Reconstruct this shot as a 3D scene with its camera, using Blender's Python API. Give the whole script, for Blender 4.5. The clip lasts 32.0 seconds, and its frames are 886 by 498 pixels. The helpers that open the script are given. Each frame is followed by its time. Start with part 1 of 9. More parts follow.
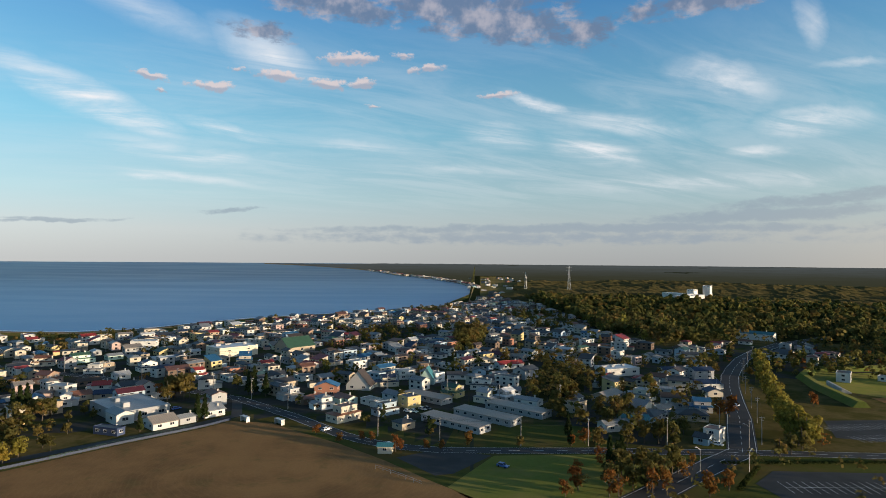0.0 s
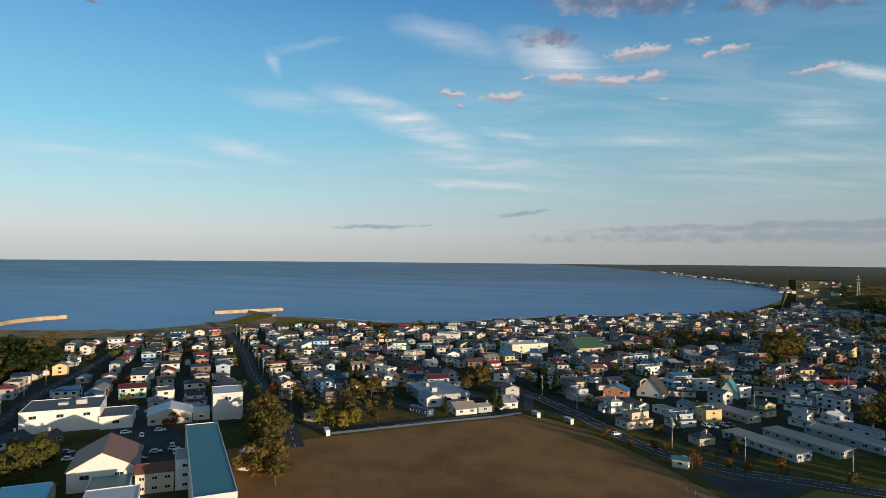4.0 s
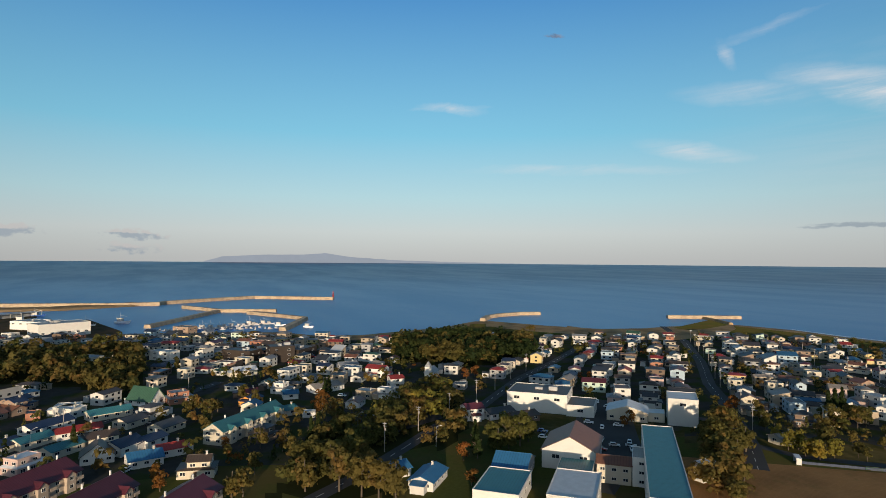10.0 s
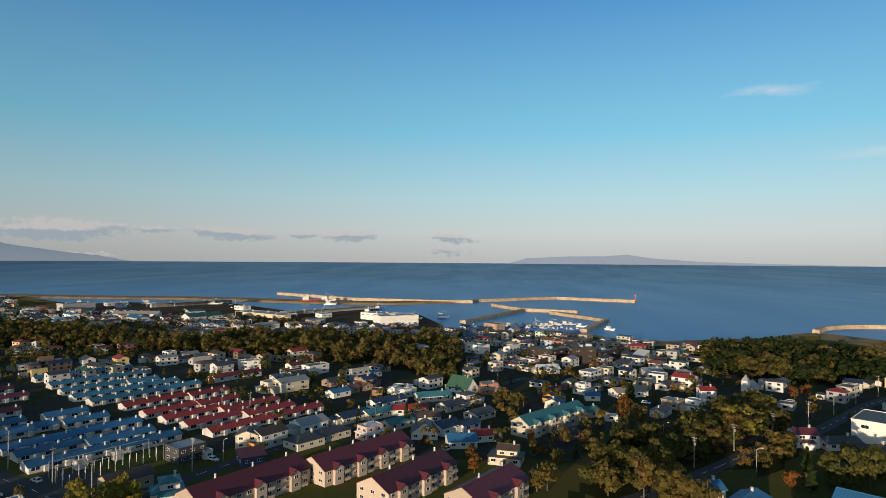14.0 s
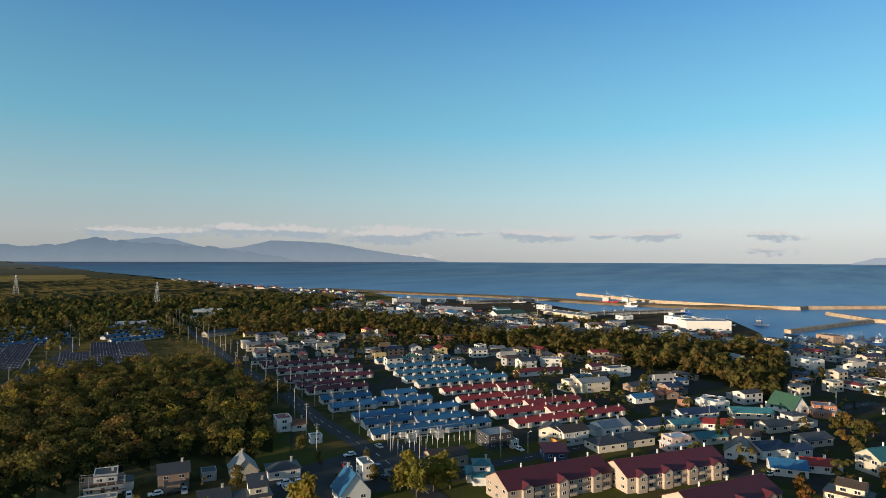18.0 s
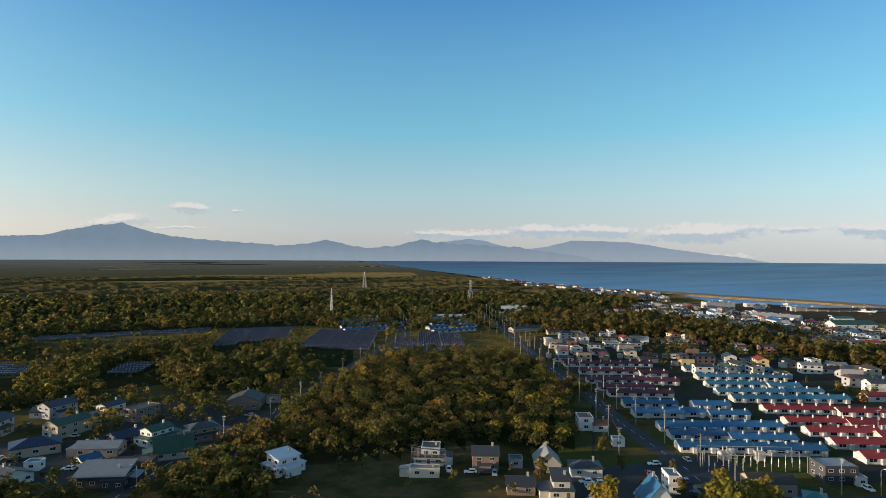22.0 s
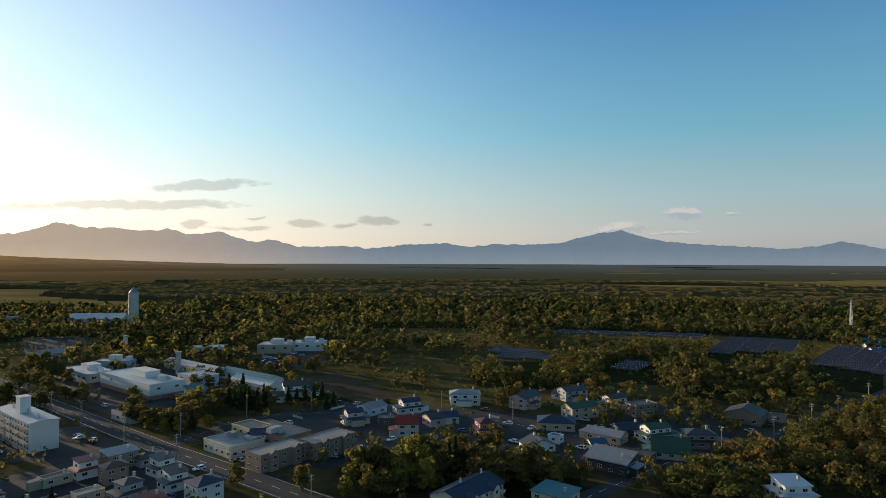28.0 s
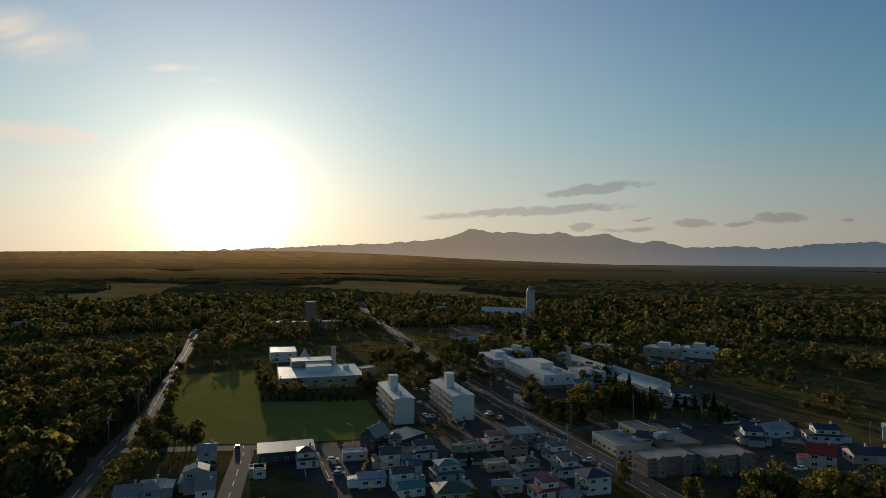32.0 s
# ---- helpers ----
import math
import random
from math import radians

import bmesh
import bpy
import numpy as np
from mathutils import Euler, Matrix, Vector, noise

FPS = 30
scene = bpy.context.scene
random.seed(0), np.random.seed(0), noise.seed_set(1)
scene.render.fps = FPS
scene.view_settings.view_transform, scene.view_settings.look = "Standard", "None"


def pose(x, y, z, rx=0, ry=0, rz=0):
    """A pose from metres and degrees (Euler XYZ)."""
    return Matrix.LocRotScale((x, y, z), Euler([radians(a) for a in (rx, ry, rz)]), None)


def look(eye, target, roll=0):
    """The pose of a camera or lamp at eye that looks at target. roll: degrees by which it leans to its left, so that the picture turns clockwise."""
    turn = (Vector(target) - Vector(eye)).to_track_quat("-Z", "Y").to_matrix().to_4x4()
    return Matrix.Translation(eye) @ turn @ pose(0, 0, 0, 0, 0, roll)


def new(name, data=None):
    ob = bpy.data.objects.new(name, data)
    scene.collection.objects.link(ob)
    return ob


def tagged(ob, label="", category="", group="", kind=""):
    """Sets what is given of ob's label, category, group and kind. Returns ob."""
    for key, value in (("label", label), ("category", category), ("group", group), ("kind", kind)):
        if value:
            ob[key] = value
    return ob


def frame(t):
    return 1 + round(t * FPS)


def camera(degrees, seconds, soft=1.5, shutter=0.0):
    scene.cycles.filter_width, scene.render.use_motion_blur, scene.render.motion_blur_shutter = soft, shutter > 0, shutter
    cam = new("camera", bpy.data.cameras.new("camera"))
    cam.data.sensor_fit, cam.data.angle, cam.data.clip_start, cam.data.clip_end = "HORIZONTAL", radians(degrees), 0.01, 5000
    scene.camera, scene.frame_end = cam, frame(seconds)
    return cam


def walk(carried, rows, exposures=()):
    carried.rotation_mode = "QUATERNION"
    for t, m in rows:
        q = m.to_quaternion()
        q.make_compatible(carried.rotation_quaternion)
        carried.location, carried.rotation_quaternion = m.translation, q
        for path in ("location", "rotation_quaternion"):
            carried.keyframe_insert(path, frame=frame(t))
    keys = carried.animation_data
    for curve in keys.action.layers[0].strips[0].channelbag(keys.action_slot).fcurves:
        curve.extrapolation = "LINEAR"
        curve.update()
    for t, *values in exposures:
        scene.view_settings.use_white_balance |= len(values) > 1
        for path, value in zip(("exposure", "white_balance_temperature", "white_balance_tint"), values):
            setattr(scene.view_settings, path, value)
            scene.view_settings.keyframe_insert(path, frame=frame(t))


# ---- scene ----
EXPOSURES = [(0.0, 0.52), (2.0, 0.42), (6.0, 0.26), (10.0, 0.20), (14.0, 0.24), (18.0, 0.50), (20.0, 0.62), (24.0, 0.80), (28.0, 0.44), (30.0, 0.00), (32.0, -0.56)]
EYE = 70.0
cam = camera(71.8, 32.0, 0.85)
# seconds, yaw to the left, pitch up, lean: the drone hovers and turns on the spot
TURNS = [
    (0, 0.00, 1.13, 0.46),
    (0.5, 3.34, 1.10, 0.48),
    (1, 6.58, 1.08, 0.50),
    (1.5, 9.83, 1.07, 0.52),
    (2, 13.13, 1.06, 0.54),
    (2.5, 16.43, 1.05, 0.55),
    (3, 19.78, 1.03, 0.55),
    (3.5, 23.12, 1.01, 0.54),
    (5.5, 36.52, 0.98, 0.51),
    (6, 39.83, 0.97, 0.50),
    (6.5, 43.17, 0.98, 0.49),
    (7, 46.57, 0.99, 0.49),
    (7.5, 49.98, 1.01, 0.48),
    (8, 53.45, 1.02, 0.48),
    (8.5, 56.87, 1.03, 0.47),
    (9, 60.28, 1.04, 0.46),
    (9.5, 63.69, 1.05, 0.45),
    (10, 67.05, 1.06, 0.44),
    (10.5, 70.47, 1.06, 0.43),
    (11, 73.89, 1.06, 0.42),
    (11.5, 77.32, 1.06, 0.41),
    (12, 80.75, 1.05, 0.40),
    (12.5, 84.19, 1.04, 0.40),
    (13, 87.59, 1.03, 0.40),
    (13.5, 91.09, 1.03, 0.40),
    (14, 94.64, 1.02, 0.40),
    (14.5, 98.13, 1.01, 0.38),
    (16.5, 111.79, 0.97, 0.27),
    (17, 115.23, 0.97, 0.24),
    (17.5, 118.68, 0.96, 0.22),
    (18, 122.10, 0.95, 0.22),
    (18.5, 125.57, 0.92, 0.23),
    (19, 129.06, 0.90, 0.25),
    (19.5, 132.46, 0.87, 0.27),
    (20, 135.91, 0.85, 0.29),
    (20.5, 139.30, 0.83, 0.30),
    (21, 142.78, 0.81, 0.30),
    (21.5, 146.27, 0.81, 0.28),
    (22, 149.69, 0.83, 0.26),
    (22.5, 153.08, 0.85, 0.24),
    (23, 156.56, 0.88, 0.22),
    (23.5, 160.06, 0.91, 0.21),
    (24, 163.59, 0.94, 0.20),
    (24.5, 167.15, 0.97, 0.20),
    (26.5, 181.82, 1.07, 0.19),
    (27, 185.76, 1.09, 0.18),
    (27.5, 189.67, 1.10, 0.17),
    (28, 193.64, 1.12, 0.16),
    (28.5, 197.63, 1.13, 0.16),
    (29, 201.66, 1.14, 0.17),
    (29.5, 205.67, 1.14, 0.20),
    (30, 209.77, 1.13, 0.24),
    (30.5, 214.10, 1.12, 0.28),
    (31, 218.67, 1.10, 0.33),
    (31.5, 223.47, 1.08, 0.37),
    (32, 228.58, 1.06, 0.42),
]


def gaze(yaw, pitch, roll):
    ahead = Vector((-math.sin(radians(yaw)) * math.cos(radians(pitch)), math.cos(radians(yaw)) * math.cos(radians(pitch)), math.sin(radians(pitch))))
    eye = Vector((0.0, 0.0, EYE))
    return look(eye, eye + 100 * ahead, roll)


walk(cam, [(t, gaze(y, p, r)) for t, y, p, r in TURNS], EXPOSURES)

# ---- sky, sun ----
SUN_AZ, SUN_EL = 248.0, 4.9          # to the left from +y, above the horizon
to_sun = Vector((-math.sin(radians(SUN_AZ)) * math.cos(radians(SUN_EL)), math.cos(radians(SUN_AZ)) * math.cos(radians(SUN_EL)), math.sin(radians(SUN_EL))))


class Nodes:
    """Small helper to wire up a node tree."""

    def __init__(self, tree):
        self.tree = tree
        tree.nodes.clear()

    def add(self, kind, **inputs):
        return self.wire(self.tree.nodes.new(kind), inputs)

    def wire(self, n, inputs):
        for key, value in inputs.items():
            slot = n.inputs[int(key[1:])] if key[0] == "i" and key[1:].isdigit() else n.inputs[key.replace("_", " ")]
            if isinstance(value, bpy.types.NodeSocket):
                self.tree.links.new(value, slot)
            else:
                slot.default_value = value
        return n

    def math(self, op, a, b=0.0):
        n = self.tree.nodes.new("ShaderNodeMath")
        n.operation = op
        return self.wire(n, {"i0": a, "i1": b}).outputs[0]

    def vmath(self, op, a, b=(0, 0, 0)):
        n = self.tree.nodes.new("ShaderNodeVectorMath")
        n.operation = op
        self.wire(n, {"i0": a, "i1": b})
        return n.outputs["Value"] if op in ("DOT_PRODUCT", "LENGTH") else n.outputs[0]

    def mix(self, fac, a, b, blend="MIX"):
        n = self.tree.nodes.new("ShaderNodeMix")
        n.data_type, n.blend_type = "RGBA", blend
        return self.wire(n, {"i0": fac, "i6": a, "i7": b}).outputs[2]

    def span(self, x, a, b, c=0.0, d=1.0):
        n = self.tree.nodes.new("ShaderNodeMapRange")
        n.interpolation_type = "SMOOTHSTEP"
        return self.wire(n, {"i0": x, "i1": a, "i2": b, "i3": c, "i4": d}).outputs[0]

    def noise(self, vec, scale, detail=4.0, rough=0.55, lac=2.0, dist=0.0):
        return self.add("ShaderNodeTexNoise", Vector=vec, Scale=scale, Detail=detail, Roughness=rough, Lacunarity=lac, Distortion=dist).outputs[0]


world = bpy.data.worlds.new("sky")
scene.world = world
world.use_nodes = True
W = Nodes(world.node_tree)
sky = W.add("ShaderNodeTexSky")
sky.sky_type, sky.sun_disc = "NISHITA", False
sky.sun_elevation, sky.sun_rotation = radians(SUN_EL), radians(360 - SUN_AZ)
sky.altitude, sky.air_density, sky.dust_density, sky.ozone_density = 70.0, 1.0, 1.2, 2.0
ray = W.add("ShaderNodeTexCoord").outputs["Generated"]
rx, ry, rz = W.add("ShaderNodeSeparateXYZ", Vector=ray).outputs[:3]
up = W.math("MAXIMUM", rz, 0.0)
toward = W.vmath("DOT_PRODUCT", ray, tuple(to_sun))
north = W.vmath("DOT_PRODUCT", ray, (math.sin(radians(8)), math.cos(radians(8)), 0.0))      # where most of the cirrus lies
flat = W.math("DIVIDE", 1.0, W.math("ADD", up, 0.12))
layer = W.add("ShaderNodeCombineXYZ", X=W.math("MULTIPLY", rx, flat), Y=W.math("MULTIPLY", ry, flat), Z=0.0).outputs[0]
drift = W.add("ShaderNodeMapping", Vector=layer, Rotation=(0, 0, radians(-24))).outputs[0]      # along the high wind
turned = W.vmath("MULTIPLY", drift, (0.55, 1.7, 1.0))
wisps = W.noise(turned, 2.2, 9.0, 0.62, 2.1, 0.6)
curds = W.noise(W.vmath("MULTIPLY", ray, (1.0, 1.0, 2.6)), 30.0, 8.0, 0.64)
# the outlines are frayed by a small ragged shift of the view
shift = W.add("ShaderNodeTexNoise", Vector=ray, Scale=13.0, Detail=7.0, Roughness=0.62).outputs[1]
frayed = W.vmath("ADD", ray, W.vmath("MULTIPLY", W.vmath("SUBTRACT", shift, (0.5, 0.5, 0.5)), (0.055, 0.055, 0.020)))
CLOUDS = {}


def cloud(kind, az, el, wide, high, tilt, strength):
    """One cloud of the evening sky: where it stands, its half width and height and its slope in degrees, and how thick it is."""
    middle = Vector((-math.sin(radians(az)) * math.cos(radians(el)), math.cos(radians(az)) * math.cos(radians(el)), math.sin(radians(el))))
    along = Vector((math.cos(radians(az)), math.sin(radians(az)), 0.0))
    above = along.cross(middle)
    c, s = math.cos(radians(tilt)), math.sin(radians(tilt))
    a = W.vmath("DOT_PRODUCT", frayed, tuple((along * c + above * s) / math.sin(radians(wide * 1.2))))
    b = W.vmath("DOT_PRODUCT", frayed, tuple((above * c - along * s) / math.sin(radians(high * 1.25))))
    d = W.math("ADD", W.math("MULTIPLY", a, a), W.math("MULTIPLY", b, b))
    m = W.math("MULTIPLY", W.math("MAXIMUM", W.math("SUBTRACT", 1.0, W.math("SQRT", d)), 0.0), strength)
    old = CLOUDS.get(kind)
    CLOUDS[kind] = W.math("MAXIMUM", old[0], m) if old else m, (W.math("ADD", old[1], W.math("MULTIPLY", m, b)) if old else W.math("MULTIPLY", m, b)) if kind in ("puff", "pink") else None


cloud("cirrus", 30.2, 12.76, 7.84, 1.47, -18, 0.85)
cloud("cirrus", 19.7, 11.41, 5.19, 0.63, -9, 0.55)
cloud("cirrus", 25.7, 19.96, 5.42, 1.40, -12, 0.38)
cloud("cirrus", 15.9, 17.83, 5.38, 2.01, -25, 0.58)
cloud("cirrus", 23.8, 8.99, 6.85, 1.04, -8, 0.4)
cloud("cirrus", 22.4, 7.01, 7.00, 0.48, -5, 0.4)
cloud("cirrus", 7.7, 10.47, 6.14, 0.72, -5, 0.35)
cloud("cirrus", 351.4, 14.49, 3.99, 0.56, -18, 0.75)
cloud("cirrus", 343.3, 12.17, 6.75, 0.98, -10, 0.6)
cloud("cirrus", 354.5, 11.63, 4.10, 1.24, -8, 0.6)
cloud("cirrus", 346.2, 10.18, 5.47, 1.31, -15, 0.65)
cloud("cirrus", 335.2, 15.38, 4.80, 1.63, -22, 0.65)
cloud("cirrus", 328.8, 11.32, 4.50, 1.29, -3, 0.8)
cloud("cirrus", 333.0, 9.32, 2.85, 0.68, -3, 0.55)
cloud("cirrus", 328.9, 18.61, 1.10, 2.16, 10, 0.42)
cloud("cirrus", 326.1, 15.36, 3.06, 0.37, -8, 0.4)
cloud("cirrus", 336.7, 7.08, 15.25, 0.95, 0, 0.4)
cloud("cirrus", 359.2, 8.55, 13.58, 0.63, -2, 0.3)
cloud("cirrus", 39.1, 18.84, 3.93, 0.45, 14, 0.45)
cloud("cirrus", 42.4, 17.20, 0.55, 1.21, 20, 0.4)
cloud("cirrus", 66.3, 13.88, 2.81, 0.45, -5, 0.5)
cloud("cirrus", 44.9, 9.60, 4.39, 0.73, -10, 0.45)
cloud("cirrus", 54.6, 8.34, 9.94, 0.45, -1, 0.35)
cloud("cirrus", 40.2, 14.02, 5.60, 0.92, -3, 0.35)
cloud("cirrus", 20.7, 8.93, 4.31, 0.78, 0, 0.45)
cloud("cirrus", 25.6, 6.99, 3.00, 0.30, 0, 0.4)
cloud("cirrus", 66.5, 13.95, 3.30, 0.26, 2, 0.4)
cloud("cirrus", 262.6, 16.74, 3.3, 1.9, 5, 1.5)
cloud("cirrus", 262.5, 9.63, 6.0, 0.70, 0, 1.4)
cloud("cirrus", 252.9, 15.94, 1.84, 0.30, 8, 1.1)
cloud("cirrus", 249.6, 15.26, 1.46, 0.23, 0, 0.6)
cloud("cirrus", 262.4, 6.82, 4.77, 0.42, 0, 0.5)
cloud("heap", 9.9, 22.37, 7.91, 1.34, -5, 1)
cloud("heap", 355.1, 21.50, 10.03, 1.95, -8, 1)
cloud("heap", 347.0, 20.35, 2.90, 1.34, 8, 1)
cloud("heap", 336.7, 21.64, 9.30, 1.06, 0, 0.9)
cloud("heap", 359.3, 23.06, 11.81, 1.45, 0, 0.9)
cloud("heap", 16.9, 19.94, 3.65, 0.94, -3, 0.8)
cloud("pink", 25.8, 15.25, 1.81, 0.40, -10, 1)
cloud("pink", 21.0, 14.99, 2.19, 0.52, 3, 1)
cloud("pink", 24.8, 14.11, 0.70, 0.23, -5, 0.8)
cloud("pink", 15.4, 16.27, 2.28, 0.53, -5, 1)
cloud("pink", 11.1, 15.85, 1.96, 0.60, 0, 1)
cloud("pink", 8.0, 16.01, 1.68, 0.55, 3, 1)
cloud("pink", 8.8, 18.15, 3.01, 0.69, 0, 0.9)
cloud("pink", 3.8, 18.59, 1.47, 0.40, 0, 0.7)
cloud("pink", 1.4, 17.53, 1.99, 0.45, 4, 0.7)
cloud("pink", 18.8, 16.62, 1.15, 0.28, 0, 0.6)
cloud("pink", 354.8, 15.26, 2.31, 0.30, 0, 0.8)
cloud("pink", 6.9, 14.13, 1.11, 0.25, 0, 0.7)
cloud("heap", 56.8, 19.95, 1.00, 0.23, -6, 0.7)
cloud("bank", 328.4, 5.21, 8.29, 0.57, 3, 0.8)
cloud("bank", 332.8, 4.08, 10.63, 0.64, 2, 0.9)
cloud("bank", 346.2, 3.06, 28.33, 0.46, 0, 0.9)
cloud("bank", 351.3, 2.23, 29.11, 0.68, 0, 0.6)
cloud("bank", 19.1, 4.41, 2.67, 0.20, 4, 0.7)
cloud("bank", 31.6, 3.16, 4.57, 0.13, 2, 0.5)
cloud("bank", 19.3, 4.30, 2.63, 0.20, 5, 0.8)
cloud("bank", 32.2, 3.02, 5.21, 0.14, 3, 0.6)
cloud("puff", 127.3, 1.89, 4.90, 0.60, 0, 0.9)
cloud("puff", 93.8, 1.98, 2.64, 0.48, -3, 0.7)
cloud("puff", 126.9, 0.16, 6.17, 0.52, 0, 0.5)
cloud("puff", 103.5, 2.03, 1.22, 0.34, 5, 0.6)
cloud("puff", 94.1, 0.85, 2.78, 0.57, 0, 0.5)
cloud("puff", 148.4, 2.18, 4.27, 0.46, -3, 0.8)
cloud("puff", 140.9, 2.48, 2.68, 0.69, 0, 1)
cloud("puff", 135.6, 2.42, 4.31, 0.66, 0, 1)
cloud("puff", 126.3, 2.41, 5.53, 0.79, 0, 1)
cloud("puff", 119.7, 2.33, 2.11, 0.32, 0, 0.7)
cloud("puff", 113.6, 2.23, 4.16, 0.63, -2, 1)
cloud("puff", 107.3, 2.25, 1.76, 0.30, 0, 0.8)
cloud("puff", 103.2, 2.02, 2.68, 0.54, 0, 0.9)
cloud("puff", 94.5, 2.02, 2.43, 0.37, 0, 0.6)
cloud("puff", 177.6, 2.85, 3.16, 0.59, 6, 1)
cloud("puff", 172.2, 4.23, 1.78, 0.58, -3, 1)
cloud("puff", 172.9, 2.46, 2.80, 0.17, 0, 0.8)
cloud("puff", 168.1, 4.17, 0.59, 0.20, 0, 0.6)
cloud("puff", 151.5, 2.14, 1.59, 0.42, 0, 0.8)
cloud("puff", 146.7, 2.06, 4.49, 0.58, 0, 0.8)
cloud("streak", 214.3, 6.52, 4.91, 0.47, 5, 1)
cloud("streak", 220.4, 4.63, 9.53, 0.41, 3, 1)
cloud("streak", 215.8, 3.12, 1.03, 0.41, 0, 1)
cloud("streak", 206.2, 3.31, 1.80, 0.42, 2, 1)
cloud("streak", 202.7, 3.31, 1.16, 0.26, 5, 0.9)
cloud("streak", 200.1, 3.68, 1.89, 0.42, -3, 1)
cloud("streak", 210.4, 2.91, 2.00, 0.26, 0, 0.8)
cloud("streak", 210.1, 3.81, 1.84, 0.11, 0, 0.6)
cloud("streak", 195.2, 3.39, 0.72, 0.16, 0, 0.7)
cloud("streak", 213.3, 2.83, 1.57, 0.21, 0, 0.6)
cloud("streak", 218.1, 2.15, 1.53, 0.26, 0, 0.5)

fibre = W.span(wisps, 0.34, 0.68)
cirrus = W.math("MULTIPLY", CLOUDS["cirrus"][0], W.math("ADD", W.math("MULTIPLY", fibre, 1.25), 0.30))
veil = W.math("MULTIPLY", W.math("MULTIPLY", fibre, W.span(north, 0.55, 0.97, 0.0, 0.2)), W.math("MULTIPLY", W.span(up, 0.05, 0.14), W.span(up, 0.40, 0.24)))
cirrus = W.math("MAXIMUM", cirrus, veil)


small_curds = W.noise(W.vmath("MULTIPLY", ray, (1.0, 1.0, 1.5)), 75.0, 6.0, 0.6)


def curdled(kind, low, high):
    ragged = W.span(W.math("ADD", CLOUDS[kind][0], W.math("MULTIPLY", W.math("SUBTRACT", small_curds if kind in ("puff", "pink") else curds, 0.5), 1.7)), low, high)
    return W.math("MULTIPLY", ragged, W.span(CLOUDS[kind][0], 0.0, 0.22))


heap_mask, pink_mask, puff_mask = curdled("heap", 0.10, 0.62), curdled("pink", 0.16, 0.60), curdled("puff", 0.10, 0.52)
bank_mask, streak_mask = curdled("bank", -0.05, 0.60), curdled("streak", 0.02, 0.50)

GAIN = 0.13
clear = W.mix(1.0, sky.outputs[0], (GAIN * 0.8, GAIN * 1.0, GAIN * 1.25, 1.0), "MULTIPLY")
# the clear evening air, pale low down and deep blue overhead
air = W.add("ShaderNodeValToRGB", Fac=up)
ramp = air.color_ramp
ramp.elements[0].position, ramp.elements[0].color = 0.0, (0.49, 0.50, 0.50, 1)
ramp.elements[1].position, ramp.elements[1].color = 1.0, (0.080, 0.132, 0.190, 1)
for at, colour in ((0.045, (0.55, 0.59, 0.60, 1)), (0.10, (0.43, 0.62, 0.67, 1)), (0.20, (0.21, 0.53, 0.70, 1)), (0.41, (0.068, 0.265, 0.58, 1)), (0.60, (0.078, 0.185, 0.325, 1))):
    ramp.elements.new(at).color = colour
base = W.mix(0.85, clear, air.outputs[0])
base = W.mix(W.math("MULTIPLY", W.span(north, 0.45, 1.0, 0.0, 0.1), W.span(up, 0.40, 0.12)), base, (0.55, 0.58, 0.61, 1.0))
# air scatters most towards the sun and away from it, least across
phase = W.math("ADD", W.math("MULTIPLY", W.math("MULTIPLY", toward, toward), 0.48), 0.79)
base = W.mix(1.0, base, W.add("ShaderNodeCombineColor", i0=phase, i1=phase, i2=phase).outputs[0], "MULTIPLY")
base = W.mix(cirrus, base, (0.78, 0.78, 0.80, 1.0))
lit = W.span(W.noise(ray, 26.0, 4.0), 0.42, 0.66)
base = W.mix(W.math("MULTIPLY", heap_mask, 0.85), base, W.mix(lit, (0.135, 0.185, 0.285, 1.0), (0.40, 0.38, 0.43, 1.0)))
base = W.mix(W.math("MULTIPLY", pink_mask, 0.85), base, W.mix(W.span(CLOUDS["pink"][1], -0.12, 0.12), (0.36, 0.37, 0.44, 1.0), (0.66, 0.56, 0.55, 1.0)))
base = W.mix(W.math("MULTIPLY", bank_mask, 0.62), base, (0.25, 0.31, 0.38, 1.0))
base = W.mix(W.math("MULTIPLY", puff_mask, 0.72), base, W.mix(W.span(W.math("ADD", CLOUDS["puff"][1], W.math("MULTIPLY", W.math("SUBTRACT", small_curds, 0.5), 0.5)), -0.06, 0.12), (0.31, 0.37, 0.44, 1.0), (0.58, 0.55, 0.54, 1.0)))
# warm haze low down on the evening side
close = W.math("MAXIMUM", toward, 0.0)
haze = W.math("MULTIPLY", W.math("POWER", close, 1.3), W.math("POWER", W.math("SUBTRACT", 1.0, W.math("MINIMUM", up, 1.0)), 9.0))
base = W.mix(W.math("MULTIPLY", haze, 0.75), base, (0.90, 0.70, 0.46, 1.0))
# the glare of the air round the sun
glare = W.math("ADD", W.math("MULTIPLY", W.math("POWER", close, 4.6), 0.60), W.math("MULTIPLY", W.math("POWER", close, 50.0), 0.75))
glare = W.math("ADD", glare, W.math("MULTIPLY", W.math("POWER", close, 360.0), 3.2))
glow = W.mix(1.0, W.add("ShaderNodeCombineColor", i0=glare, i1=glare, i2=glare).outputs[0], (1.0, 0.85, 0.62, 1.0), "MULTIPLY")
base = W.mix(1.0, base, glow, "ADD")
base = W.mix(W.math("MULTIPLY", streak_mask, 0.55), base, W.mix(1.0, base, (0.52, 0.48, 0.50, 1.0), "MULTIPLY"))
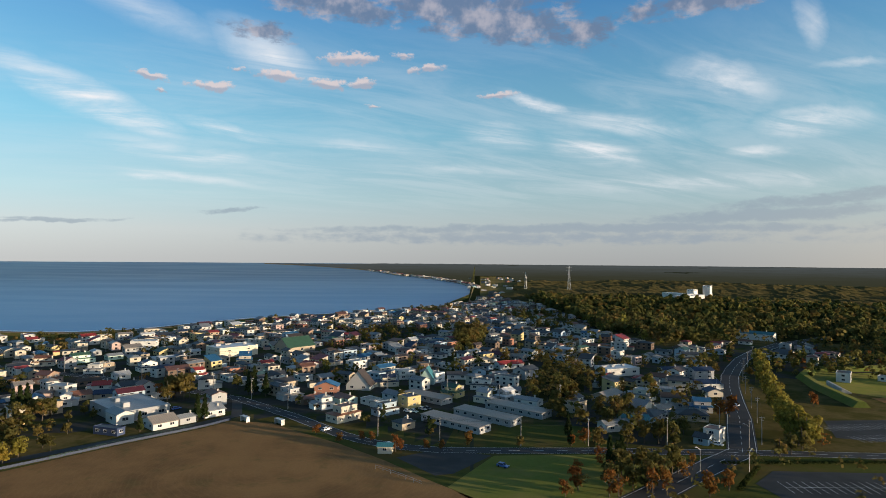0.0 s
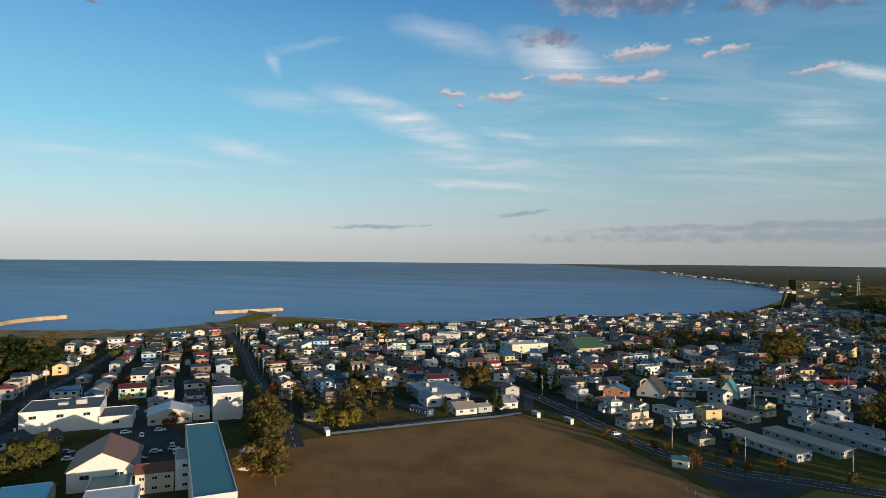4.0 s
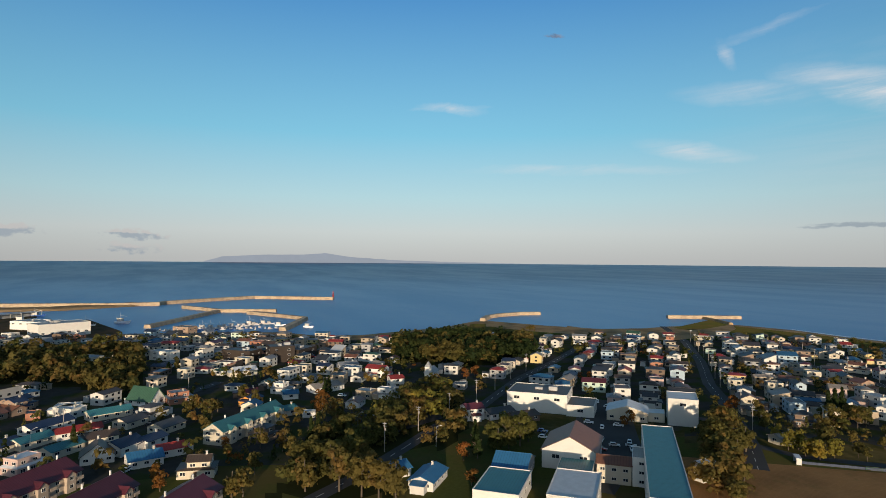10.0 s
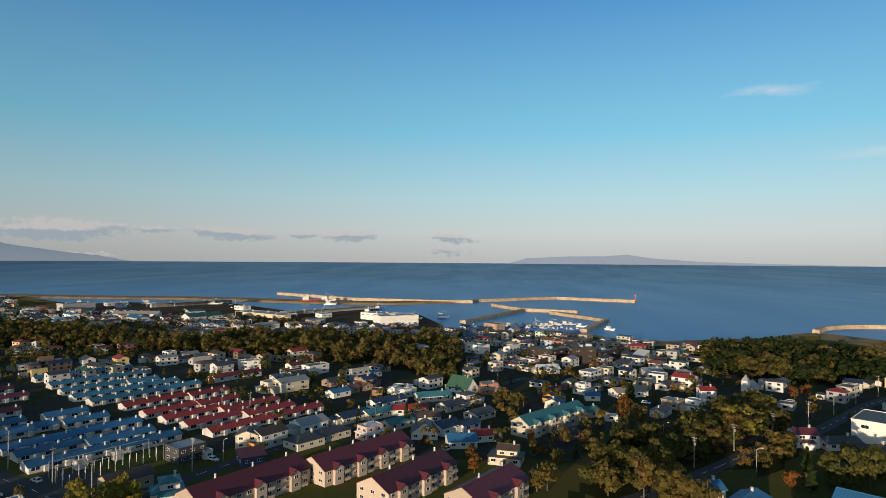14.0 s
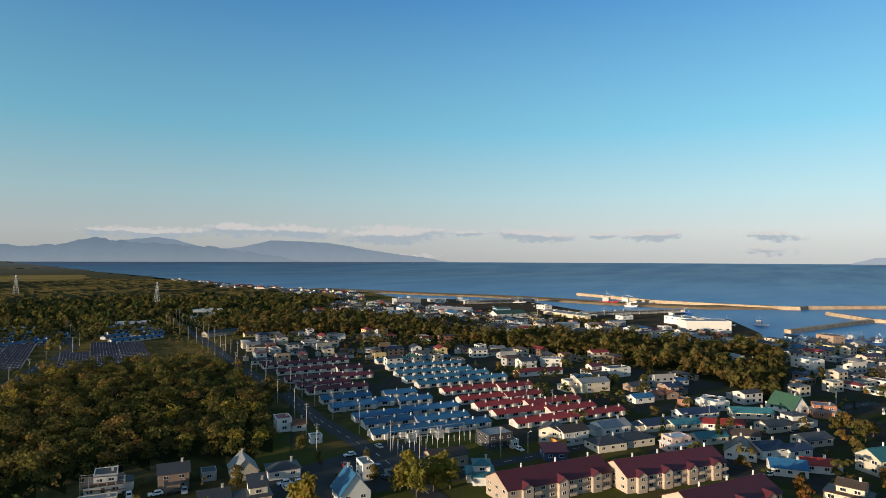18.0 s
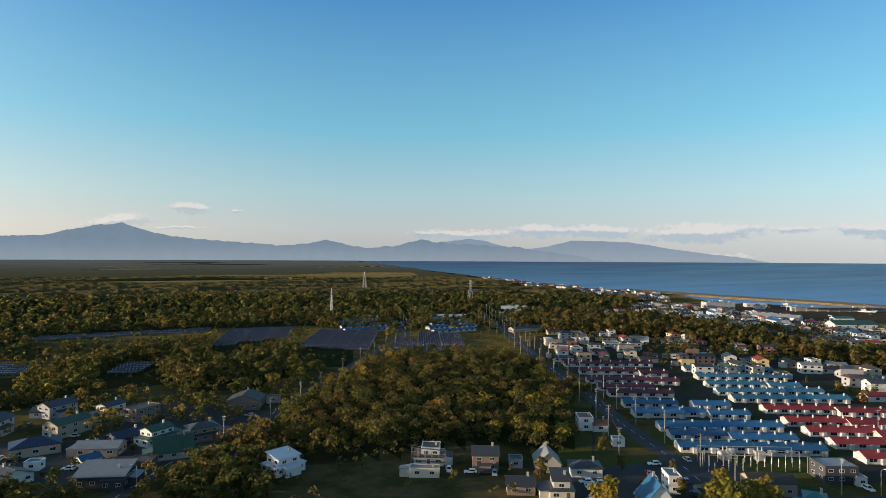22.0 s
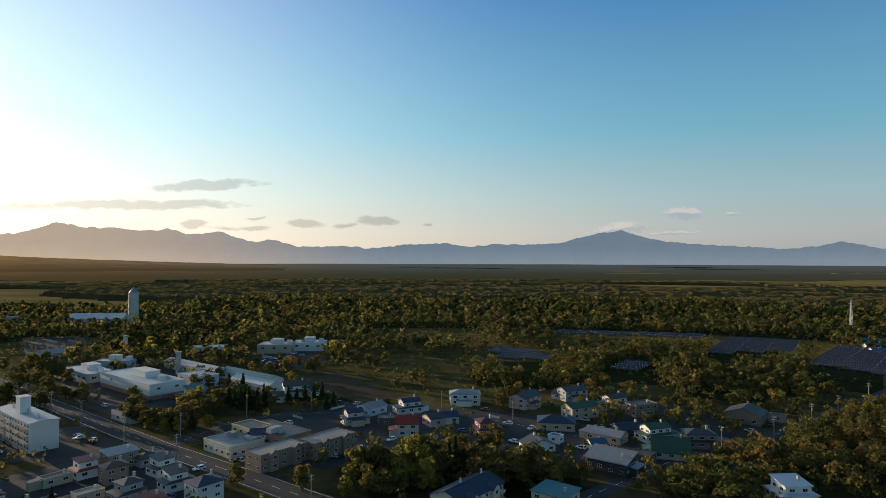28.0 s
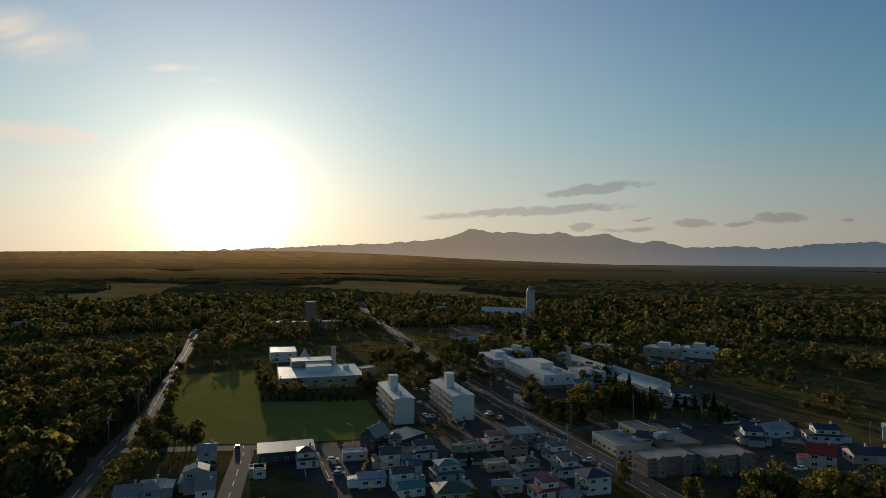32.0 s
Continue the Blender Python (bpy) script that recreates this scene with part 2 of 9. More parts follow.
W.add("ShaderNodeOutputWorld", Surface=W.add("ShaderNodeBackground", Color=base, Strength=0.8).outputs[0])

sun = new("sun", bpy.data.lights.new("sun", "SUN"))
sun.data.energy, sun.data.angle, sun.data.color = 5.0, radians(0.6), (1.0, 0.79, 0.55)
sun.matrix_world = look(300 * to_sun, (0, 0, 0))

# ---- materials ----
def rgb(c):
    return (c[0], c[1], c[2], 1.0)


def material(name, colour, rough=0.7, vary=0.15, grain=3.0, bump=0.0, metal=0.0, second=None, patch=0.12, each=0.0, island=0.0, spec=0.4, sheen=0.0, seams=0.0):
    """A procedural surface: fine grain and larger stains over a base colour, at metre scale."""
    m = bpy.data.materials.new(name)
    m.use_nodes = True
    N = Nodes(m.node_tree)
    place = N.add("ShaderNodeNewGeometry").outputs["Position"]
    fine = N.noise(place, grain, 4.0, 0.6)
    wide = N.noise(place, patch, 4.0, 0.6)
    dark = rgb([v * (1 - vary) for v in colour])
    light = rgb([min(1.0, v * (1 + vary)) for v in colour])
    col = N.mix(fine, dark, light)
    col = N.mix(N.span(wide, 0.42, 0.62), col, rgb(second) if second else N.mix(0.5, col, dark))
    if seams:
        along = N.add("ShaderNodeSeparateXYZ", Vector=N.add("ShaderNodeTexCoord").outputs["Object"]).outputs[0]
        line = N.math("LESS_THAN", N.math("FRACT", N.math("DIVIDE", along, seams)), 0.16)
        col = N.mix(N.math("MULTIPLY", line, 0.38), col, rgb([v * 0.35 for v in colour]))
    if each:
        r = N.add("ShaderNodeObjectInfo").outputs["Random"]
        col = N.mix(1.0, col, N.mix(r, rgb([1 - each] * 3), rgb([1 + each * 0.6] * 3)), "MULTIPLY")
    if island:
        r = N.add("ShaderNodeNewGeometry").outputs["Random Per Island"]
        col = N.mix(1.0, col, N.mix(r, rgb([1 - island] * 3), rgb([1 + island] * 3)), "MULTIPLY")
    b = N.add("ShaderNodeBsdfPrincipled", Base_Color=col, Metallic=metal)
    N.wire(b, {"Roughness": N.math("ADD", N.math("MULTIPLY", fine, 0.16), rough - 0.08), "Specular IOR Level": spec})
    if sheen:
        N.wire(b, {"Sheen Weight": sheen, "Sheen Roughness": 0.45, "Sheen Tint": N.mix(0.5, col, (0.55, 0.45, 0.12, 1))})
    if bump:
        N.wire(b, {"Normal": N.add("ShaderNodeBump", Strength=bump, Distance=0.05, Height=fine).outputs[0]})
    N.add("ShaderNodeOutputMaterial", Surface=b.outputs[0])
    return m


def foliage(name, colour, second, third, each=0.3):
    """Leaves: three hues in drifts, some light passing through."""
    m = bpy.data.materials.new(name)
    m.use_nodes = True
    N = Nodes(m.node_tree)
    geo = N.add("ShaderNodeNewGeometry")
    place = geo.outputs["Position"]
    drift = N.noise(place, 0.035, 3.0, 0.6)
    col = N.mix(N.span(drift, 0.38, 0.62), rgb(colour), rgb(second))
    col = N.mix(N.span(N.noise(place, 0.11, 3.0, 0.6), 0.52, 0.68), col, rgb(third))
    r = geo.outputs["Random Per Island"]
    col = N.mix(1.0, col, N.mix(r, rgb([1 - each] * 3), rgb([1 + each] * 3)), "MULTIPLY")
    r2 = N.add("ShaderNodeObjectInfo").outputs["Random"]
    col = N.mix(1.0, col, N.mix(r2, (0.88, 0.92, 0.92, 1), (1.14, 1.08, 1.0, 1)), "MULTIPLY")
    a = N.add("ShaderNodeBsdfDiffuse", Color=col)
    t = N.add("ShaderNodeBsdfTranslucent", Color=col)
    N.add("ShaderNodeOutputMaterial", Surface=N.add("ShaderNodeMixShader", i0=0.60, i1=a.outputs[0], i2=t.outputs[0]).outputs[0])
    return m


def soil_material():
    """Raked earth of a sports ground: damp stains, pale dust and faint curved wheel tracks."""
    m = bpy.data.materials.new("playing_field_soil")
    m.use_nodes = True
    N = Nodes(m.node_tree)
    place = N.add("ShaderNodeNewGeometry").outputs["Position"]
    col = N.mix(N.span(N.noise(place, 0.022, 6.0, 0.66), 0.38, 0.64), (0.300, 0.165, 0.072, 1), (0.190, 0.106, 0.050, 1))
    col = N.mix(N.span(N.noise(place, 0.09, 6.0, 0.7), 0.52, 0.70, 0.0, 0.6), col, (0.150, 0.112, 0.046, 1))
    tracks = N.tree.nodes.new("ShaderNodeTexWave")
    tracks.wave_type, tracks.rings_direction = "RINGS", "Z"
    N.wire(tracks, {"Vector": N.vmath("ADD", place, (55.0, -205.0, 0.0)), "Scale": 0.16, "Distortion": 14.0, "Detail": 3.0, "Detail Scale": 0.25})
    col = N.mix(N.span(tracks.outputs[1], 0.72, 0.95, 0.0, 0.10), col, (0.36, 0.22, 0.11, 1))
    fine = N.noise(place, 2.2, 5.0, 0.7)
    col = N.mix(1.0, col, N.mix(fine, (0.62, 0.62, 0.62, 1), (1.38, 1.36, 1.32, 1)), "MULTIPLY")
    b = N.add("ShaderNodeBsdfPrincipled", Base_Color=col, Roughness=0.95)
    N.wire(b, {"Specular IOR Level": 0.0, "Normal": N.add("ShaderNodeBump", Strength=0.6, Distance=0.08, Height=fine).outputs[0]})
    N.add("ShaderNodeOutputMaterial", Surface=b.outputs[0])
    return m


M = {}
for name, colour in (("white", (0.62, 0.60, 0.56)), ("cream", (0.54, 0.48, 0.38)), ("sandy", (0.42, 0.34, 0.27)), ("off_white", (0.50, 0.48, 0.45)), ("beige", (0.40, 0.32, 0.23)), ("grey", (0.36, 0.36, 0.36)),
                     ("tan", (0.27, 0.190, 0.140)), ("brown", (0.16, 0.11, 0.08)), ("bark_brown", (0.030, 0.021, 0.016)), ("pale_blue", (0.40, 0.50, 0.57)), ("yellow", (0.60, 0.47, 0.22)),
                     ("brick", (0.36, 0.16, 0.10)), ("charcoal", (0.05, 0.05, 0.055)), ("pink", (0.50, 0.36, 0.32)), ("sage", (0.50, 0.62, 0.52)),
                     ("orange", (0.60, 0.26, 0.05)), ("navy_wall", (0.04, 0.06, 0.12))):
    M[name] = material("wall_" + name, colour, 0.8, 0.06, 6.0, 0.15, each=0.2, patch=0.5)
for name, colour in (("slate", (0.085, 0.09, 0.10)), ("navy", (0.035, 0.06, 0.13)), ("blue", (0.045, 0.20, 0.40)), ("red", (0.46, 0.055, 0.045)),
                     ("maroon", (0.16, 0.035, 0.05)), ("rust", (0.30, 0.13, 0.08)), ("green", (0.07, 0.17, 0.11)), ("teal", (0.07, 0.28, 0.32)),
                     ("steel", (0.40, 0.42, 0.44)), ("umber", (0.12, 0.085, 0.065)), ("snow", (0.52, 0.54, 0.56)), ("dust", (0.46, 0.40, 0.34)), ("teal_blue", (0.08, 0.27, 0.40))):
    M["r_" + name] = material("roof_" + name, [v * 0.62 for v in colour] if name != "snow" else colour, 0.52, 0.16, 2.0, 0.1, each=0.25, patch=0.4, spec=0.35, seams=0.0 if name == "snow" else 0.9)
M["glass"] = material("window_glass", (0.022, 0.026, 0.034), 0.16, 0.05, 0.5, each=0.3, spec=0.3)
M["frame"] = material("window_frame", (0.66, 0.66, 0.64), 0.5, 0.05)
M["wood"] = material("door_wood", (0.16, 0.09, 0.05), 0.6, 0.2, 8.0)
M["concrete"] = material("concrete", (0.46, 0.44, 0.40), 0.85, 0.12, 2.0, 0.2, second=(0.38, 0.35, 0.30))
M["jetty"] = material("jetty_concrete", (0.40, 0.31, 0.21), 0.85, 0.2, 0.6, 0.2, second=(0.29, 0.22, 0.15))
M["asphalt"] = material("asphalt", (0.050, 0.050, 0.053), 0.9, 0.2, 2.5, 0.15, second=(0.060, 0.059, 0.057), patch=0.06, spec=0.15)
M["lot"] = material("worn_asphalt", (0.055, 0.053, 0.052), 0.9, 0.2, 1.2, 0.15, second=(0.042, 0.042, 0.041), patch=0.05, spec=0.15)
M["paint"] = material("road_paint", (0.68, 0.68, 0.66), 0.7, 0.15, 4.0)
M["grass"] = material("grass", (0.052, 0.066, 0.020), 0.95, 0.35, 0.8, 0.4, second=(0.080, 0.064, 0.027), patch=0.03, spec=0.0, sheen=0.12)
M["lawn"] = material("mown_lawn", (0.105, 0.130, 0.032), 0.95, 0.25, 0.6, 0.3, second=(0.140, 0.138, 0.045), patch=0.05, spec=0.0, sheen=0.28)
M["soil"] = soil_material()
M["dirt"] = material("bare_dirt", (0.10, 0.072, 0.05), 0.95, 0.25, 0.7, 0.3, second=(0.07, 0.06, 0.035), patch=0.07, spec=0.0)
M["town"] = material("town_ground", (0.054, 0.052, 0.048), 0.95, 0.35, 0.25, 0.2, second=(0.044, 0.054, 0.020), patch=0.055, spec=0.0)
M["wild"] = material("rough_meadow", (0.082, 0.066, 0.032), 0.95, 0.5, 0.35, 0.4, second=(0.034, 0.038, 0.015), patch=0.05, spec=0.0, sheen=0.12)
M["floor"] = material("forest_floor", (0.034, 0.036, 0.014), 0.95, 0.4, 0.3, 0.3, second=(0.024, 0.028, 0.011), patch=0.02, spec=0.0)
M["moor"] = material("open_moor", (0.150, 0.112, 0.055), 0.95, 0.3, 0.2, 0.3, second=(0.092, 0.080, 0.036), patch=0.006, spec=0.0, sheen=0.08)
M["sand"] = material("beach_sand", (0.36, 0.245, 0.135), 0.95, 0.2, 0.6, 0.2, second=(0.25, 0.17, 0.095), patch=0.04, spec=0.0)
M["foam"] = material("surf", (0.75, 0.78, 0.80), 0.6, 0.2, 0.4)
M["steel"] = material("galvanised_steel", (0.42, 0.43, 0.44), 0.5, 0.15, 3.0, metal=0.6)
M["pole"] = material("pole_concrete", (0.27, 0.245, 0.22), 0.8, 0.15, 3.0)
M["rubber"] = material("tyre_rubber", (0.02, 0.02, 0.02), 0.85, 0.1)
M["bark"] = material("bark", (0.09, 0.07, 0.05), 0.95, 0.3, 5.0, 0.4)
M["leaf_mix"] = foliage("leaves_autumn", (0.158, 0.126, 0.042), (0.124, 0.114, 0.038), (0.200, 0.126, 0.046))
M["leaf_ochre"] = foliage("leaves_ochre", (0.210, 0.150, 0.050), (0.170, 0.132, 0.046), (0.230, 0.135, 0.050))
M["leaf_green"] = foliage("leaves_green", (0.112, 0.114, 0.036), (0.146, 0.128, 0.042), (0.086, 0.094, 0.032))
M["leaf_dark"] = foliage("needles", (0.039, 0.058, 0.022), (0.052, 0.065, 0.023), (0.034, 0.052, 0.023))
M["leaf_red"] = foliage("leaves_russet", (0.24, 0.098, 0.032), (0.22, 0.115, 0.034), (0.17, 0.072, 0.028))
M["leaf_yellow"] = foliage("leaves_yellow", (0.26, 0.22, 0.048), (0.22, 0.20, 0.046), (0.28, 0.205, 0.045))
M["hedge"] = foliage("hedge_leaves", (0.035, 0.05, 0.016), (0.045, 0.055, 0.018), (0.05, 0.05, 0.018))
M["panel"] = material("solar_panel", (0.030, 0.027, 0.044), 0.35, 0.1, 0.5, each=0.2, spec=0.3)
for name, colour in (("c_white", (0.78, 0.78, 0.78)), ("c_black", (0.03, 0.03, 0.035)), ("c_silver", (0.48, 0.49, 0.50)), ("c_blue", (0.05, 0.12, 0.35)), ("c_red", (0.35, 0.03, 0.03))):
    M[name] = material("car_" + name[2:], colour, 0.3, 0.03, 1.0, spec=0.6)


def sea_material():
    """Blue, painted darker far out, with wind streaks and small waves."""
    m = bpy.data.materials.new("sea_water")
    m.use_nodes = True
    N = Nodes(m.node_tree)
    place = N.add("ShaderNodeNewGeometry").outputs["Position"]
    swell = N.math("ADD", N.noise(place, 0.045, 6.0, 0.62), N.math("MULTIPLY", N.noise(place, 0.25, 3.0, 0.6), 0.25))
    streaks = N.noise(N.add("ShaderNodeMapping", Vector=place, Rotation=(0, 0, radians(20)), Scale=(0.25, 1.0, 1.0)).outputs[0], 0.006, 6.0, 0.66)
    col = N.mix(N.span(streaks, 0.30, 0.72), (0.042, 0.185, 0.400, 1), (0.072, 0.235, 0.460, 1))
    # darker sky reflection near the horizon, put into the colour by distance
    far_shade = N.span(N.math("ADD", N.vmath("LENGTH", place), N.math("MULTIPLY", streaks, 900.0)), 1000.0, 3600.0)
    col = N.mix(far_shade, col, N.mix(streaks, (0.008, 0.040, 0.110, 1), (0.018, 0.070, 0.170, 1)))
    b = N.add("ShaderNodeBsdfPrincipled", Base_Color=col, IOR=1.33)
    N.wire(b, {"Roughness": N.span(streaks, 0.35, 0.65, 0.33, 0.38), "Specular IOR Level": N.span(streaks, 0.35, 0.65, 0.21, 0.13), "Normal": N.add("ShaderNodeBump", Strength=0.35, Distance=0.6, Height=swell).outputs[0]})
    N.add("ShaderNodeOutputMaterial", Surface=b.outputs[0])
    return m


M["sea"] = sea_material()


# ---- building bricks of geometry ----
class Geo:
    """Vertices and faces of one mesh, with a material for each face."""

    def __init__(self):
        self.v, self.f, self.m = [], [], []

    def face(self, pts, mat=0):
        n = len(self.v)
        self.v.extend(pts)
        self.f.append(tuple(range(n, n + len(pts))))
        self.m.append(mat)

    def box(self, x0, y0, z0, x1, y1, z1, mat=0):
        n = len(self.v)
        self.v.extend([(x0, y0, z0), (x1, y0, z0), (x1, y1, z0), (x0, y1, z0), (x0, y0, z1), (x1, y0, z1), (x1, y1, z1), (x0, y1, z1)])
        for q in ((0, 3, 2, 1), (4, 5, 6, 7), (0, 1, 5, 4), (1, 2, 6, 5), (2, 3, 7, 6), (3, 0, 4, 7)):
            self.f.append(tuple(n + i for i in q))
            self.m.append(mat)
        return self

    def solid(self, low, high, mat=0):
        """A closed body between two rings of points with equal count."""
        n, k = len(self.v), len(low)
        self.v.extend(low)
        self.v.extend(high)
        self.f.append(tuple(n + i for i in reversed(range(k))))
        self.f.append(tuple(n + k + i for i in range(k)))
        self.m.extend((mat, mat))
        for i in range(k):
            j = (i + 1) % k
            self.f.append((n + i, n + j, n + k + j, n + k + i))
            self.m.append(mat)
        return self

    def tube(self, x, y, z0, z1, r0, r1, sides=8, mat=0):
        ring = [(math.cos(2 * math.pi * i / sides), math.sin(2 * math.pi * i / sides)) for i in range(sides)]
        return self.solid([(x + r0 * c, y + r0 * s, z0) for c, s in ring], [(x + r1 * c, y + r1 * s, z1) for c, s in ring], mat)

    def bar(self, a, b, r, mat=0):
        """A square bar from a to b."""
        a, b = Vector(a), Vector(b)
        q = (b - a).to_track_quat("Z", "Y")
        k = [q @ Vector(p) for p in ((r, r, 0), (-r, r, 0), (-r, -r, 0), (r, -r, 0))]
        return self.solid([tuple(a + p) for p in k], [tuple(b + p) for p in k], mat)

    def mesh(self, name, mats):
        me = bpy.data.meshes.new(name)
        me.from_pydata(self.v, [], self.f)
        for m in mats:
            me.materials.append(M[m] if isinstance(m, str) else m)
        if len(mats) > 1:
            me.polygons.foreach_set("material_index", self.m)
        me.update()
        return me


def part(name, geo, mats, parent=None, at=None, label=""):
    """Links one mesh object, under a thing or a part if one is given."""
    me = geo.mesh(name, mats) if isinstance(geo, Geo) else geo
    ob = new(name, me)
    ob.parent = parent
    if at is not None:
        ob.matrix_local = at
    if label:
        ob["label"] = label
    return ob


def root(name, x, y, turn=0.0, z=0.0, label="", category="", group="", kind=""):
    ob = new(name)
    ob.empty_display_size = 0.5
    ob.matrix_world = pose(x, y, z, 0, 0, turn)
    return tagged(ob, label, category, group, kind)


def polar(az, r):
    return (-r * math.sin(radians(az)), r * math.cos(radians(az)))


def azr(x, y):
    return math.degrees(math.atan2(-x, y)) % 360.0, math.hypot(x, y)


def rise(r):
    """The land and the sea lift very gently towards the far rim, as the horizon stands."""
    return 45.0 * max(0.0, (r - 1500.0) / 3400.0) ** 2


def inside(x, y, poly):
    hit = False
    for (x0, y0), (x1, y1) in zip(poly, poly[1:] + poly[:1]):
        if (y0 > y) != (y1 > y) and x < (x1 - x0) * (y - y0) / (y1 - y0) + x0:
            hit = not hit
    return hit


class Discs:
    """Discs that are built over: x, y, radius, kept by cells of 20 m."""

    def __init__(self):
        self.cells = {}

    def append(self, disc):
        self.cells.setdefault((int(disc[0] // 20), int(disc[1] // 20)), []).append(disc)


TAKEN = Discs()
LINES = []           # roads: points and half width


def near_line(x, y, gap):
    p = Vector((x, y))
    for pts, half, lo, hi in LINES:
        if not (lo[0] - 30 < x < hi[0] + 30 and lo[1] - 30 < y < hi[1] + 30):
            continue
        for a, b in zip(pts, pts[1:]):
            d = b - a
            k = max(0.0, min(1.0, (p - a).dot(d) / max(d.length_squared, 1e-6)))
            if (a + k * d - p).length < half + gap:
                return True
    return False


def free(x, y, r):
    i, j = int(x // 20), int(y // 20)
    for u in (i - 1, i, i + 1):
        for v in (j - 1, j, j + 1):
            for a, b, c in TAKEN.cells.get((u, v), ()):
                if (x - a) ** 2 + (y - b) ** 2 < (r + c) ** 2:
                    return False
    return True

# ---- land, sea, far rim ----
SHORE = [(-2.9, 1540), (-2.4, 1280), (0, 978), (4.4, 872), (9.6, 835), (17.5, 777), (26, 693), (31, 690), (34, 711), (37.4, 750), (41.6, 777), (46.9, 722), (48.8, 693),
         (52.7, 670), (57.8, 689), (62.5, 725), (64.1, 720), (67, 650), (71.4, 612), (74.5, 587), (78.7, 587), (81.6, 618), (90, 640), (96, 650), (103, 696), (110, 790),
         (116, 860), (122, 960), (126, 1110), (129, 1308), (136, 1510), (141.2, 1792), (146.2, 2283), (153.1, 3420), (157.4, 4713)]
RIM = 4950.0


def shore(az):
    az = az - 360 if az > 300 else az
    if az < -2.9 or az > 157.4:
        return RIM
    return float(np.interp(az, [a for a, _ in SHORE], [r for _, r in SHORE]))


TOWN = [(-36, 440, 600), (-30, 440, 620), (-25, 400, 600), (-22, 330, 560), (-20, 250, 540), (-15, 255, 600), (-10, 270, 900), (-5, 300, 1150), (0, 235, 930), (10, 275, 780), (20, 290, 690), (31, 290, 620), (36, 285, 640),
        (45, 270, 640), (50, 285, 590), (60, 290, 560), (70, 230, 540), (80, 220, 560), (90, 215, 600), (97, 220, 610), (103, 230, 650), (110, 260, 720), (118, 400, 800),
        (126, 400, 950), (131, 420, 1000), (138, 425, 640), (141, 430, 560), (142, 430, 440)]
WOODS = {
    "hill": [(-192, -385), (-237, -366), (-262, -319), (-210, -238), (-157, -170), (-142, -173), (-127, -196), (-101, -198), (-81, -200), (-66, -210), (-66, -241), (-76, -278), (-104, -311), (-140, -342)],
    "belt": [(-477, -583), (-578, -469), (-486, -256), (-526, -210), (-525, -29), (-401, -21), (-332, -23), (-384, -53), (-430, -140), (-422, -186), (-453, -294), (-447, -362), (-370, -451)],
    "copse": [(79, -398), (14, -438), (-71, -550), (-110, -527), (-191, -468), (-157, -385), (-118, -375), (-84, -338), (-40, -355), (-16, -365), (35, -336), (65, -344)],
    "bank": [(66, -197), (53, -220), (9, -206), (-17, -197), (-8, -190), (66, -171)],
    "west": [(505, -50), (502, -137), (512, -174), (333, -97), (248, -55), (208, -35), (219, -22), (400, 60)],
    "pines": [(-484, 158), (-504, 212), (-460, 279), (-368, 228), (-364, 174), (-402, 136)],
    "grove": [(-186, 23), (-224, 46), (-270, 60), (-240, 70), (-303, 99), (-306, 130), (-254, 127), (-212, 94), (-213, 72), (-173, 57)],
    "screen": [(-209, 215), (-191, 212), (-133, 155), (-139, 141), (-171, 179)],
    "russet": [(56, 234), (81, 210), (71, 184), (37, 183)],
    "plantation": [(404, -438), (354, -487), (318, -466), (320, -440), (356, -395)],
    "orchard": [(46, 318), (64, 385), (86, 410), (94, 397), (77, 336), (59, 312)],
    "yard_trees": [(9, 497), (32, 496), (41, 592), (16, 602)],
    "roadside": [(-20, -182), (-23, -202), (-35, -222), (-51, -240), (-75, -255), (-63, -214), (-50, -189), (-44, -175)],
    "clump": [(156, -290), (152, -322), (110, -317), (92, -282), (118, -275)],
}
MEADOWS = {
    "solar_a": [(-190, -570), (-250, -527), (-180, -425), (-145, -466)],
    "solar_b": [(-263, -513), (-302, -467), (-220, -378), (-196, -406)],
    "solar_c": [(81, -493), (36, -473), (28, -435), (62, -438)],
    "solar_d": [(-13, -445), (-46, -442), (-36, -406), (-8, -410)],
    "solar_e": [(-79, -489), (-162, -541), (-170, -596), (-126, -604)],
    "solar_f": [(46, -603), (-106, -599), (-100, -625), (26, -625)],
}
CAMPUS = [(262, -60), (420, -130), (640, -420), (520, -640), (340, -560), (90, -420), (90, -170), (200, -90)]       # school, hospital and flats
STADIUM = [(150, 160), (330, 160), (420, 420), (240, 480), (130, 230)]


def clearing(x, y):
    """Stretches of the far forest that stay open moor."""
    if y > 950 and 0.03 * y < x < (0.12 + 0.09 * noise.noise((x * 0.004, y * 0.004, 7.0))) * y:
        return y < 2700
    return noise.noise((x * 0.0011, y * 0.0030, 9.0)) > 0.27 and not (x > 0 and y > -200)


def in_town(x, y):
    az, r = azr(x, y)
    az = az - 360 if az > 300 else az
    if az < -36 or az > 142:
        return False
    lo = np.interp(az, [a for a, _, _ in TOWN], [b for _, b, _ in TOWN])
    hi = np.interp(az, [a for a, _, _ in TOWN], [c for _, _, c in TOWN])
    return lo < r < min(hi, shore(az) - 25)


def wooded(x, y):
    return any(inside(x, y, p) for p in WOODS.values())


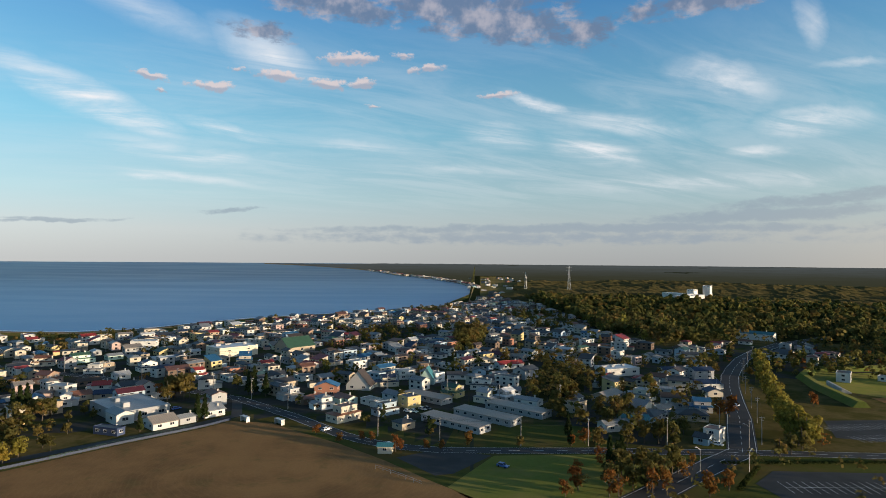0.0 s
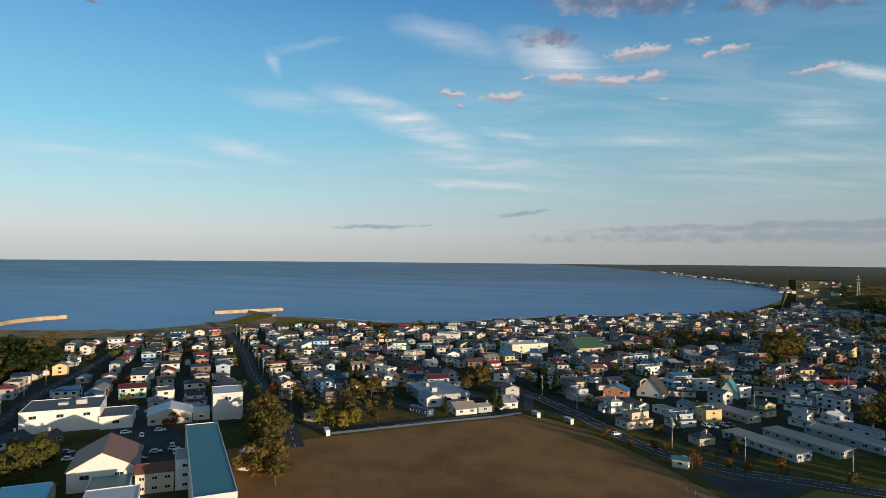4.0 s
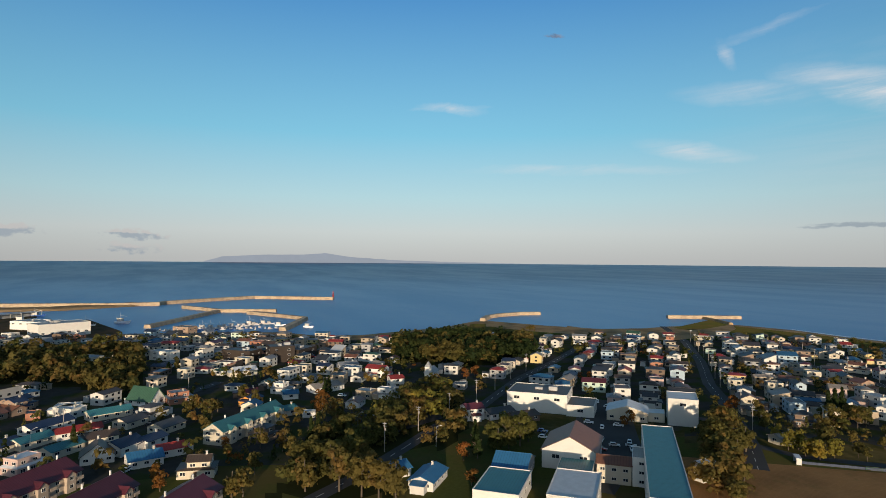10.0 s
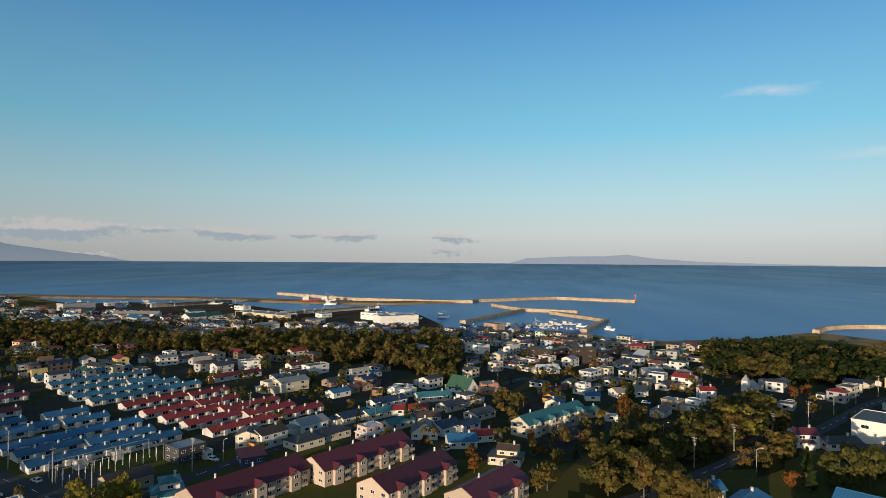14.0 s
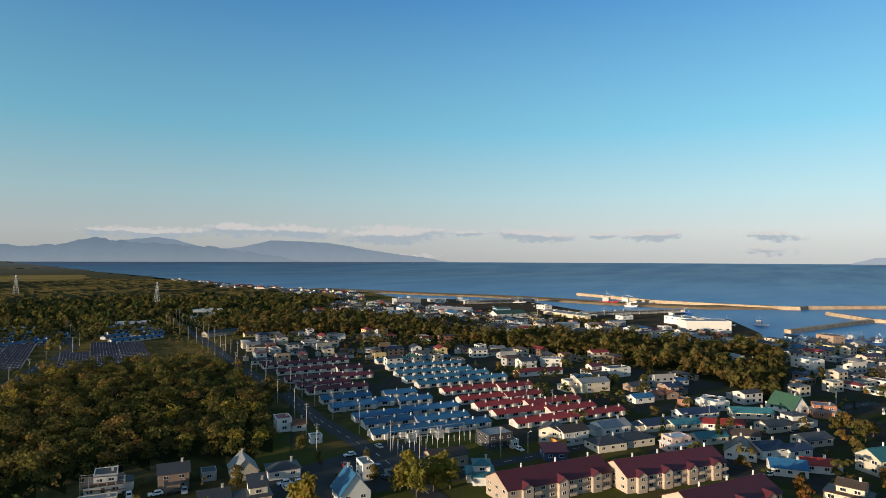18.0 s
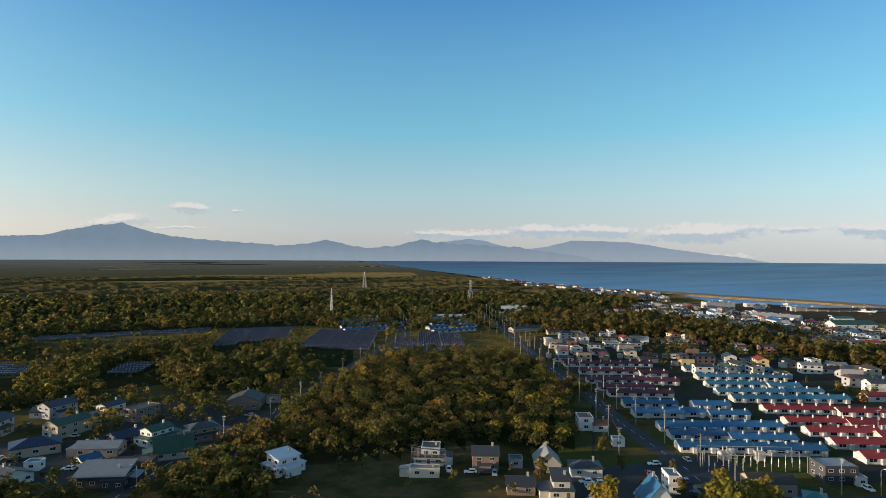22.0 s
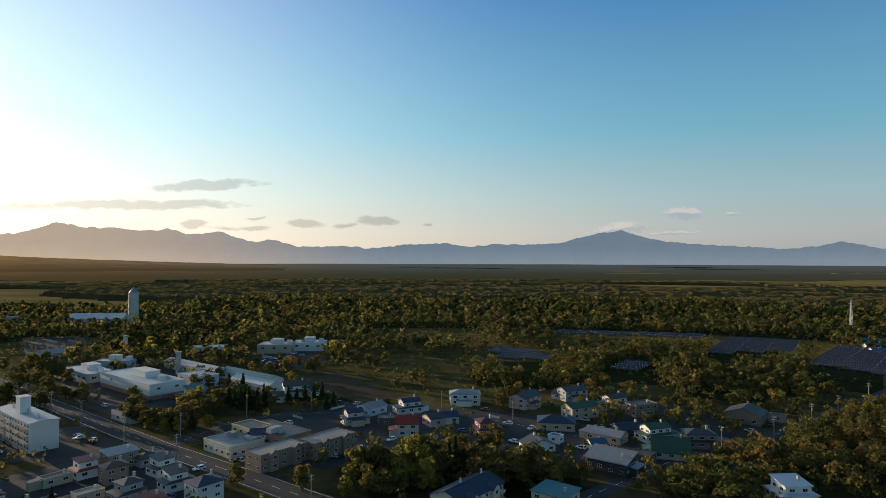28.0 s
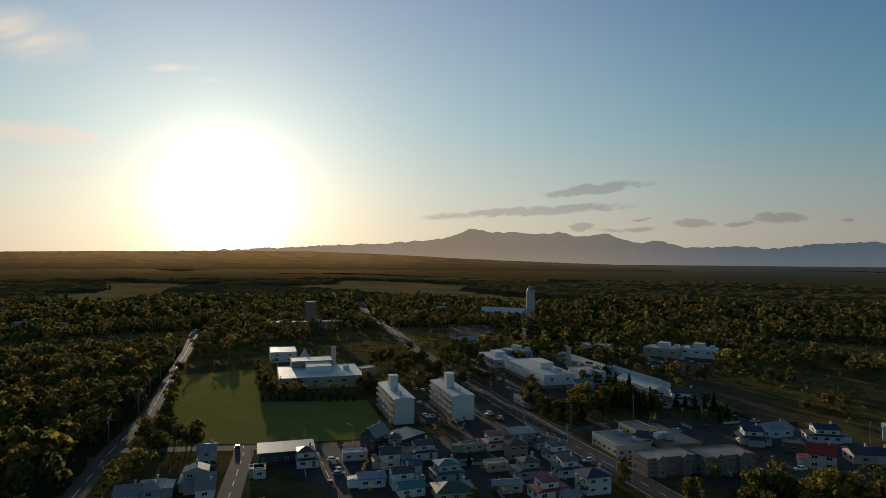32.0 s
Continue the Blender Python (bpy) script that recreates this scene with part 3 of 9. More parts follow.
def sheet(name, rows, mats, zone=None, kind="structure", label="", category=""):
    """A sheet from rows of points; zone tells the material of each cell by its middle."""
    n = len(rows[0])
    v = [p for row in rows for p in row]
    f = [(i * n + j, (i + 1) * n + j, (i + 1) * n + j + 1, i * n + j + 1) for i in range(len(rows) - 1) for j in range(n - 1)]
    me = bpy.data.meshes.new(name)
    me.from_pydata(v, [], f)
    for m in mats:
        me.materials.append(M[m])
    if zone:
        me.polygons.foreach_set("material_index", [zone(sum(v[k][0] for k in q) / 4, sum(v[k][1] for k in q) / 4) for q in f])
    me.update()
    return tagged(new(name, me), label, category, "", kind)


LAND_MATS = ["wild", "town", "floor", "sand", "grass", "moor"]


def land_zone(x, y):
    az, r = azr(x, y)
    s = shore(az)
    if s < 1500 and s - r < (75 if 43 < az < 63 else 45 if 36 < az < 78 else 26):
        return 3
    if s < 1500 and s - r < 110 and (az < 75 or az > 350):
        return 4
    if wooded(x, y):
        return 2
    if in_town(x, y):
        return 1
    if r < 260:
        return 4 if az < 140 or az > 300 else 0
    if clearing(x, y) and y > 900:
        return 5 if az < 356.6 else 2
    if az > 300 or az > 140:
        return 5 if r > 900 and clearing(x, y) else 2 if r > 620 else 0
    return 0


def ground_rows():
    rows = []
    fr = [0.0] + [(k / 70.0) for k in range(1, 71)]
    for k in range(0, 721):
        az = -12 + k * 0.5
        s = shore(az if az <= 300 else az)
        if az < 0:
            s = shore(az)
        row = []
        for q in fr:
            if s < 1500:
                r = 20 + (s - 20) * q if q else 0.0
            else:
                r = 20 * (s / 20.0) ** q if q else 0.0
            x, y = polar(az, r)
            drop = -1.6 * max(0.0, 1 - (s - r) / 12.0) if s < RIM else 0.0
            row.append((x, y, rise(r) + drop))
        rows.append(row)
    return rows


sheet("ground", ground_rows(), LAND_MATS, land_zone, label="ground of a coastal plain with town yards, rough grass and forest floor", category="ground")

# far things, with evening haze and sun warmth painted into an emission colour
def painted_haze_material(name, cool, sunward=(0.50, 0.39, 0.29, 1), mist=0.35, near=None):
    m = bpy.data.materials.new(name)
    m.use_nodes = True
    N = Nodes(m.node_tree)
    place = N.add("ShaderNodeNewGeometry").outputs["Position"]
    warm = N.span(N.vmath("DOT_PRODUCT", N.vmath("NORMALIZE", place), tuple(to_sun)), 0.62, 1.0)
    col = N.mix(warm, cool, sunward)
    # haze at the mountain feet, mixed into the colour by height
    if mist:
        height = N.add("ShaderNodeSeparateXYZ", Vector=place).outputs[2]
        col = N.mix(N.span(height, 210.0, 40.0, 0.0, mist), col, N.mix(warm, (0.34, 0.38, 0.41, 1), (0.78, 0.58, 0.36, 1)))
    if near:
        # painted haze grows with distance, and a warm glow is painted below the sun
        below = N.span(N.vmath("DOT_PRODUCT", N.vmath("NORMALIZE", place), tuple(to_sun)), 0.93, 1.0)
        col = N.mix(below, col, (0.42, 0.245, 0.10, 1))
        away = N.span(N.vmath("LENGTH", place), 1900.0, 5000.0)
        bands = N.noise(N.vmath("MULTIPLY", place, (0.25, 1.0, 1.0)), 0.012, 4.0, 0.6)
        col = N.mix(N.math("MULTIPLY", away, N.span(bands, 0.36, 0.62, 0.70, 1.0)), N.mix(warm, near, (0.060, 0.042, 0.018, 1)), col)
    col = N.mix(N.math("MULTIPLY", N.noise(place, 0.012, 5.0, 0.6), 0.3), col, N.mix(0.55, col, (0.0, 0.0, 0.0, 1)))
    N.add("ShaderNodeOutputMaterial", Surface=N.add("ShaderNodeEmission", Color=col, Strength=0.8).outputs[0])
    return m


M["far"] = painted_haze_material("distant_mountains", (0.150, 0.205, 0.270, 1))
M["mid"] = painted_haze_material("distant_hills", (0.195, 0.25, 0.32, 1))
M["far_plain"] = painted_haze_material("distant_plain", (0.068, 0.078, 0.082, 1), (0.190, 0.120, 0.058, 1), 0.0, (0.034, 0.035, 0.021, 1))
M["faint"] = painted_haze_material("distant_island", (0.38, 0.42, 0.50, 1))

# the far coast that swings round the bay
COAST = [(-3.0, 1540, RIM), (-1.5, 1900, RIM), (0.2, 2137, RIM), (2.2, 2450, RIM), (4.4, 2741, RIM), (6.0, 3150, RIM), (7.5, 3512, 4800), (9.5, 3850, 4700), (11.7, 4190, 4760), (14, 4480, 4800), (16.3, 4700, 4820)]
rows = []
for k in range(0, 78):
    az = -3.0 + k * 0.25
    a, b = (float(np.interp(az, [c[0] for c in COAST], [c[i] for c in COAST])) for i in (1, 2))
    rows.append([(*polar(az, a + (b - a) * q / 12), rise(a + (b - a) * q / 12) + (1.2 + 2.0 * noise.noise((az * 2.2, q * 0.9, 3.0)) if q > 1 else -1.2 if q == 0 else 0.3)) for q in range(13)])
# the land here glows with the same painted haze as the far plain
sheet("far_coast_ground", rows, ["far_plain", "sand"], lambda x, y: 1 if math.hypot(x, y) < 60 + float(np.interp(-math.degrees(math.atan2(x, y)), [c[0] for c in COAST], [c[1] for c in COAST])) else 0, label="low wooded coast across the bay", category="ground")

rows = []
for k in range(0, 171):
    az = -5 + k
    rows.append([(*polar(az, r), rise(r) - 1.0) for r in [400 * (RIM / 400) ** (q / 60) for q in range(61)]])
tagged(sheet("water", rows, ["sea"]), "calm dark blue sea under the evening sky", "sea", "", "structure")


def band(name, pts, width, mat, z=0.04, top=0.0, slope=0.0, kind="structure", label="", category="", dashes=None, road=True):
    """A strip along a line of points: a road, or a wall when top is given."""
    pts = [Vector(p) for p in pts]
    if road:
        LINES.append((pts, width / 2, [min(p[i] for p in pts) for i in (0, 1)], [max(p[i] for p in pts) for i in (0, 1)]))
    side = []
    for i, p in enumerate(pts):
        a, b = pts[max(0, i - 1)], pts[min(len(pts) - 1, i + 1)]
        d = (b - a).normalized()
        side.append(Vector((-d.y, d.x)))
    geo = Geo()
    w = width / 2
    for i in range(len(pts) - 1):
        p, q, n, o = pts[i], pts[i + 1], side[i], side[i + 1]
        a, b, c, d = p + n * w, p - n * w, q - o * w, q + o * w
        if top:
            k = max(0.1, w - slope)
            geo.solid([(*a, -2), (*b, -2), (*c, -2), (*d, -2)], [(*(p + n * k), top), (*(p - n * k), top), (*(q - o * k), top), (*(q + o * k), top)])
        else:
            z0, z1 = z + rise(p.length), z + rise(q.length)
            geo.face([(*b, z0), (*c, z1), (*d, z1), (*a, z0)])
    ob = tagged(part(name, geo, [mat]), label, category, "", kind)
    if dashes:
        for off, length, gap, thick in dashes:
            mark, run = Geo(), 0.0
            for i in range(len(pts) - 1):
                p, q = pts[i], pts[i + 1]
                d = (q - p).normalized()
                n = Vector((-d.y, d.x))
                total, s = (q - p).length, 0.0
                while s < total - 0.3:
                    e = min(total, s + length)
                    a, b = p + d * s + n * off, p + d * e + n * off
                    mark.face([(*(a - n * thick), z + 0.012), (*(b - n * thick), z + 0.012), (*(b + n * thick), z + 0.012), (*(a + n * thick), z + 0.012)])
                    s = e + gap
            part("road_marking", mark, ["paint"], ob, None, "white painted road line")
    return ob


def plot(name, pts, mat, z=0.03, label="", category="ground"):
    geo = Geo()
    area = sum(a[0] * b[1] - b[0] * a[1] for a, b in zip(pts, pts[1:] + pts[:1]))
    ring = pts if area > 0 else pts[::-1]
    geo.face([(x, y, z + rise(math.hypot(x, y))) for x, y in ring])
    return tagged(part(name, geo, [mat]), label, category, "", "structure")


ROAD = "grey asphalt town road with white markings"
EDGE = [(0.0, 4.0, 5.0, 0.09)]
band("road", [(-300, 400), (-190, 356), (-103, 310), (-66, 275), (-41, 248), (-30, 239), (-17, 232), (0, 228), (25, 228), (59, 229), (88, 228), (106, 228), (129, 227), (162, 225), (230, 222)], 7, "asphalt", 0.05, label=ROAD, category="road", dashes=EDGE + [(3.2, 30, 0, 0.08), (-3.2, 30, 0, 0.08)])
band("road", [(30, 148), (55, 178), (78, 199), (98, 217), (112, 229), (123, 253), (135, 279), (148, 312), (163, 348), (178, 380), (195, 410), (220, 450), (248, 486), (290, 530), (400, 610)], 11, "asphalt", 0.06, label=ROAD, category="road", dashes=EDGE + [(4.8, 30, 0, 0.09), (-4.8, 30, 0, 0.09)])
band("road", [(-520, 480), (-420, 412), (-328, 337), (-265, 279), (-230, 252), (-200, 226), (-172, 202), (-150, 180)], 7, "asphalt", 0.05, label=ROAD, category="road", dashes=EDGE)
band("road", [(-172, 202), (-155, 206), (-137, 224), (-110, 252), (-92, 276), (-103, 310)], 5, "asphalt", 0.055, label=ROAD, category="road")
band("road", [(-420, 300), (-364, 239), (-319, 185), (-264, 132), (-240, 100), (-218, 78), (-195, 54), (-160, 10), (-135, -40)], 6, "asphalt", 0.05, label=ROAD, category="road", dashes=EDGE)
band("road", [(-285, 160), (-235, 195), (-205, 216)], 6, "asphalt", 0.055, label=ROAD, category="road")
band("road", [(-430, -640), (-328, -438), (-269, -328), (-227, -240), (-197, -186), (-175, -138), (-160, -112), (-140, -78), (-120, -40)], 8, "asphalt", 0.05, label=ROAD, category="road", dashes=EDGE)
band("road", [(-300, -620), (-252, -497), (-163, -389), (-109, -321), (-81, -284), (-52, -253), (-25, -226), (0, -190), (20, -150)], 7, "asphalt", 0.05, label=ROAD, category="road", dashes=EDGE)
band("road", [(60, -158), (93, -172), (121, -184), (155, -198), (200, -219), (244, -240), (292, -262), (380, -305), (469, -354), (635, -435), (900, -600)], 11, "asphalt", 0.06, label=ROAD, category="road", dashes=EDGE + [(4.6, 30, 0, 0.09), (-4.6, 30, 0, 0.09)])
band("road", [(120, -10), (160, -20), (205, -38), (245, -57), (296, -85), (390, -125), (480, -164), (620, -220)], 7, "asphalt", 0.05, label=ROAD, category="road", dashes=[(0.0, 8.0, 6.0, 0.10)])
band("road", [(247, -58), (228, -84), (206, -114), (192, -140), (176, -168), (166, -194)], 6, "asphalt", 0.055, label=ROAD, category="road")
band("road", [(140, -56), (160, -66), (177, -73), (195, -83), (211, -92), (222, -97)], 7, "asphalt", 0.052, label=ROAD, category="road", dashes=EDGE)
band("road", [(125, -86), (140, -91), (155, -97), (175, -105), (205, -117)], 7, "asphalt", 0.052, label=ROAD, category="road", dashes=EDGE)
band("road", [(155, -200), (152, -232), (141, -252), (119, -263), (80, -272), (40, -268), (0, -250), (-24, -228)], 6, "asphalt", 0.055, label=ROAD, category="road", dashes=EDGE)
band("road", [(-160, -112), (-210, -85), (-260, -55), (-310, -22), (-370, 20)], 6, "asphalt", 0.055, label=ROAD, category="road", dashes=EDGE)

plot("playing_field", [(-175, 160), (-144, 201), (-122, 229), (-100, 253), (-91, 266), (-73, 264), (-60, 252), (-39, 235), (-20, 216), (-4, 197), (40, 150), (-70, 60)], "soil", 0.03, "bare brown earth sports ground with faint tracks")
plot("parking_lot", [(-16, 219), (-4, 227), (10, 225.5), (18, 222), (4, 203), (-2, 201)], "lot", 0.035, "small dark asphalt parking lot")
plot("parking_lot", [(100, 196), (112, 208), (160, 206), (150, 170), (103, 178)], "lot", 0.035, "asphalt parking lot with painted bays")
plot("parking_lot", [(171, 275), (215, 278), (195, 236), (159, 248)], "lot", 0.035, "asphalt parking lot with painted bays")
plot("parking_lot", [(-271, 70), (-285, 93), (-278, 111), (-251, 107), (-235, 77), (-246, 59)], "lot", 0.035, "open dark asphalt parking lot")
plot("school_yard", [(-262, 190), (-246, 204), (-180, 157), (-150, 120), (-165, 108), (-215, 150)], "lot", 0.035, "dark asphalt school yard")
plot("sports_lawn", [(248, -71), (379, -125), (368, -178), (284, -133), (255, -175), (194, -147), (220, -102)], "lawn", 0.035, "wide mown green school lawn")
plot("sports_lawn", [(219, 379), (238, 394), (330, 400), (300, 322), (233, 322), (217, 343)], "lawn", 0.035, "green turf of a sports ground")
plot("park_lawn", [(2, 191), (19, 222), (53, 224), (82, 220), (62, 175), (20, 165)], "lawn", 0.03, "mown green park lawn")
plot("hospital_parking_lot", [(235, -381), (253, -425), (212, -449), (180, -395), (185, -360)], "lot", 0.035, "asphalt hospital parking lot")
plot("ploughed_field", [(177, -351), (152, -354), (94, -306), (109, -283), (145, -308)], "dirt", 0.03, "bare brown ploughed plot")
plot("street_yard", [(-30, -262), (40, -285), (120, -285), (150, -235), (60, -215), (0, -222)], "lot", 0.03, "asphalt yards and drives of a small housing estate")
plot("works_yard", [(496, -446), (457, -479), (396, -412), (383, -347)], "lot", 0.03, "dark bare yard before the works")
plot("hill_yard", [(-137, -153), (-190, -143), (-192, -134), (-189, -107), (-177, -92), (-116, -137)], "lot", 0.03, "worn asphalt drives round houses below the wood")
plot("hill_yard", [(-8, -326), (-36, -324), (-73, -279), (-65, -236), (-43, -215), (-6, -242)], "lot", 0.028, "worn asphalt drives of a small housing estate")
plot("hospital_yard", [(318, -307), (241, -247), (189, -225), (190, -269), (180, -322), (225, -370), (326, -386)], "lot", 0.026, "asphalt grounds round the hospital")
plot("flats_yard", [(241, -190), (210, -216), (172, -198), (151, -163), (191, -174), (218, -162)], "lot", 0.027, "asphalt parking round the blocks of flats")
plot("estate_yard", [(-210, -100), (-330, -40), (-400, -170), (-330, -330), (-262, -300)], "town", 0.025, "worn ground between terraces")
plot("street_yard", [(204, -95), (178, -96), (136, -108), (104, -128), (100, -148), (140, -180), (160, -190), (188, -146), (206, -122)], "lot", 0.029, "asphalt drives and yards between crowded small houses")
plot("shop_yard", [(100, -190), (160, -222), (140, -245), (70, -215), (72, -195)], "lot", 0.035, "asphalt yard before shops and flats")
plot("dune_grass", [(-300, 560), (-400, 570), (-500, 560), (-560, 590), (-505, 480), (-440, 480), (-330, 540)], "grass", 0.03, "green grass behind the beach")

plot("beach", [(-560, 384), (-497, 394), (-474, 427), (-487, 508), (-511, 572), (-476, 539), (-438, 479), (-425, 405), (-445, 358), (-480, 329)], "sand", 0.06, "brown sand beach behind the breakwater")
plot("moor", [(-645, -2156), (-860, -2497), (-1238, -2383), (-1058, -1969), (-735, -1713), (-602, -1801)], "moor", 1.0, "open ochre moor in the forest")
FIELD = [(2706, -2767), (2676, -3180), (2209, -2645), (2360, -2551)]
plot("far_field", FIELD, "lawn", 12.0, "bright green far field")

# the harbour quay, with its bare yard
QUAY = [(-921, -597), (-908, -463), (-948, -431), (-796, -266), (-905, -173), (-850, -158), (-788, -178), (-791, -98), (-661, -55), (-586, -53), (-544, -154), (-560, -380), (-700, -600)]
quay = Geo().solid([(x, y, -2.5) for x, y in QUAY[::-1]], [(x, y, 0.25) for x, y in QUAY[::-1]])
tagged(part("quay", quay, ["dirt"]), "bare brown harbour quay with a concrete edge", "quay", "", "structure")
# breakwaters, spit and piers
band("breakwater", [(-1180, -420), (-1042, -238), (-1010, -100), (-1013, -34), (-1036, -27), (-1095, 49), (-1139, 117), (-1104, 180), (-1069, 244)], 12, "jetty", top=4.0, slope=1.5, label="long sunlit concrete breakwater", category="breakwater", road=False)
band("breakwater", [(-945, 1), (-862, 46), (-838, 115)], 8, "jetty", top=3.2, slope=1.0, label="inner concrete harbour mole", category="breakwater", road=False)
band("breakwater", [(-858, 42), (-770, 4), (-686, -33)], 8, "jetty", top=2.6, slope=1.0, label="inner concrete harbour mole", category="breakwater", road=False)
band("breakwater", [(-822, 78), (-770, 108), (-724, 132), (-670, 112), (-617, 90)], 8, "jetty", top=2.8, slope=1.0, label="concrete pier around the boat basin", category="breakwater", road=False)
band("breakwater", [(-640, 322), (-672, 345), (-690, 372), (-700, 405), (-696, 434)], 8, "jetty", top=3.0, slope=1.2, label="curved concrete jetty off the beach", category="breakwater", road=False)
band("breakwater", [(-602, 563), (-584, 603), (-566, 648)], 8, "jetty", top=3.0, slope=1.2, label="detached concrete breakwater", category="breakwater", road=False)
band("breakwater", [(-583, 603), (-548, 590), (-514, 574)], 7, "sand", top=1.6, slope=2.0, label="sand causeway to the breakwater", category="breakwater", road=False)
band("sand_spit", [(-1042, -60), (-975, -159), (-972, -231), (-985, -315), (-1016, -423), (-1035, -539), (-1025, -654), (-1035, -824), (-1050, -1000)], 70, "sand", top=1.6, slope=12, label="low sandy spit outside the harbour", category="ground", road=False)
band("surf", [polar(a, shore(a) + 3) for a in (2, 4.4, 7, 9.6, 13, 17.5, 22, 26, 31, 34, 37.4)], 4, "foam", -0.9, label="thin line of white surf", category="surf", road=False)

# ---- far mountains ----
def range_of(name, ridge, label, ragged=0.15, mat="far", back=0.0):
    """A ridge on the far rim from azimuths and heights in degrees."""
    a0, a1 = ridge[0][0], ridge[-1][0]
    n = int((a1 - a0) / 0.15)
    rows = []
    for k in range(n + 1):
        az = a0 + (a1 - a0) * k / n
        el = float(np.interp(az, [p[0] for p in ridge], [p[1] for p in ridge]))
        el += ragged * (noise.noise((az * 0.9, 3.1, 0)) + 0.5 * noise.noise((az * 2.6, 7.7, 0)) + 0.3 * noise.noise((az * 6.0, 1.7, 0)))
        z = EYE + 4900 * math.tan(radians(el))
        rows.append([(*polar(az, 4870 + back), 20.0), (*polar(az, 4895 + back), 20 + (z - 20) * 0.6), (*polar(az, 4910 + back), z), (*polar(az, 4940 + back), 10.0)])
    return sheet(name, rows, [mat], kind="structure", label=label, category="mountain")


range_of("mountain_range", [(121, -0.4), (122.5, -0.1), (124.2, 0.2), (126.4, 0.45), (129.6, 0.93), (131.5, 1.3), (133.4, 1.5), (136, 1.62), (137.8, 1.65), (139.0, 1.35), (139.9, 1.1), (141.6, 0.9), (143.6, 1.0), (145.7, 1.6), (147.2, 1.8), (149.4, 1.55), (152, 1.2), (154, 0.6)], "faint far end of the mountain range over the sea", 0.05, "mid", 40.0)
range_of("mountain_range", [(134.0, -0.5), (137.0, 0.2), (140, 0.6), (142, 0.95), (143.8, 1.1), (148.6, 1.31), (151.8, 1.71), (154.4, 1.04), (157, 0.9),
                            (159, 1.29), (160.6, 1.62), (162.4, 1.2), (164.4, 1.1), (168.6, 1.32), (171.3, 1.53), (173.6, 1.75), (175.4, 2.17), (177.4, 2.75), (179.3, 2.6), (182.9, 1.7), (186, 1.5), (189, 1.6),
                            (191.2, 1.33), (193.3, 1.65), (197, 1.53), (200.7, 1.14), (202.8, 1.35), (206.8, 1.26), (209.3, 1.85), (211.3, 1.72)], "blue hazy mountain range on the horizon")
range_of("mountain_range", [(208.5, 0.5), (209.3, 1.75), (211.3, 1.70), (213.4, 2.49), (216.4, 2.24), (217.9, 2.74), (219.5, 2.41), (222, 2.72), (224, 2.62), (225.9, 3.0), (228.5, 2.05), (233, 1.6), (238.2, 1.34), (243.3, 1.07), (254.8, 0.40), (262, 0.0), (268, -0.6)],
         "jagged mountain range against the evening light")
range_of("distant_island", [(58, -0.3), (67.8, -0.12), (72, 0.0), (75.9, 0.27), (77.9, 0.58), (79.8, 0.43), (83.5, 0.39), (86.9, 0.2), (88.4, -0.25)], "faint blue island on the sea horizon", 0.02, "faint")

# ---- trees ----
def leaf_cloud(rng, centres, sizes, per, leaf, lift=0.0):
    """Leaf clumps as small tilted quads on the shells of several lobes. Returns vertices, four to a leaf."""
    k = len(centres)
    c = np.repeat(np.asarray(centres, float), per, 0)
    s = np.repeat(np.asarray(sizes, float), per, 0)
    d = rng.normal(size=(k * per, 3))
    d /= np.linalg.norm(d, axis=1, keepdims=True)
    d[:, 2] = np.abs(d[:, 2]) * 0.9 + d[:, 2] * 0.1
    p = c + d * s * rng.uniform(0.72, 1.06, (k * per, 1))
    nrm = d + rng.normal(scale=0.28, size=d.shape)
    nrm[:, 2] += lift
    nrm /= np.linalg.norm(nrm, axis=1, keepdims=True)
    u = np.cross(nrm, rng.normal(size=d.shape))
    u /= np.linalg.norm(u, axis=1, keepdims=True) + 1e-9
    w = np.cross(nrm, u)
    h = leaf * rng.uniform(0.6, 1.25, (k * per, 1))
    q = rng.uniform(0.55, 1.0, (k * per, 1))
    return np.stack([p - u * h - w * h * q, p + u * h * q - w * h, p + u * h + w * h * q, p - u * h * q + w * h], 1).reshape(-1, 3)


def quads(name, verts, mats, index=None):
    n = len(verts) // 4
    me = bpy.data.meshes.new(name)
    me.vertices.add(4 * n)
    me.vertices.foreach_set("co", np.ascontiguousarray(verts, np.float32).ravel())
    me.loops.add(4 * n)
    me.loops.foreach_set("vertex_index", np.arange(4 * n, dtype=np.int32))
    me.polygons.add(n)
    me.polygons.foreach_set("loop_start", np.arange(0, 4 * n, 4, dtype=np.int32))
    for m in mats:
        me.materials.append(M[m])
    if index is not None:
        me.polygons.foreach_set("material_index", index)
    me.update(calc_edges=True)
    return me


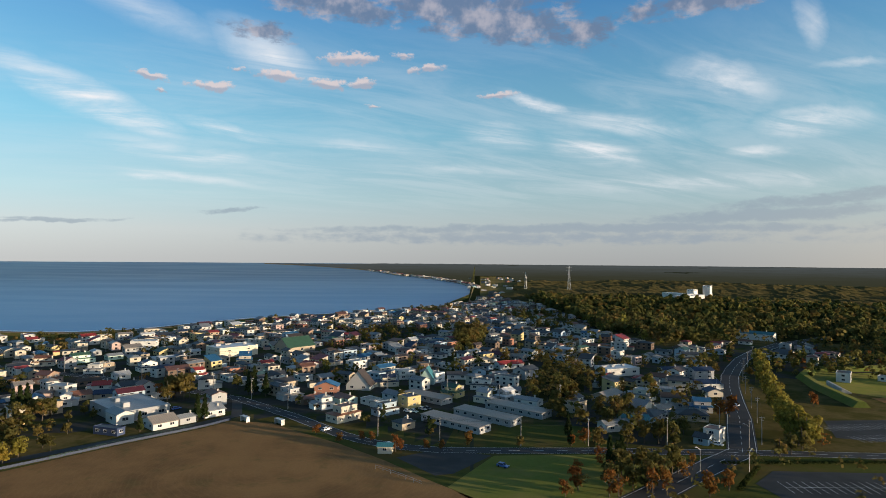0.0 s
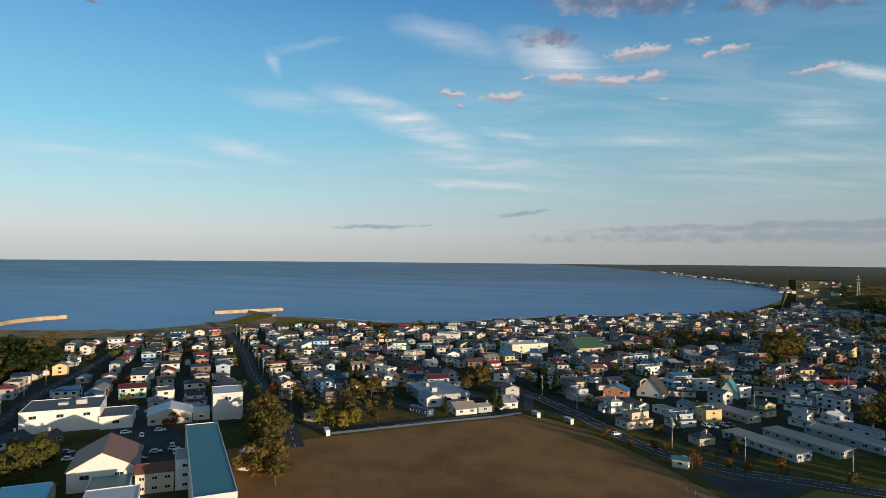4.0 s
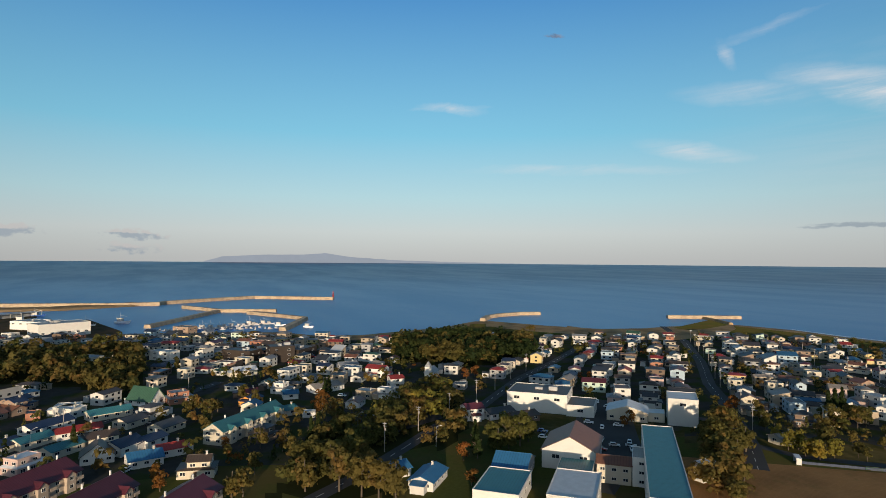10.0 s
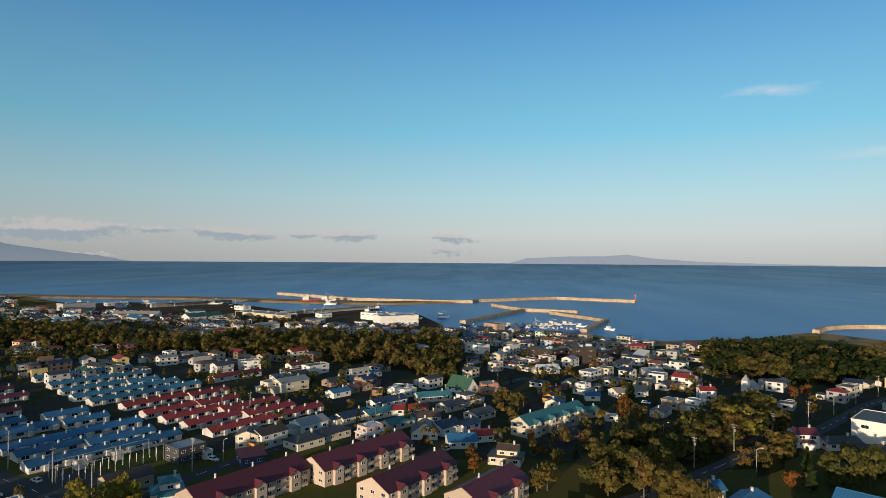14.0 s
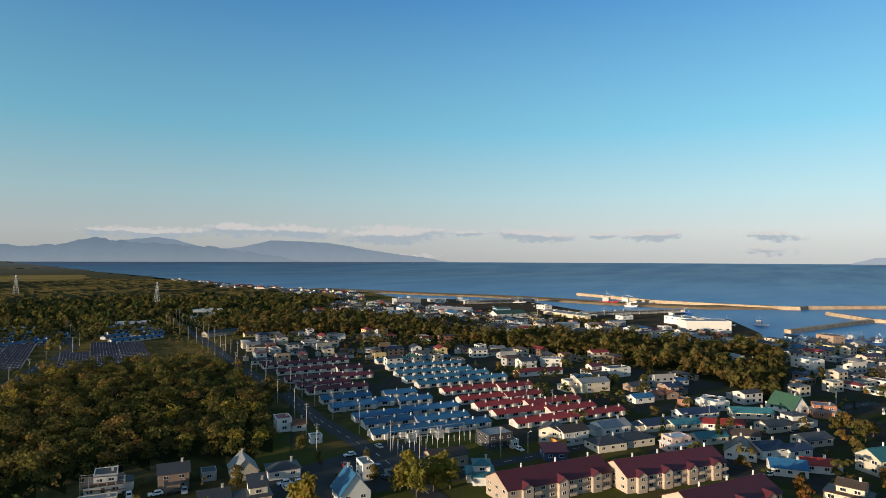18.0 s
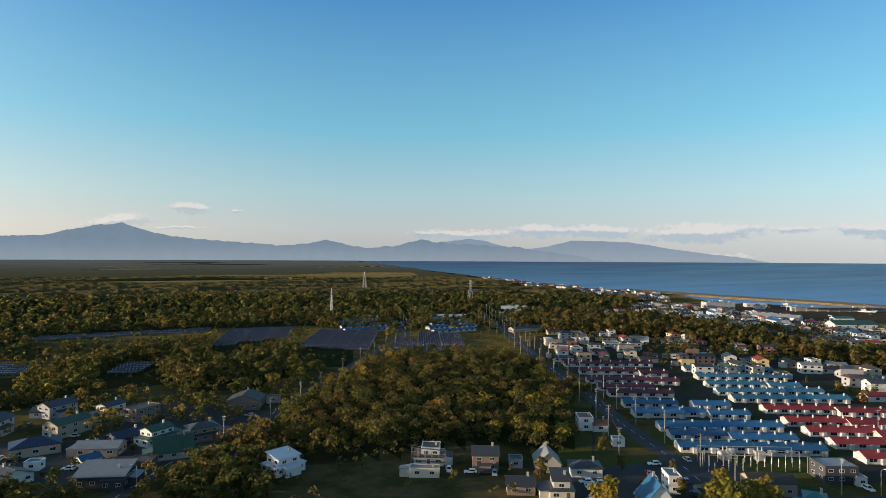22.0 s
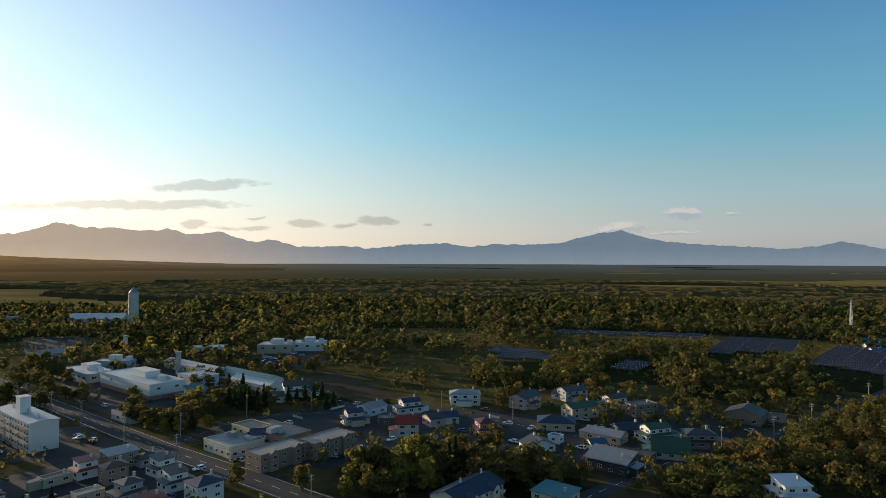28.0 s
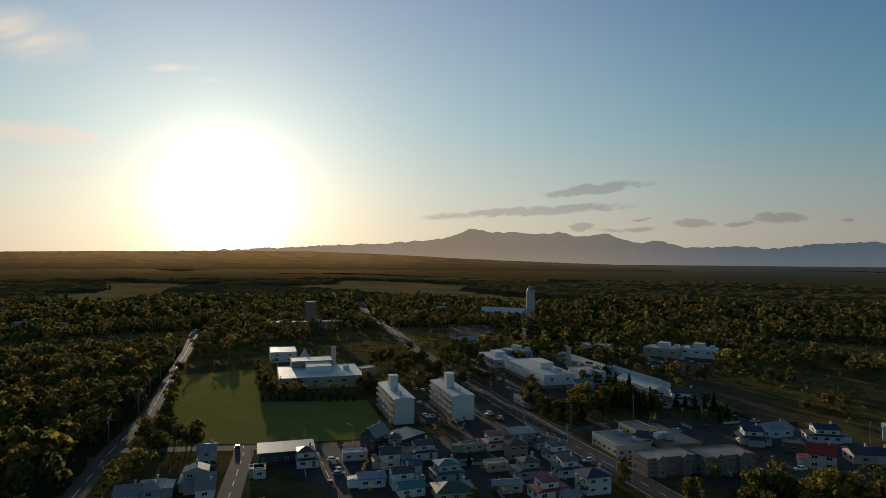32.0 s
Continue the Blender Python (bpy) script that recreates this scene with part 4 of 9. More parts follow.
def crown_points(rng, h, w, lobes, per, leaf, cone=False, low=0.26, lift=0.0):
    if cone:
        z = np.linspace(0.16, 0.95, lobes)
        rad = w * 0.5 * (1.02 - z)
        ang = rng.uniform(0, 6.28, lobes)
        c = np.stack([0.25 * rad * np.cos(ang), 0.25 * rad * np.sin(ang), z * h], 1)
        s = np.stack([rad, rad, np.full(lobes, h * 0.10)], 1)
    else:
        ang = rng.uniform(0, 6.28, lobes)
        rad = w * rng.uniform(0.10, 0.34, lobes)
        z = h * rng.uniform(low, 0.80, lobes)
        c = np.stack([rad * np.cos(ang), rad * np.sin(ang), z], 1)
        k = w * rng.uniform(0.18, 0.32, lobes)
        s = np.stack([k, k, k * rng.uniform(0.85, 1.3, lobes)], 1)
    return leaf_cloud(rng, c, s, per, leaf, lift)


def trunk_geo(rng, h, w, bare=False):
    g = Geo()
    r = 0.022 * h + 0.05
    g.tube(0, 0, -0.1, h * 0.45, r, r * 0.6, 7)
    for k in range(8 if bare else 5):
        a = rng.uniform(0, 6.28)
        z = h * rng.uniform(0.28, 0.6)
        e = (w * 0.36 * math.cos(a), w * 0.36 * math.sin(a), z + h * rng.uniform(0.14, 0.3))
        g.bar((0, 0, z), e, r * 0.25)
    g.bar((0, 0, h * 0.42), (0.04 * w, 0.03 * w, h * 0.9), r * 0.35)
    return g


KINDS = {"broad": (10.0, 6.8, 12, 36, 0.40, False, "leaf_mix"), "green": (10.5, 7.6, 13, 36, 0.42, False, "leaf_green"), "red": (8.4, 6.2, 11, 30, 0.34, False, "leaf_red"),
         "yellow": (10.0, 6.6, 15, 40, 0.38, False, "leaf_yellow"), "pine": (11.0, 5.5, 13, 22, 0.5, True, "leaf_dark"), "shrub": (2.6, 3.4, 6, 18, 0.32, False, "leaf_green"),
         "sparse": (7.5, 5.0, 8, 12, 0.34, False, "leaf_red")}
TREES = {}
TREE_LABEL = {"broad": ("tree", "broadleaf tree in olive and ochre autumn leaf"), "green": ("tree", "full green broadleaf tree"), "red": ("tree", "small tree with russet autumn leaves"),
              "yellow": ("tree", "tall tree turning bright yellow"), "pine": ("conifer_tree", "dark green conifer with dense boughs"), "shrub": ("shrub", "low rounded green shrub"),
              "sparse": ("tree", "half-bare tree with thin russet leaves")}


def tree(kind, x, y, size=1.0, turn=None):
    rng = np.random.default_rng(abs(int(x * 7919 + y * 104729)) + 17)
    v = int(rng.integers(0, 3))
    if (kind, v) not in TREES:
        h, w, lobes, per, leaf, cone, mat = KINDS[kind]
        g = np.random.default_rng(100 + v * 7 + len(kind))
        TREES[kind, v] = (trunk_geo(g, h, w, kind == "sparse").mesh("trunk", ["bark"]), quads("crown", crown_points(g, h * (0.9 + 0.1 * v), w, lobes + v, per, leaf, cone, 0.14), [mat]))
    name, label = TREE_LABEL[kind]
    ob = root(name, x, y, turn if turn is not None else float(rng.uniform(0, 360)), rise(math.hypot(x, y)), label, "tree" if kind != "shrub" else "shrub")
    ob.scale = (size, size, size * float(rng.uniform(0.9, 1.12)))
    part("trunk", TREES[kind, v][0], None, ob)
    part("crown", TREES[kind, v][1], None, ob)
    return ob


def wood(name, spots, mats, label, leaves, lobes, leaf, size, seed, cone=0.0):
    """Many trees grown together: one object."""
    rng = np.random.default_rng(seed)
    forms = []
    for k in range(10):
        h, w = 9.6, 7.2
        forms.append(crown_points(rng, h * rng.uniform(0.85, 1.1), w, lobes, leaves, leaf, rng.uniform() < cone, 0.16, 0.25))
    trunks = Geo()
    chunks, index = [], []
    for x, y in spots:
        f = forms[int(rng.integers(0, 10))]
        s = size * rng.uniform(0.55, 1.35) * (1.3 if x > 0 and y > 0 else 1.0)
        a = rng.uniform(0, 6.28)
        ca, sa = math.cos(a), math.sin(a)
        z = rise(math.hypot(x, y))
        p = np.stack([x + s * (f[:, 0] * ca - f[:, 1] * sa), y + s * (f[:, 0] * sa + f[:, 1] * ca), z + s * f[:, 2] * rng.uniform(0.85, 1.1)], 1)
        chunks.append(p)
        hue = noise.noise((x * 0.02, y * 0.02, 4.0)) + rng.normal(scale=0.40)
        index.append(np.full(len(p) // 4, 0 if hue < 0.08 else 1 if hue < 0.42 or len(mats) < 3 else 2 if hue < 0.78 or len(mats) < 4 else 3, np.int32))
    ob = new(name, quads(name, np.concatenate(chunks), mats, np.concatenate(index)))
    return tagged(ob, label, "forest", "", "stuff")


def scatter(poly, gap, seed, ok=None):
    rng = np.random.default_rng(seed)
    xs, ys = [p[0] for p in poly], [p[1] for p in poly]
    out = []
    y = min(ys)
    while y < max(ys):
        x = min(xs)
        while x < max(xs):
            px, py = x + rng.uniform(-0.45, 0.45) * gap, y + rng.uniform(-0.45, 0.45) * gap
            if inside(px, py, poly) and not near_line(px, py, 3.0) and (ok is None or ok(px, py)):
                out.append((px, py))
            x += gap
        y += gap
    return out


def before_meadow(x, y):
    """True where a tree would hide one of the solar fields."""
    r = math.hypot(x, y)
    return any(inside(x * (r + far) / r, y * (r + far) / r, p) for p in MEADOWS.values() for far in (16, 34, 54, 76))


def grow_woods():
    """The woods near the town, each grown as one."""
    spec = {"hill": (5.4, 9, 26, 0.34, 0.86), "belt": (7.2, 7, 12, 0.72, 1.12), "copse": (5.8, 7, 11, 0.62, 0.90), "roadside": (4.2, 8, 20, 0.42, 0.82), "bank": (4.8, 9, 26, 0.40, 0.95), "west": (6.0, 7, 11, 0.68, 1.0), "pines": (6.0, 7, 16, 0.6, 1.15),
            "grove": (6.4, 9, 30, 0.42, 1.05), "screen": (5.2, 10, 30, 0.42, 1.0), "orchard": (6.4, 8, 20, 0.42, 0.66), "yard_trees": (5.5, 8, 18, 0.5, 0.95), "plantation": (4.6, 6, 10, 0.7, 1.1), "russet": (9.0, 9, 22, 0.32, 0.62)}
    for k, (name, (gap, lobes, leaves, leaf, size)) in enumerate(spec.items()):
        spots = scatter(WOODS[name], gap, 40 + k, lambda x, y: free(x, y, 1.0) and not (name == "copse" and before_meadow(x, y)))
        wood("woodland", spots, ["leaf_red", "leaf_ochre"] if name == "russet" else ["leaf_mix", "leaf_ochre", "leaf_green"] if name in ("belt", "screen", "orchard", "yard_trees") else ["leaf_green", "leaf_mix", "leaf_ochre", "leaf_yellow"] if name not in ("pines", "plantation") else ["leaf_dark", "leaf_mix"], "dense low woodland in olive and ochre autumn leaf" if name not in ("pines", "plantation") else "dark grove of tall trees", leaves, lobes, leaf, size, 70 + k)


MOOR = [(-645, -2156), (-860, -2497), (-1238, -2383), (-1058, -1969), (-735, -1713), (-602, -1801)]


def grow_plain():
    """Forest over the plain: single trees nearer, a rolling canopy towards the rim."""
    rng = np.random.default_rng(5)
    near, mid, far = [], [], []
    for k in range(60000):
        az = rng.uniform(132, 342) if rng.uniform() < 0.86 else rng.uniform(342, 357.5)
        r = math.sqrt(rng.uniform(190 ** 2, 1130 ** 2))
        x, y = polar(az, r)
        if r > shore(az) - (40 if az > 152 else 330) or in_town(x, y) or wooded(x, y) or inside(x, y, STADIUM):
            continue
        if az > 342 and r < (620 if az < 352 else 960):
            continue
        if 324 < az < 342 and r < 400:
            continue
        if az < 150 and r < 600 or 265 < az < 324 and r < 330 or az < 160 and r < 400:
            continue
        if any(inside(x, y, p) for p in MEADOWS.values()) or not free(x, y, 2.5) or any(inside(x, y, p) for p in OPEN):
            continue
        if r < 640 and before_meadow(x, y):
            continue
        bare = noise.noise((x * 0.006, y * 0.006, 2.0))
        campus = inside(x, y, CAMPUS)
        if inside(x, y, MOOR) or (r < 640 and bare > (0.10 if not campus else -0.02)) or clearing(x, y) or near_line(x, y, 3.0):
            continue
        if rng.uniform() > (0.75 if r < 430 else 0.60 if r < 760 else 0.36):
            continue
        (near if r < 430 else mid if r < 760 else far).append((x, y))
    hues = ["leaf_green", "leaf_mix", "leaf_ochre", "leaf_yellow"]
    wood("forest", near, hues, "loose woodland round the houses in olive and ochre leaf", 14, 7, 0.48, 0.82, 10)
    wood("forest", mid, hues, "wide broadleaf forest in olive autumn leaf", 6, 6, 0.86, 0.98, 11)
    wood("forest", far, ["leaf_green", "leaf_mix", "leaf_dark"], "wide broadleaf forest in olive autumn leaf", 4, 4, 1.5, 1.12, 12)


OPEN = [[(248, -71), (379, -125), (368, -178), (284, -133), (255, -175), (194, -147), (220, -102)], [(-40, -222), (60, -205), (130, -185), (165, -215), (150, -262), (110, -275), (40, -290), (-30, -262)],
        [(235, -381), (253, -425), (212, -449), (180, -395), (185, -360)], [(177, -351), (152, -354), (94, -306), (109, -283), (145, -308)], [(100, -160), (260, -235), (330, -290), (250, -330), (120, -230)], [(120, -30), (250, -75), (215, -150), (110, -170)]]


def grow_brush():
    """Low bushes and tall weeds over the open ground round the estate and the campus."""
    rng = np.random.default_rng(77)
    spots = []
    for k in range(11500):
        az = rng.uniform(142, 342)
        r = math.sqrt(rng.uniform(170 ** 2, 640 ** 2))
        x, y = polar(az, r)
        if in_town(x, y) or near_line(x, y, 1.2) or not free(x, y, 0.8) or any(inside(x, y, OPEN[k]) for k in (0, 2, 3)) or inside(x, y, STADIUM):
            continue
        if any(inside(x, y, OPEN[k]) for k in (1, 4, 5)) and (rng.uniform() > 0.4 or near_line(x, y, 2.5)):
            continue
        if any(inside(x, y, p) for p in MEADOWS.values()) or rng.uniform() > 0.55 + noise.noise((x * 0.03, y * 0.03, 1.0)):
            continue
        spots.append((x, y))
    wood("brush", spots, ["leaf_mix", "leaf_green", "leaf_ochre"], "low bushes and tall weeds on open ground", 6, 3, 0.72, 0.50, 78)


def canopy_rows(near, rim, count):
    rows = []
    for k in range(0, 751):
        az = 131 + k * 0.3067
        s = shore(az)
        row = []
        for q in range(0, count + 1):
            r = near * (rim / near) ** (q / count)
            x, y = polar(az, r)
            lump = 3.0 * noise.noise((x * 0.045, y * 0.045, 0)) + 2.2 * noise.noise((x * 0.11, y * 0.11, 5)) + 9.0 * noise.noise((x * 0.0028, y * 0.011, 1))
            if az > 285:
                lump += 9.0 * noise.noise((x * 0.0035, y * 0.0035, 2.0)) + 3.0 * noise.noise((x * 0.02, y * 0.02, 8.0))
            bare = clearing(x, y) or r > s - (60 if az > 152 else 340) or inside(x, y, MOOR) or math.hypot(x - 452, y - 1165) < 105
            z = -3.0 if bare else (7.5 + lump) * (1.0 - 0.85 * (r / RIM) ** 2)
            if az > 350:
                z = z * max(0.12, min(1.0, (357.0 - az) / 6.0)) if z > 0 else z
            row.append((x, y, rise(r) + z - (6.0 if q == 0 and near < 1500 else 0.0)))
        rows.append(row)
    return rows


def canopy():
    """A rolling roof of trees beyond the single ones, and the plain with painted haze far behind it."""
    sheet("forest_canopy", canopy_rows(1040, 2100, 90), ["leaf_far"], kind="stuff", label="endless forest canopy towards the horizon", category="forest")
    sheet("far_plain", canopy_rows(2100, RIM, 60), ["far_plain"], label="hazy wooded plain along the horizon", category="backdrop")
    # the wooded land lifts a little below the setting sun, fold behind fold
    crest = [(208, -0.5), (216, -0.2), (226, 0.15), (234, 0.50), (241, 0.74), (248, 0.70), (257, 0.55), (264, 0.45), (272, 0.2), (282, -0.4)]
    rows = []
    for k in range(371):
        az = 208 + k * 0.2
        high = float(np.interp(az, [p[0] for p in crest], [p[1] for p in crest]))
        row = []
        for r, part_up in ((2700, 0.0), (3150, 0.22), (3600, 0.44), (4050, 0.64), (4450, 0.83), (4750, 1.0)):
            low = -0.70 + 0.05 * noise.noise((az * 0.35, r * 0.01, 3.0)) + 0.02 * noise.noise((az * 2.2, r * 0.01, 6.0))
            top = EYE + r * math.tan(radians(low + (high + 0.70) * part_up)) if high > -0.5 else -4.0
            row += [(*polar(az, r - 90), top - 10.0), (*polar(az, r), top), (*polar(az, r + 40), top - 6.0)]
        rows.append(row + [(*polar(az, 4800), 10.0)])
    # haze and evening glow of the folds come from the emission colour
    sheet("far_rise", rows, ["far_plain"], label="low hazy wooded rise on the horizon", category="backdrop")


M["leaf_far"] = material("far_canopy", (0.080, 0.060, 0.027), 0.95, 0.65, 0.14, 0.2, second=(0.050, 0.043, 0.020), patch=0.012, spec=0.0, sheen=0.1)

# ---- houses ----
SHARED = {}


def pane_mesh(w, h):
    """A window: a frame standing a little proud with a mullion, and glass set back in it."""
    key = ("window", round(w, 1), round(h, 1))
    if key not in SHARED:
        g, f = Geo(), 0.07
        g.box(-w / 2, -0.05, 0, w / 2, 0.02, f)
        g.box(-w / 2, -0.05, h - f, w / 2, 0.02, h)
        g.box(-w / 2, -0.05, f, -w / 2 + f, 0.02, h - f)
        g.box(w / 2 - f, -0.05, f, w / 2, 0.02, h - f)
        g.box(-f / 2, -0.04, f, f / 2, 0.02, h - f)
        g.face([(-w / 2 + f, -0.015, f), (w / 2 - f, -0.015, f), (w / 2 - f, -0.015, h - f), (-w / 2 + f, -0.015, h - f)], 1)
        SHARED[key] = g.mesh("window", ["frame", "glass"])
    return SHARED[key]


def door_mesh():
    if "door" not in SHARED:
        g = Geo()
        g.box(-0.5, -0.06, 0, 0.5, 0.02, 2.05)
        g.box(0.32, -0.12, 0.95, 0.38, -0.06, 1.15, 1)
        SHARED["door"] = g.mesh("door", ["wood", "steel"])
    return SHARED["door"]


def windows(owner, w, d, h0, storeys, spacing, sides="fblr", floor=2.45, size=(1.5, 1.0), door=True, limit=99, mid=(0.0, 0.0)):
    """Rows of windows on the named sides of a box w by d, with a door in front."""
    faces = {"f": ((0, -d / 2), 0, w), "b": ((0, d / 2), 180, w), "l": ((-w / 2, 0), -90, d), "r": ((w / 2, 0), 90, d)}
    for s in sides:
        (cx, cy), turn, length = faces[s]
        cx, cy = cx + mid[0], cy + mid[1]
        n = max(1, min(limit, int(length / spacing)))
        ca, sa = math.cos(radians(turn)), math.sin(radians(turn))
        for lvl in range(storeys):
            for k in range(n):
                u = (k + 0.5) * length / n - length / 2
                if s == "f" and door and lvl == 0 and k == n // 2:
                    part("door", door_mesh(), None, owner, pose(cx + u * ca, cy + u * sa, h0, 0, 0, turn))
                    continue
                ww, hh = size
                if ww > length / n - 0.3:
                    ww = max(0.6, length / n - 0.4)
                part("window", pane_mesh(ww, hh), None, owner, pose(cx + u * ca, cy + u * sa, h0 + lvl * floor + 0.8, 0, 0, turn))


def roof_geo(w, d, h, kind, pitch, over=0.45, thick=0.16):
    """A roof over a box w by d whose walls end at h; the ridge runs along w. Returns roof and the wall's gable."""
    g, wall = Geo(), Geo()
    a, b = w / 2 + over, d / 2 + over
    top = h + pitch * d / 2
    if kind == "gable":
        lift = pitch * over
        for s in (1, -1):
            low = [(-a, s * b, h - lift), (a, s * b, h - lift), (a, 0, top), (-a, 0, top)]
            if s < 0:
                low = [low[0], low[3], low[2], low[1]][::-1]
            up = [(x, y, z + thick) for x, y, z in low]
            g.solid(low, up)
        for s in (1, -1):
            x0, x1 = s * (w / 2 - 0.12), s * w / 2
            wall.solid([(x0, -d / 2, h), (x0, d / 2, h), (x0, 0, top)], [(x1, -d / 2, h), (x1, d / 2, h), (x1, 0, top)])
        g.box(-a, -0.14, top + thick - 0.04, a, 0.14, top + thick + 0.06)
    elif kind == "hip":
        e = max(0.2, a - b)
        g.solid([(-a, -b, h), (a, -b, h), (a, b, h), (-a, b, h)], [(-a, -b, h + thick), (a, -b, h + thick), (a, b, h + thick), (-a, b, h + thick)])
        n = len(g.v)
        z = h + thick
        g.v.extend([(-a, -b, z), (a, -b, z), (a, b, z), (-a, b, z), (-e, 0, top + thick), (e, 0, top + thick)])
        g.f.extend([(n, n + 1, n + 5, n + 4), (n + 1, n + 2, n + 5), (n + 2, n + 3, n + 4, n + 5), (n + 3, n, n + 4)])
        g.m.extend([0] * 4)
    elif kind == "shed":
        t = h + pitch * d
        low = [(-a, -b, h), (a, -b, h), (a, b, t), (-a, b, t)]
        g.solid(low, [(x, y, z + thick) for x, y, z in low])
        for s in (1, -1):
            x0, x1 = s * (w / 2 - 0.12), s * w / 2
            wall.solid([(x0, -d / 2, h), (x0, d / 2, h), (x0, d / 2, t)], [(x1, -d / 2, h), (x1, d / 2, h), (x1, d / 2, t)])
        wall.box(-w / 2, d / 2 - 0.12, h, w / 2, d / 2, t - 0.05)
    else:
        p = 0.35
        g.box(-w / 2 - 0.05, -d / 2 - 0.05, h, w / 2 + 0.05, d / 2 + 0.05, h + 0.12)
        # the parapet is one closed ring
        n = len(wall.v)
        for z in (h + 0.02, h + p):
            for e in (0.1, -0.15):
                wall.v.extend([(-w / 2 - e, -d / 2 - e, z), (w / 2 + e, -d / 2 - e, z), (w / 2 + e, d / 2 + e, z), (-w / 2 - e, d / 2 + e, z)])
        for i in range(4):
            j = (i + 1) % 4
            wall.f.extend([(n + i, n + j, n + 8 + j, n + 8 + i), (n + 4 + j, n + 4 + i, n + 12 + i, n + 12 + j), (n + 8 + i, n + 8 + j, n + 12 + j, n + 12 + i)])
            wall.m.extend([0, 0, 0])
    return g, wall


WALL_WORDS = {"bark_brown": "dark brown", "sandy": "sandy beige", "off_white": "off-white", "white": "white", "cream": "cream", "beige": "beige", "grey": "grey", "tan": "tan", "brown": "dark brown", "pale_blue": "pale blue", "yellow": "pale yellow", "brick": "red brick",
              "charcoal": "black", "pink": "pale pink", "sage": "pale green", "orange": "orange", "navy_wall": "dark blue"}
SHAPES = {"gable": "gabled", "hip": "hipped", "shed": "single-slope", "flat": "flat"}


def house(x, y, turn, w=10.0, d=7.5, storeys=2, roof="gable", wall="white", top="slate", pitch=0.38, detail=2, chimney=True, porch=False, group="town houses", name="house", base=0.32, taken=True, floor=2.45, label="", tier=None):
    """A house with its walls, roof, windows, door, chimney and perhaps a lean-to porch."""
    h = base + floor * storeys
    roof_word = top.replace("_", " ")
    ob = root(name, x, y, turn, rise(math.hypot(x, y)), label or (f"{'two-storey' if storeys == 2 else 'low'} house, {WALL_WORDS[wall]} walls and {SHAPES[roof]} {roof_word} roof" if name == "house" else f"{WALL_WORDS[wall]} {name.replace('_', ' ')} with a {SHAPES[roof]} {roof_word} roof"), "house" if name == "house" else name.replace("_", " ").split()[-1], group)
    # many two-storey houses have a smaller upper floor over a skirt roof
    lot = np.random.default_rng(abs(int(x * 53 + y * 29)) + 11)
    tiered = name == "house" and storeys == 2 and detail >= 1 and lot.uniform() < 0.5 and w > 6.5
    tiered = tiered if tier is None else tier
    uw, ud, ux = (w * lot.uniform(0.6, 0.75), d * lot.uniform(0.74, 0.86), w * lot.uniform(-0.1, 0.1)) if tiered else (w, d, 0.0)
    r, gable = roof_geo(uw, ud, h, roof, pitch)
    if tiered:
        r.v = [(a + ux, b, c) for a, b, c in r.v]
        gable.v = [(a + ux, b, c) for a, b, c in gable.v]
        gable.box(ux - uw / 2, -ud / 2, base + floor + 0.1, ux + uw / 2, ud / 2, h)
        z0 = base + floor - 0.05
        low = [(-w / 2 - 0.4, -d / 2 - 0.4), (w / 2 + 0.4, -d / 2 - 0.4), (w / 2 + 0.4, d / 2 + 0.4), (-w / 2 - 0.4, d / 2 + 0.4)]
        high = [(ux - uw / 2, -ud / 2), (ux + uw / 2, -ud / 2), (ux + uw / 2, ud / 2), (ux - uw / 2, ud / 2)]
        skirt = Geo().solid([(a, b, z0) for a, b in low], [(a, b, z0 + 0.14) for a, b in low])
        skirt.solid([(a, b, z0 + 0.14) for a, b in low], [(a, b, z0 + 0.62) for a, b in high])
        part("skirt_roof", skirt, ["r_" + top], ob)
    open_sided = name in ("fish_market", "wharf_shed")
    body = Geo().box(-w / 2, -d / 2 if not open_sided else -d * 0.1, -0.3, w / 2, d / 2 if not open_sided else d * 0.1, h if not tiered else base + floor)
    if open_sided:
        for k in range(int(w / 13) + 1):
            for v in (-d / 2 + 0.4, d / 2 - 0.4):
                u = -w / 2 + 0.4 + k * (w - 0.8) / int(w / 13)
                part("post", Geo().box(u - 0.22, v - 0.22, 0, u + 0.22, v + 0.22, h), ["concrete"], ob)
    n = len(body.v)
    body.v.extend(gable.v)
    body.f.extend([tuple(n + i for i in q) for q in gable.f])
    body.m.extend(gable.m)
    plinth = "brick" if name in ("hospital_building", "hospital_entrance") else "concrete"
    if plinth == "brick" and storeys > 1:
        body.box(-w / 2 - 0.03, -d / 2 - 0.03, -0.3, w / 2 + 0.03, d / 2 + 0.03, 2.2, 1)
    part("wall", body, [wall, plinth], ob)
    part("roof", r, ["r_" + top], ob)
    # the sides that face the open middle of the town get most windows
    to_eye = Vector((-x, -y)).normalized()
    c, s = math.cos(radians(turn)), math.sin(radians(turn))
    normal = {"f": (s, -c), "b": (-s, c), "l": (-c, -s), "r": (c, s)}
    order = sorted("fblr", key=lambda k: -(normal[k][0] * to_eye.x + normal[k][1] * to_eye.y))
    away = math.hypot(x, y)
    if open_sided:
        pass
    elif name == "apartment_block":
        windows(ob, w, d, base, storeys, 3.1, "fb", floor, (1.3, 1.0), False)
    elif name != "house" and floor > 3.9:
        windows(ob, w, d, base + floor - 3.6, 1, 7.0, "".join(order[:2]), floor, (2.6, 1.4), False, 6)
    elif tiered:
        far = away > 260
        windows(ob, w, d, base, 1, 4.0 if far else 3.2, "".join(order[:2]), floor, (1.7, 1.1), not far, 4)
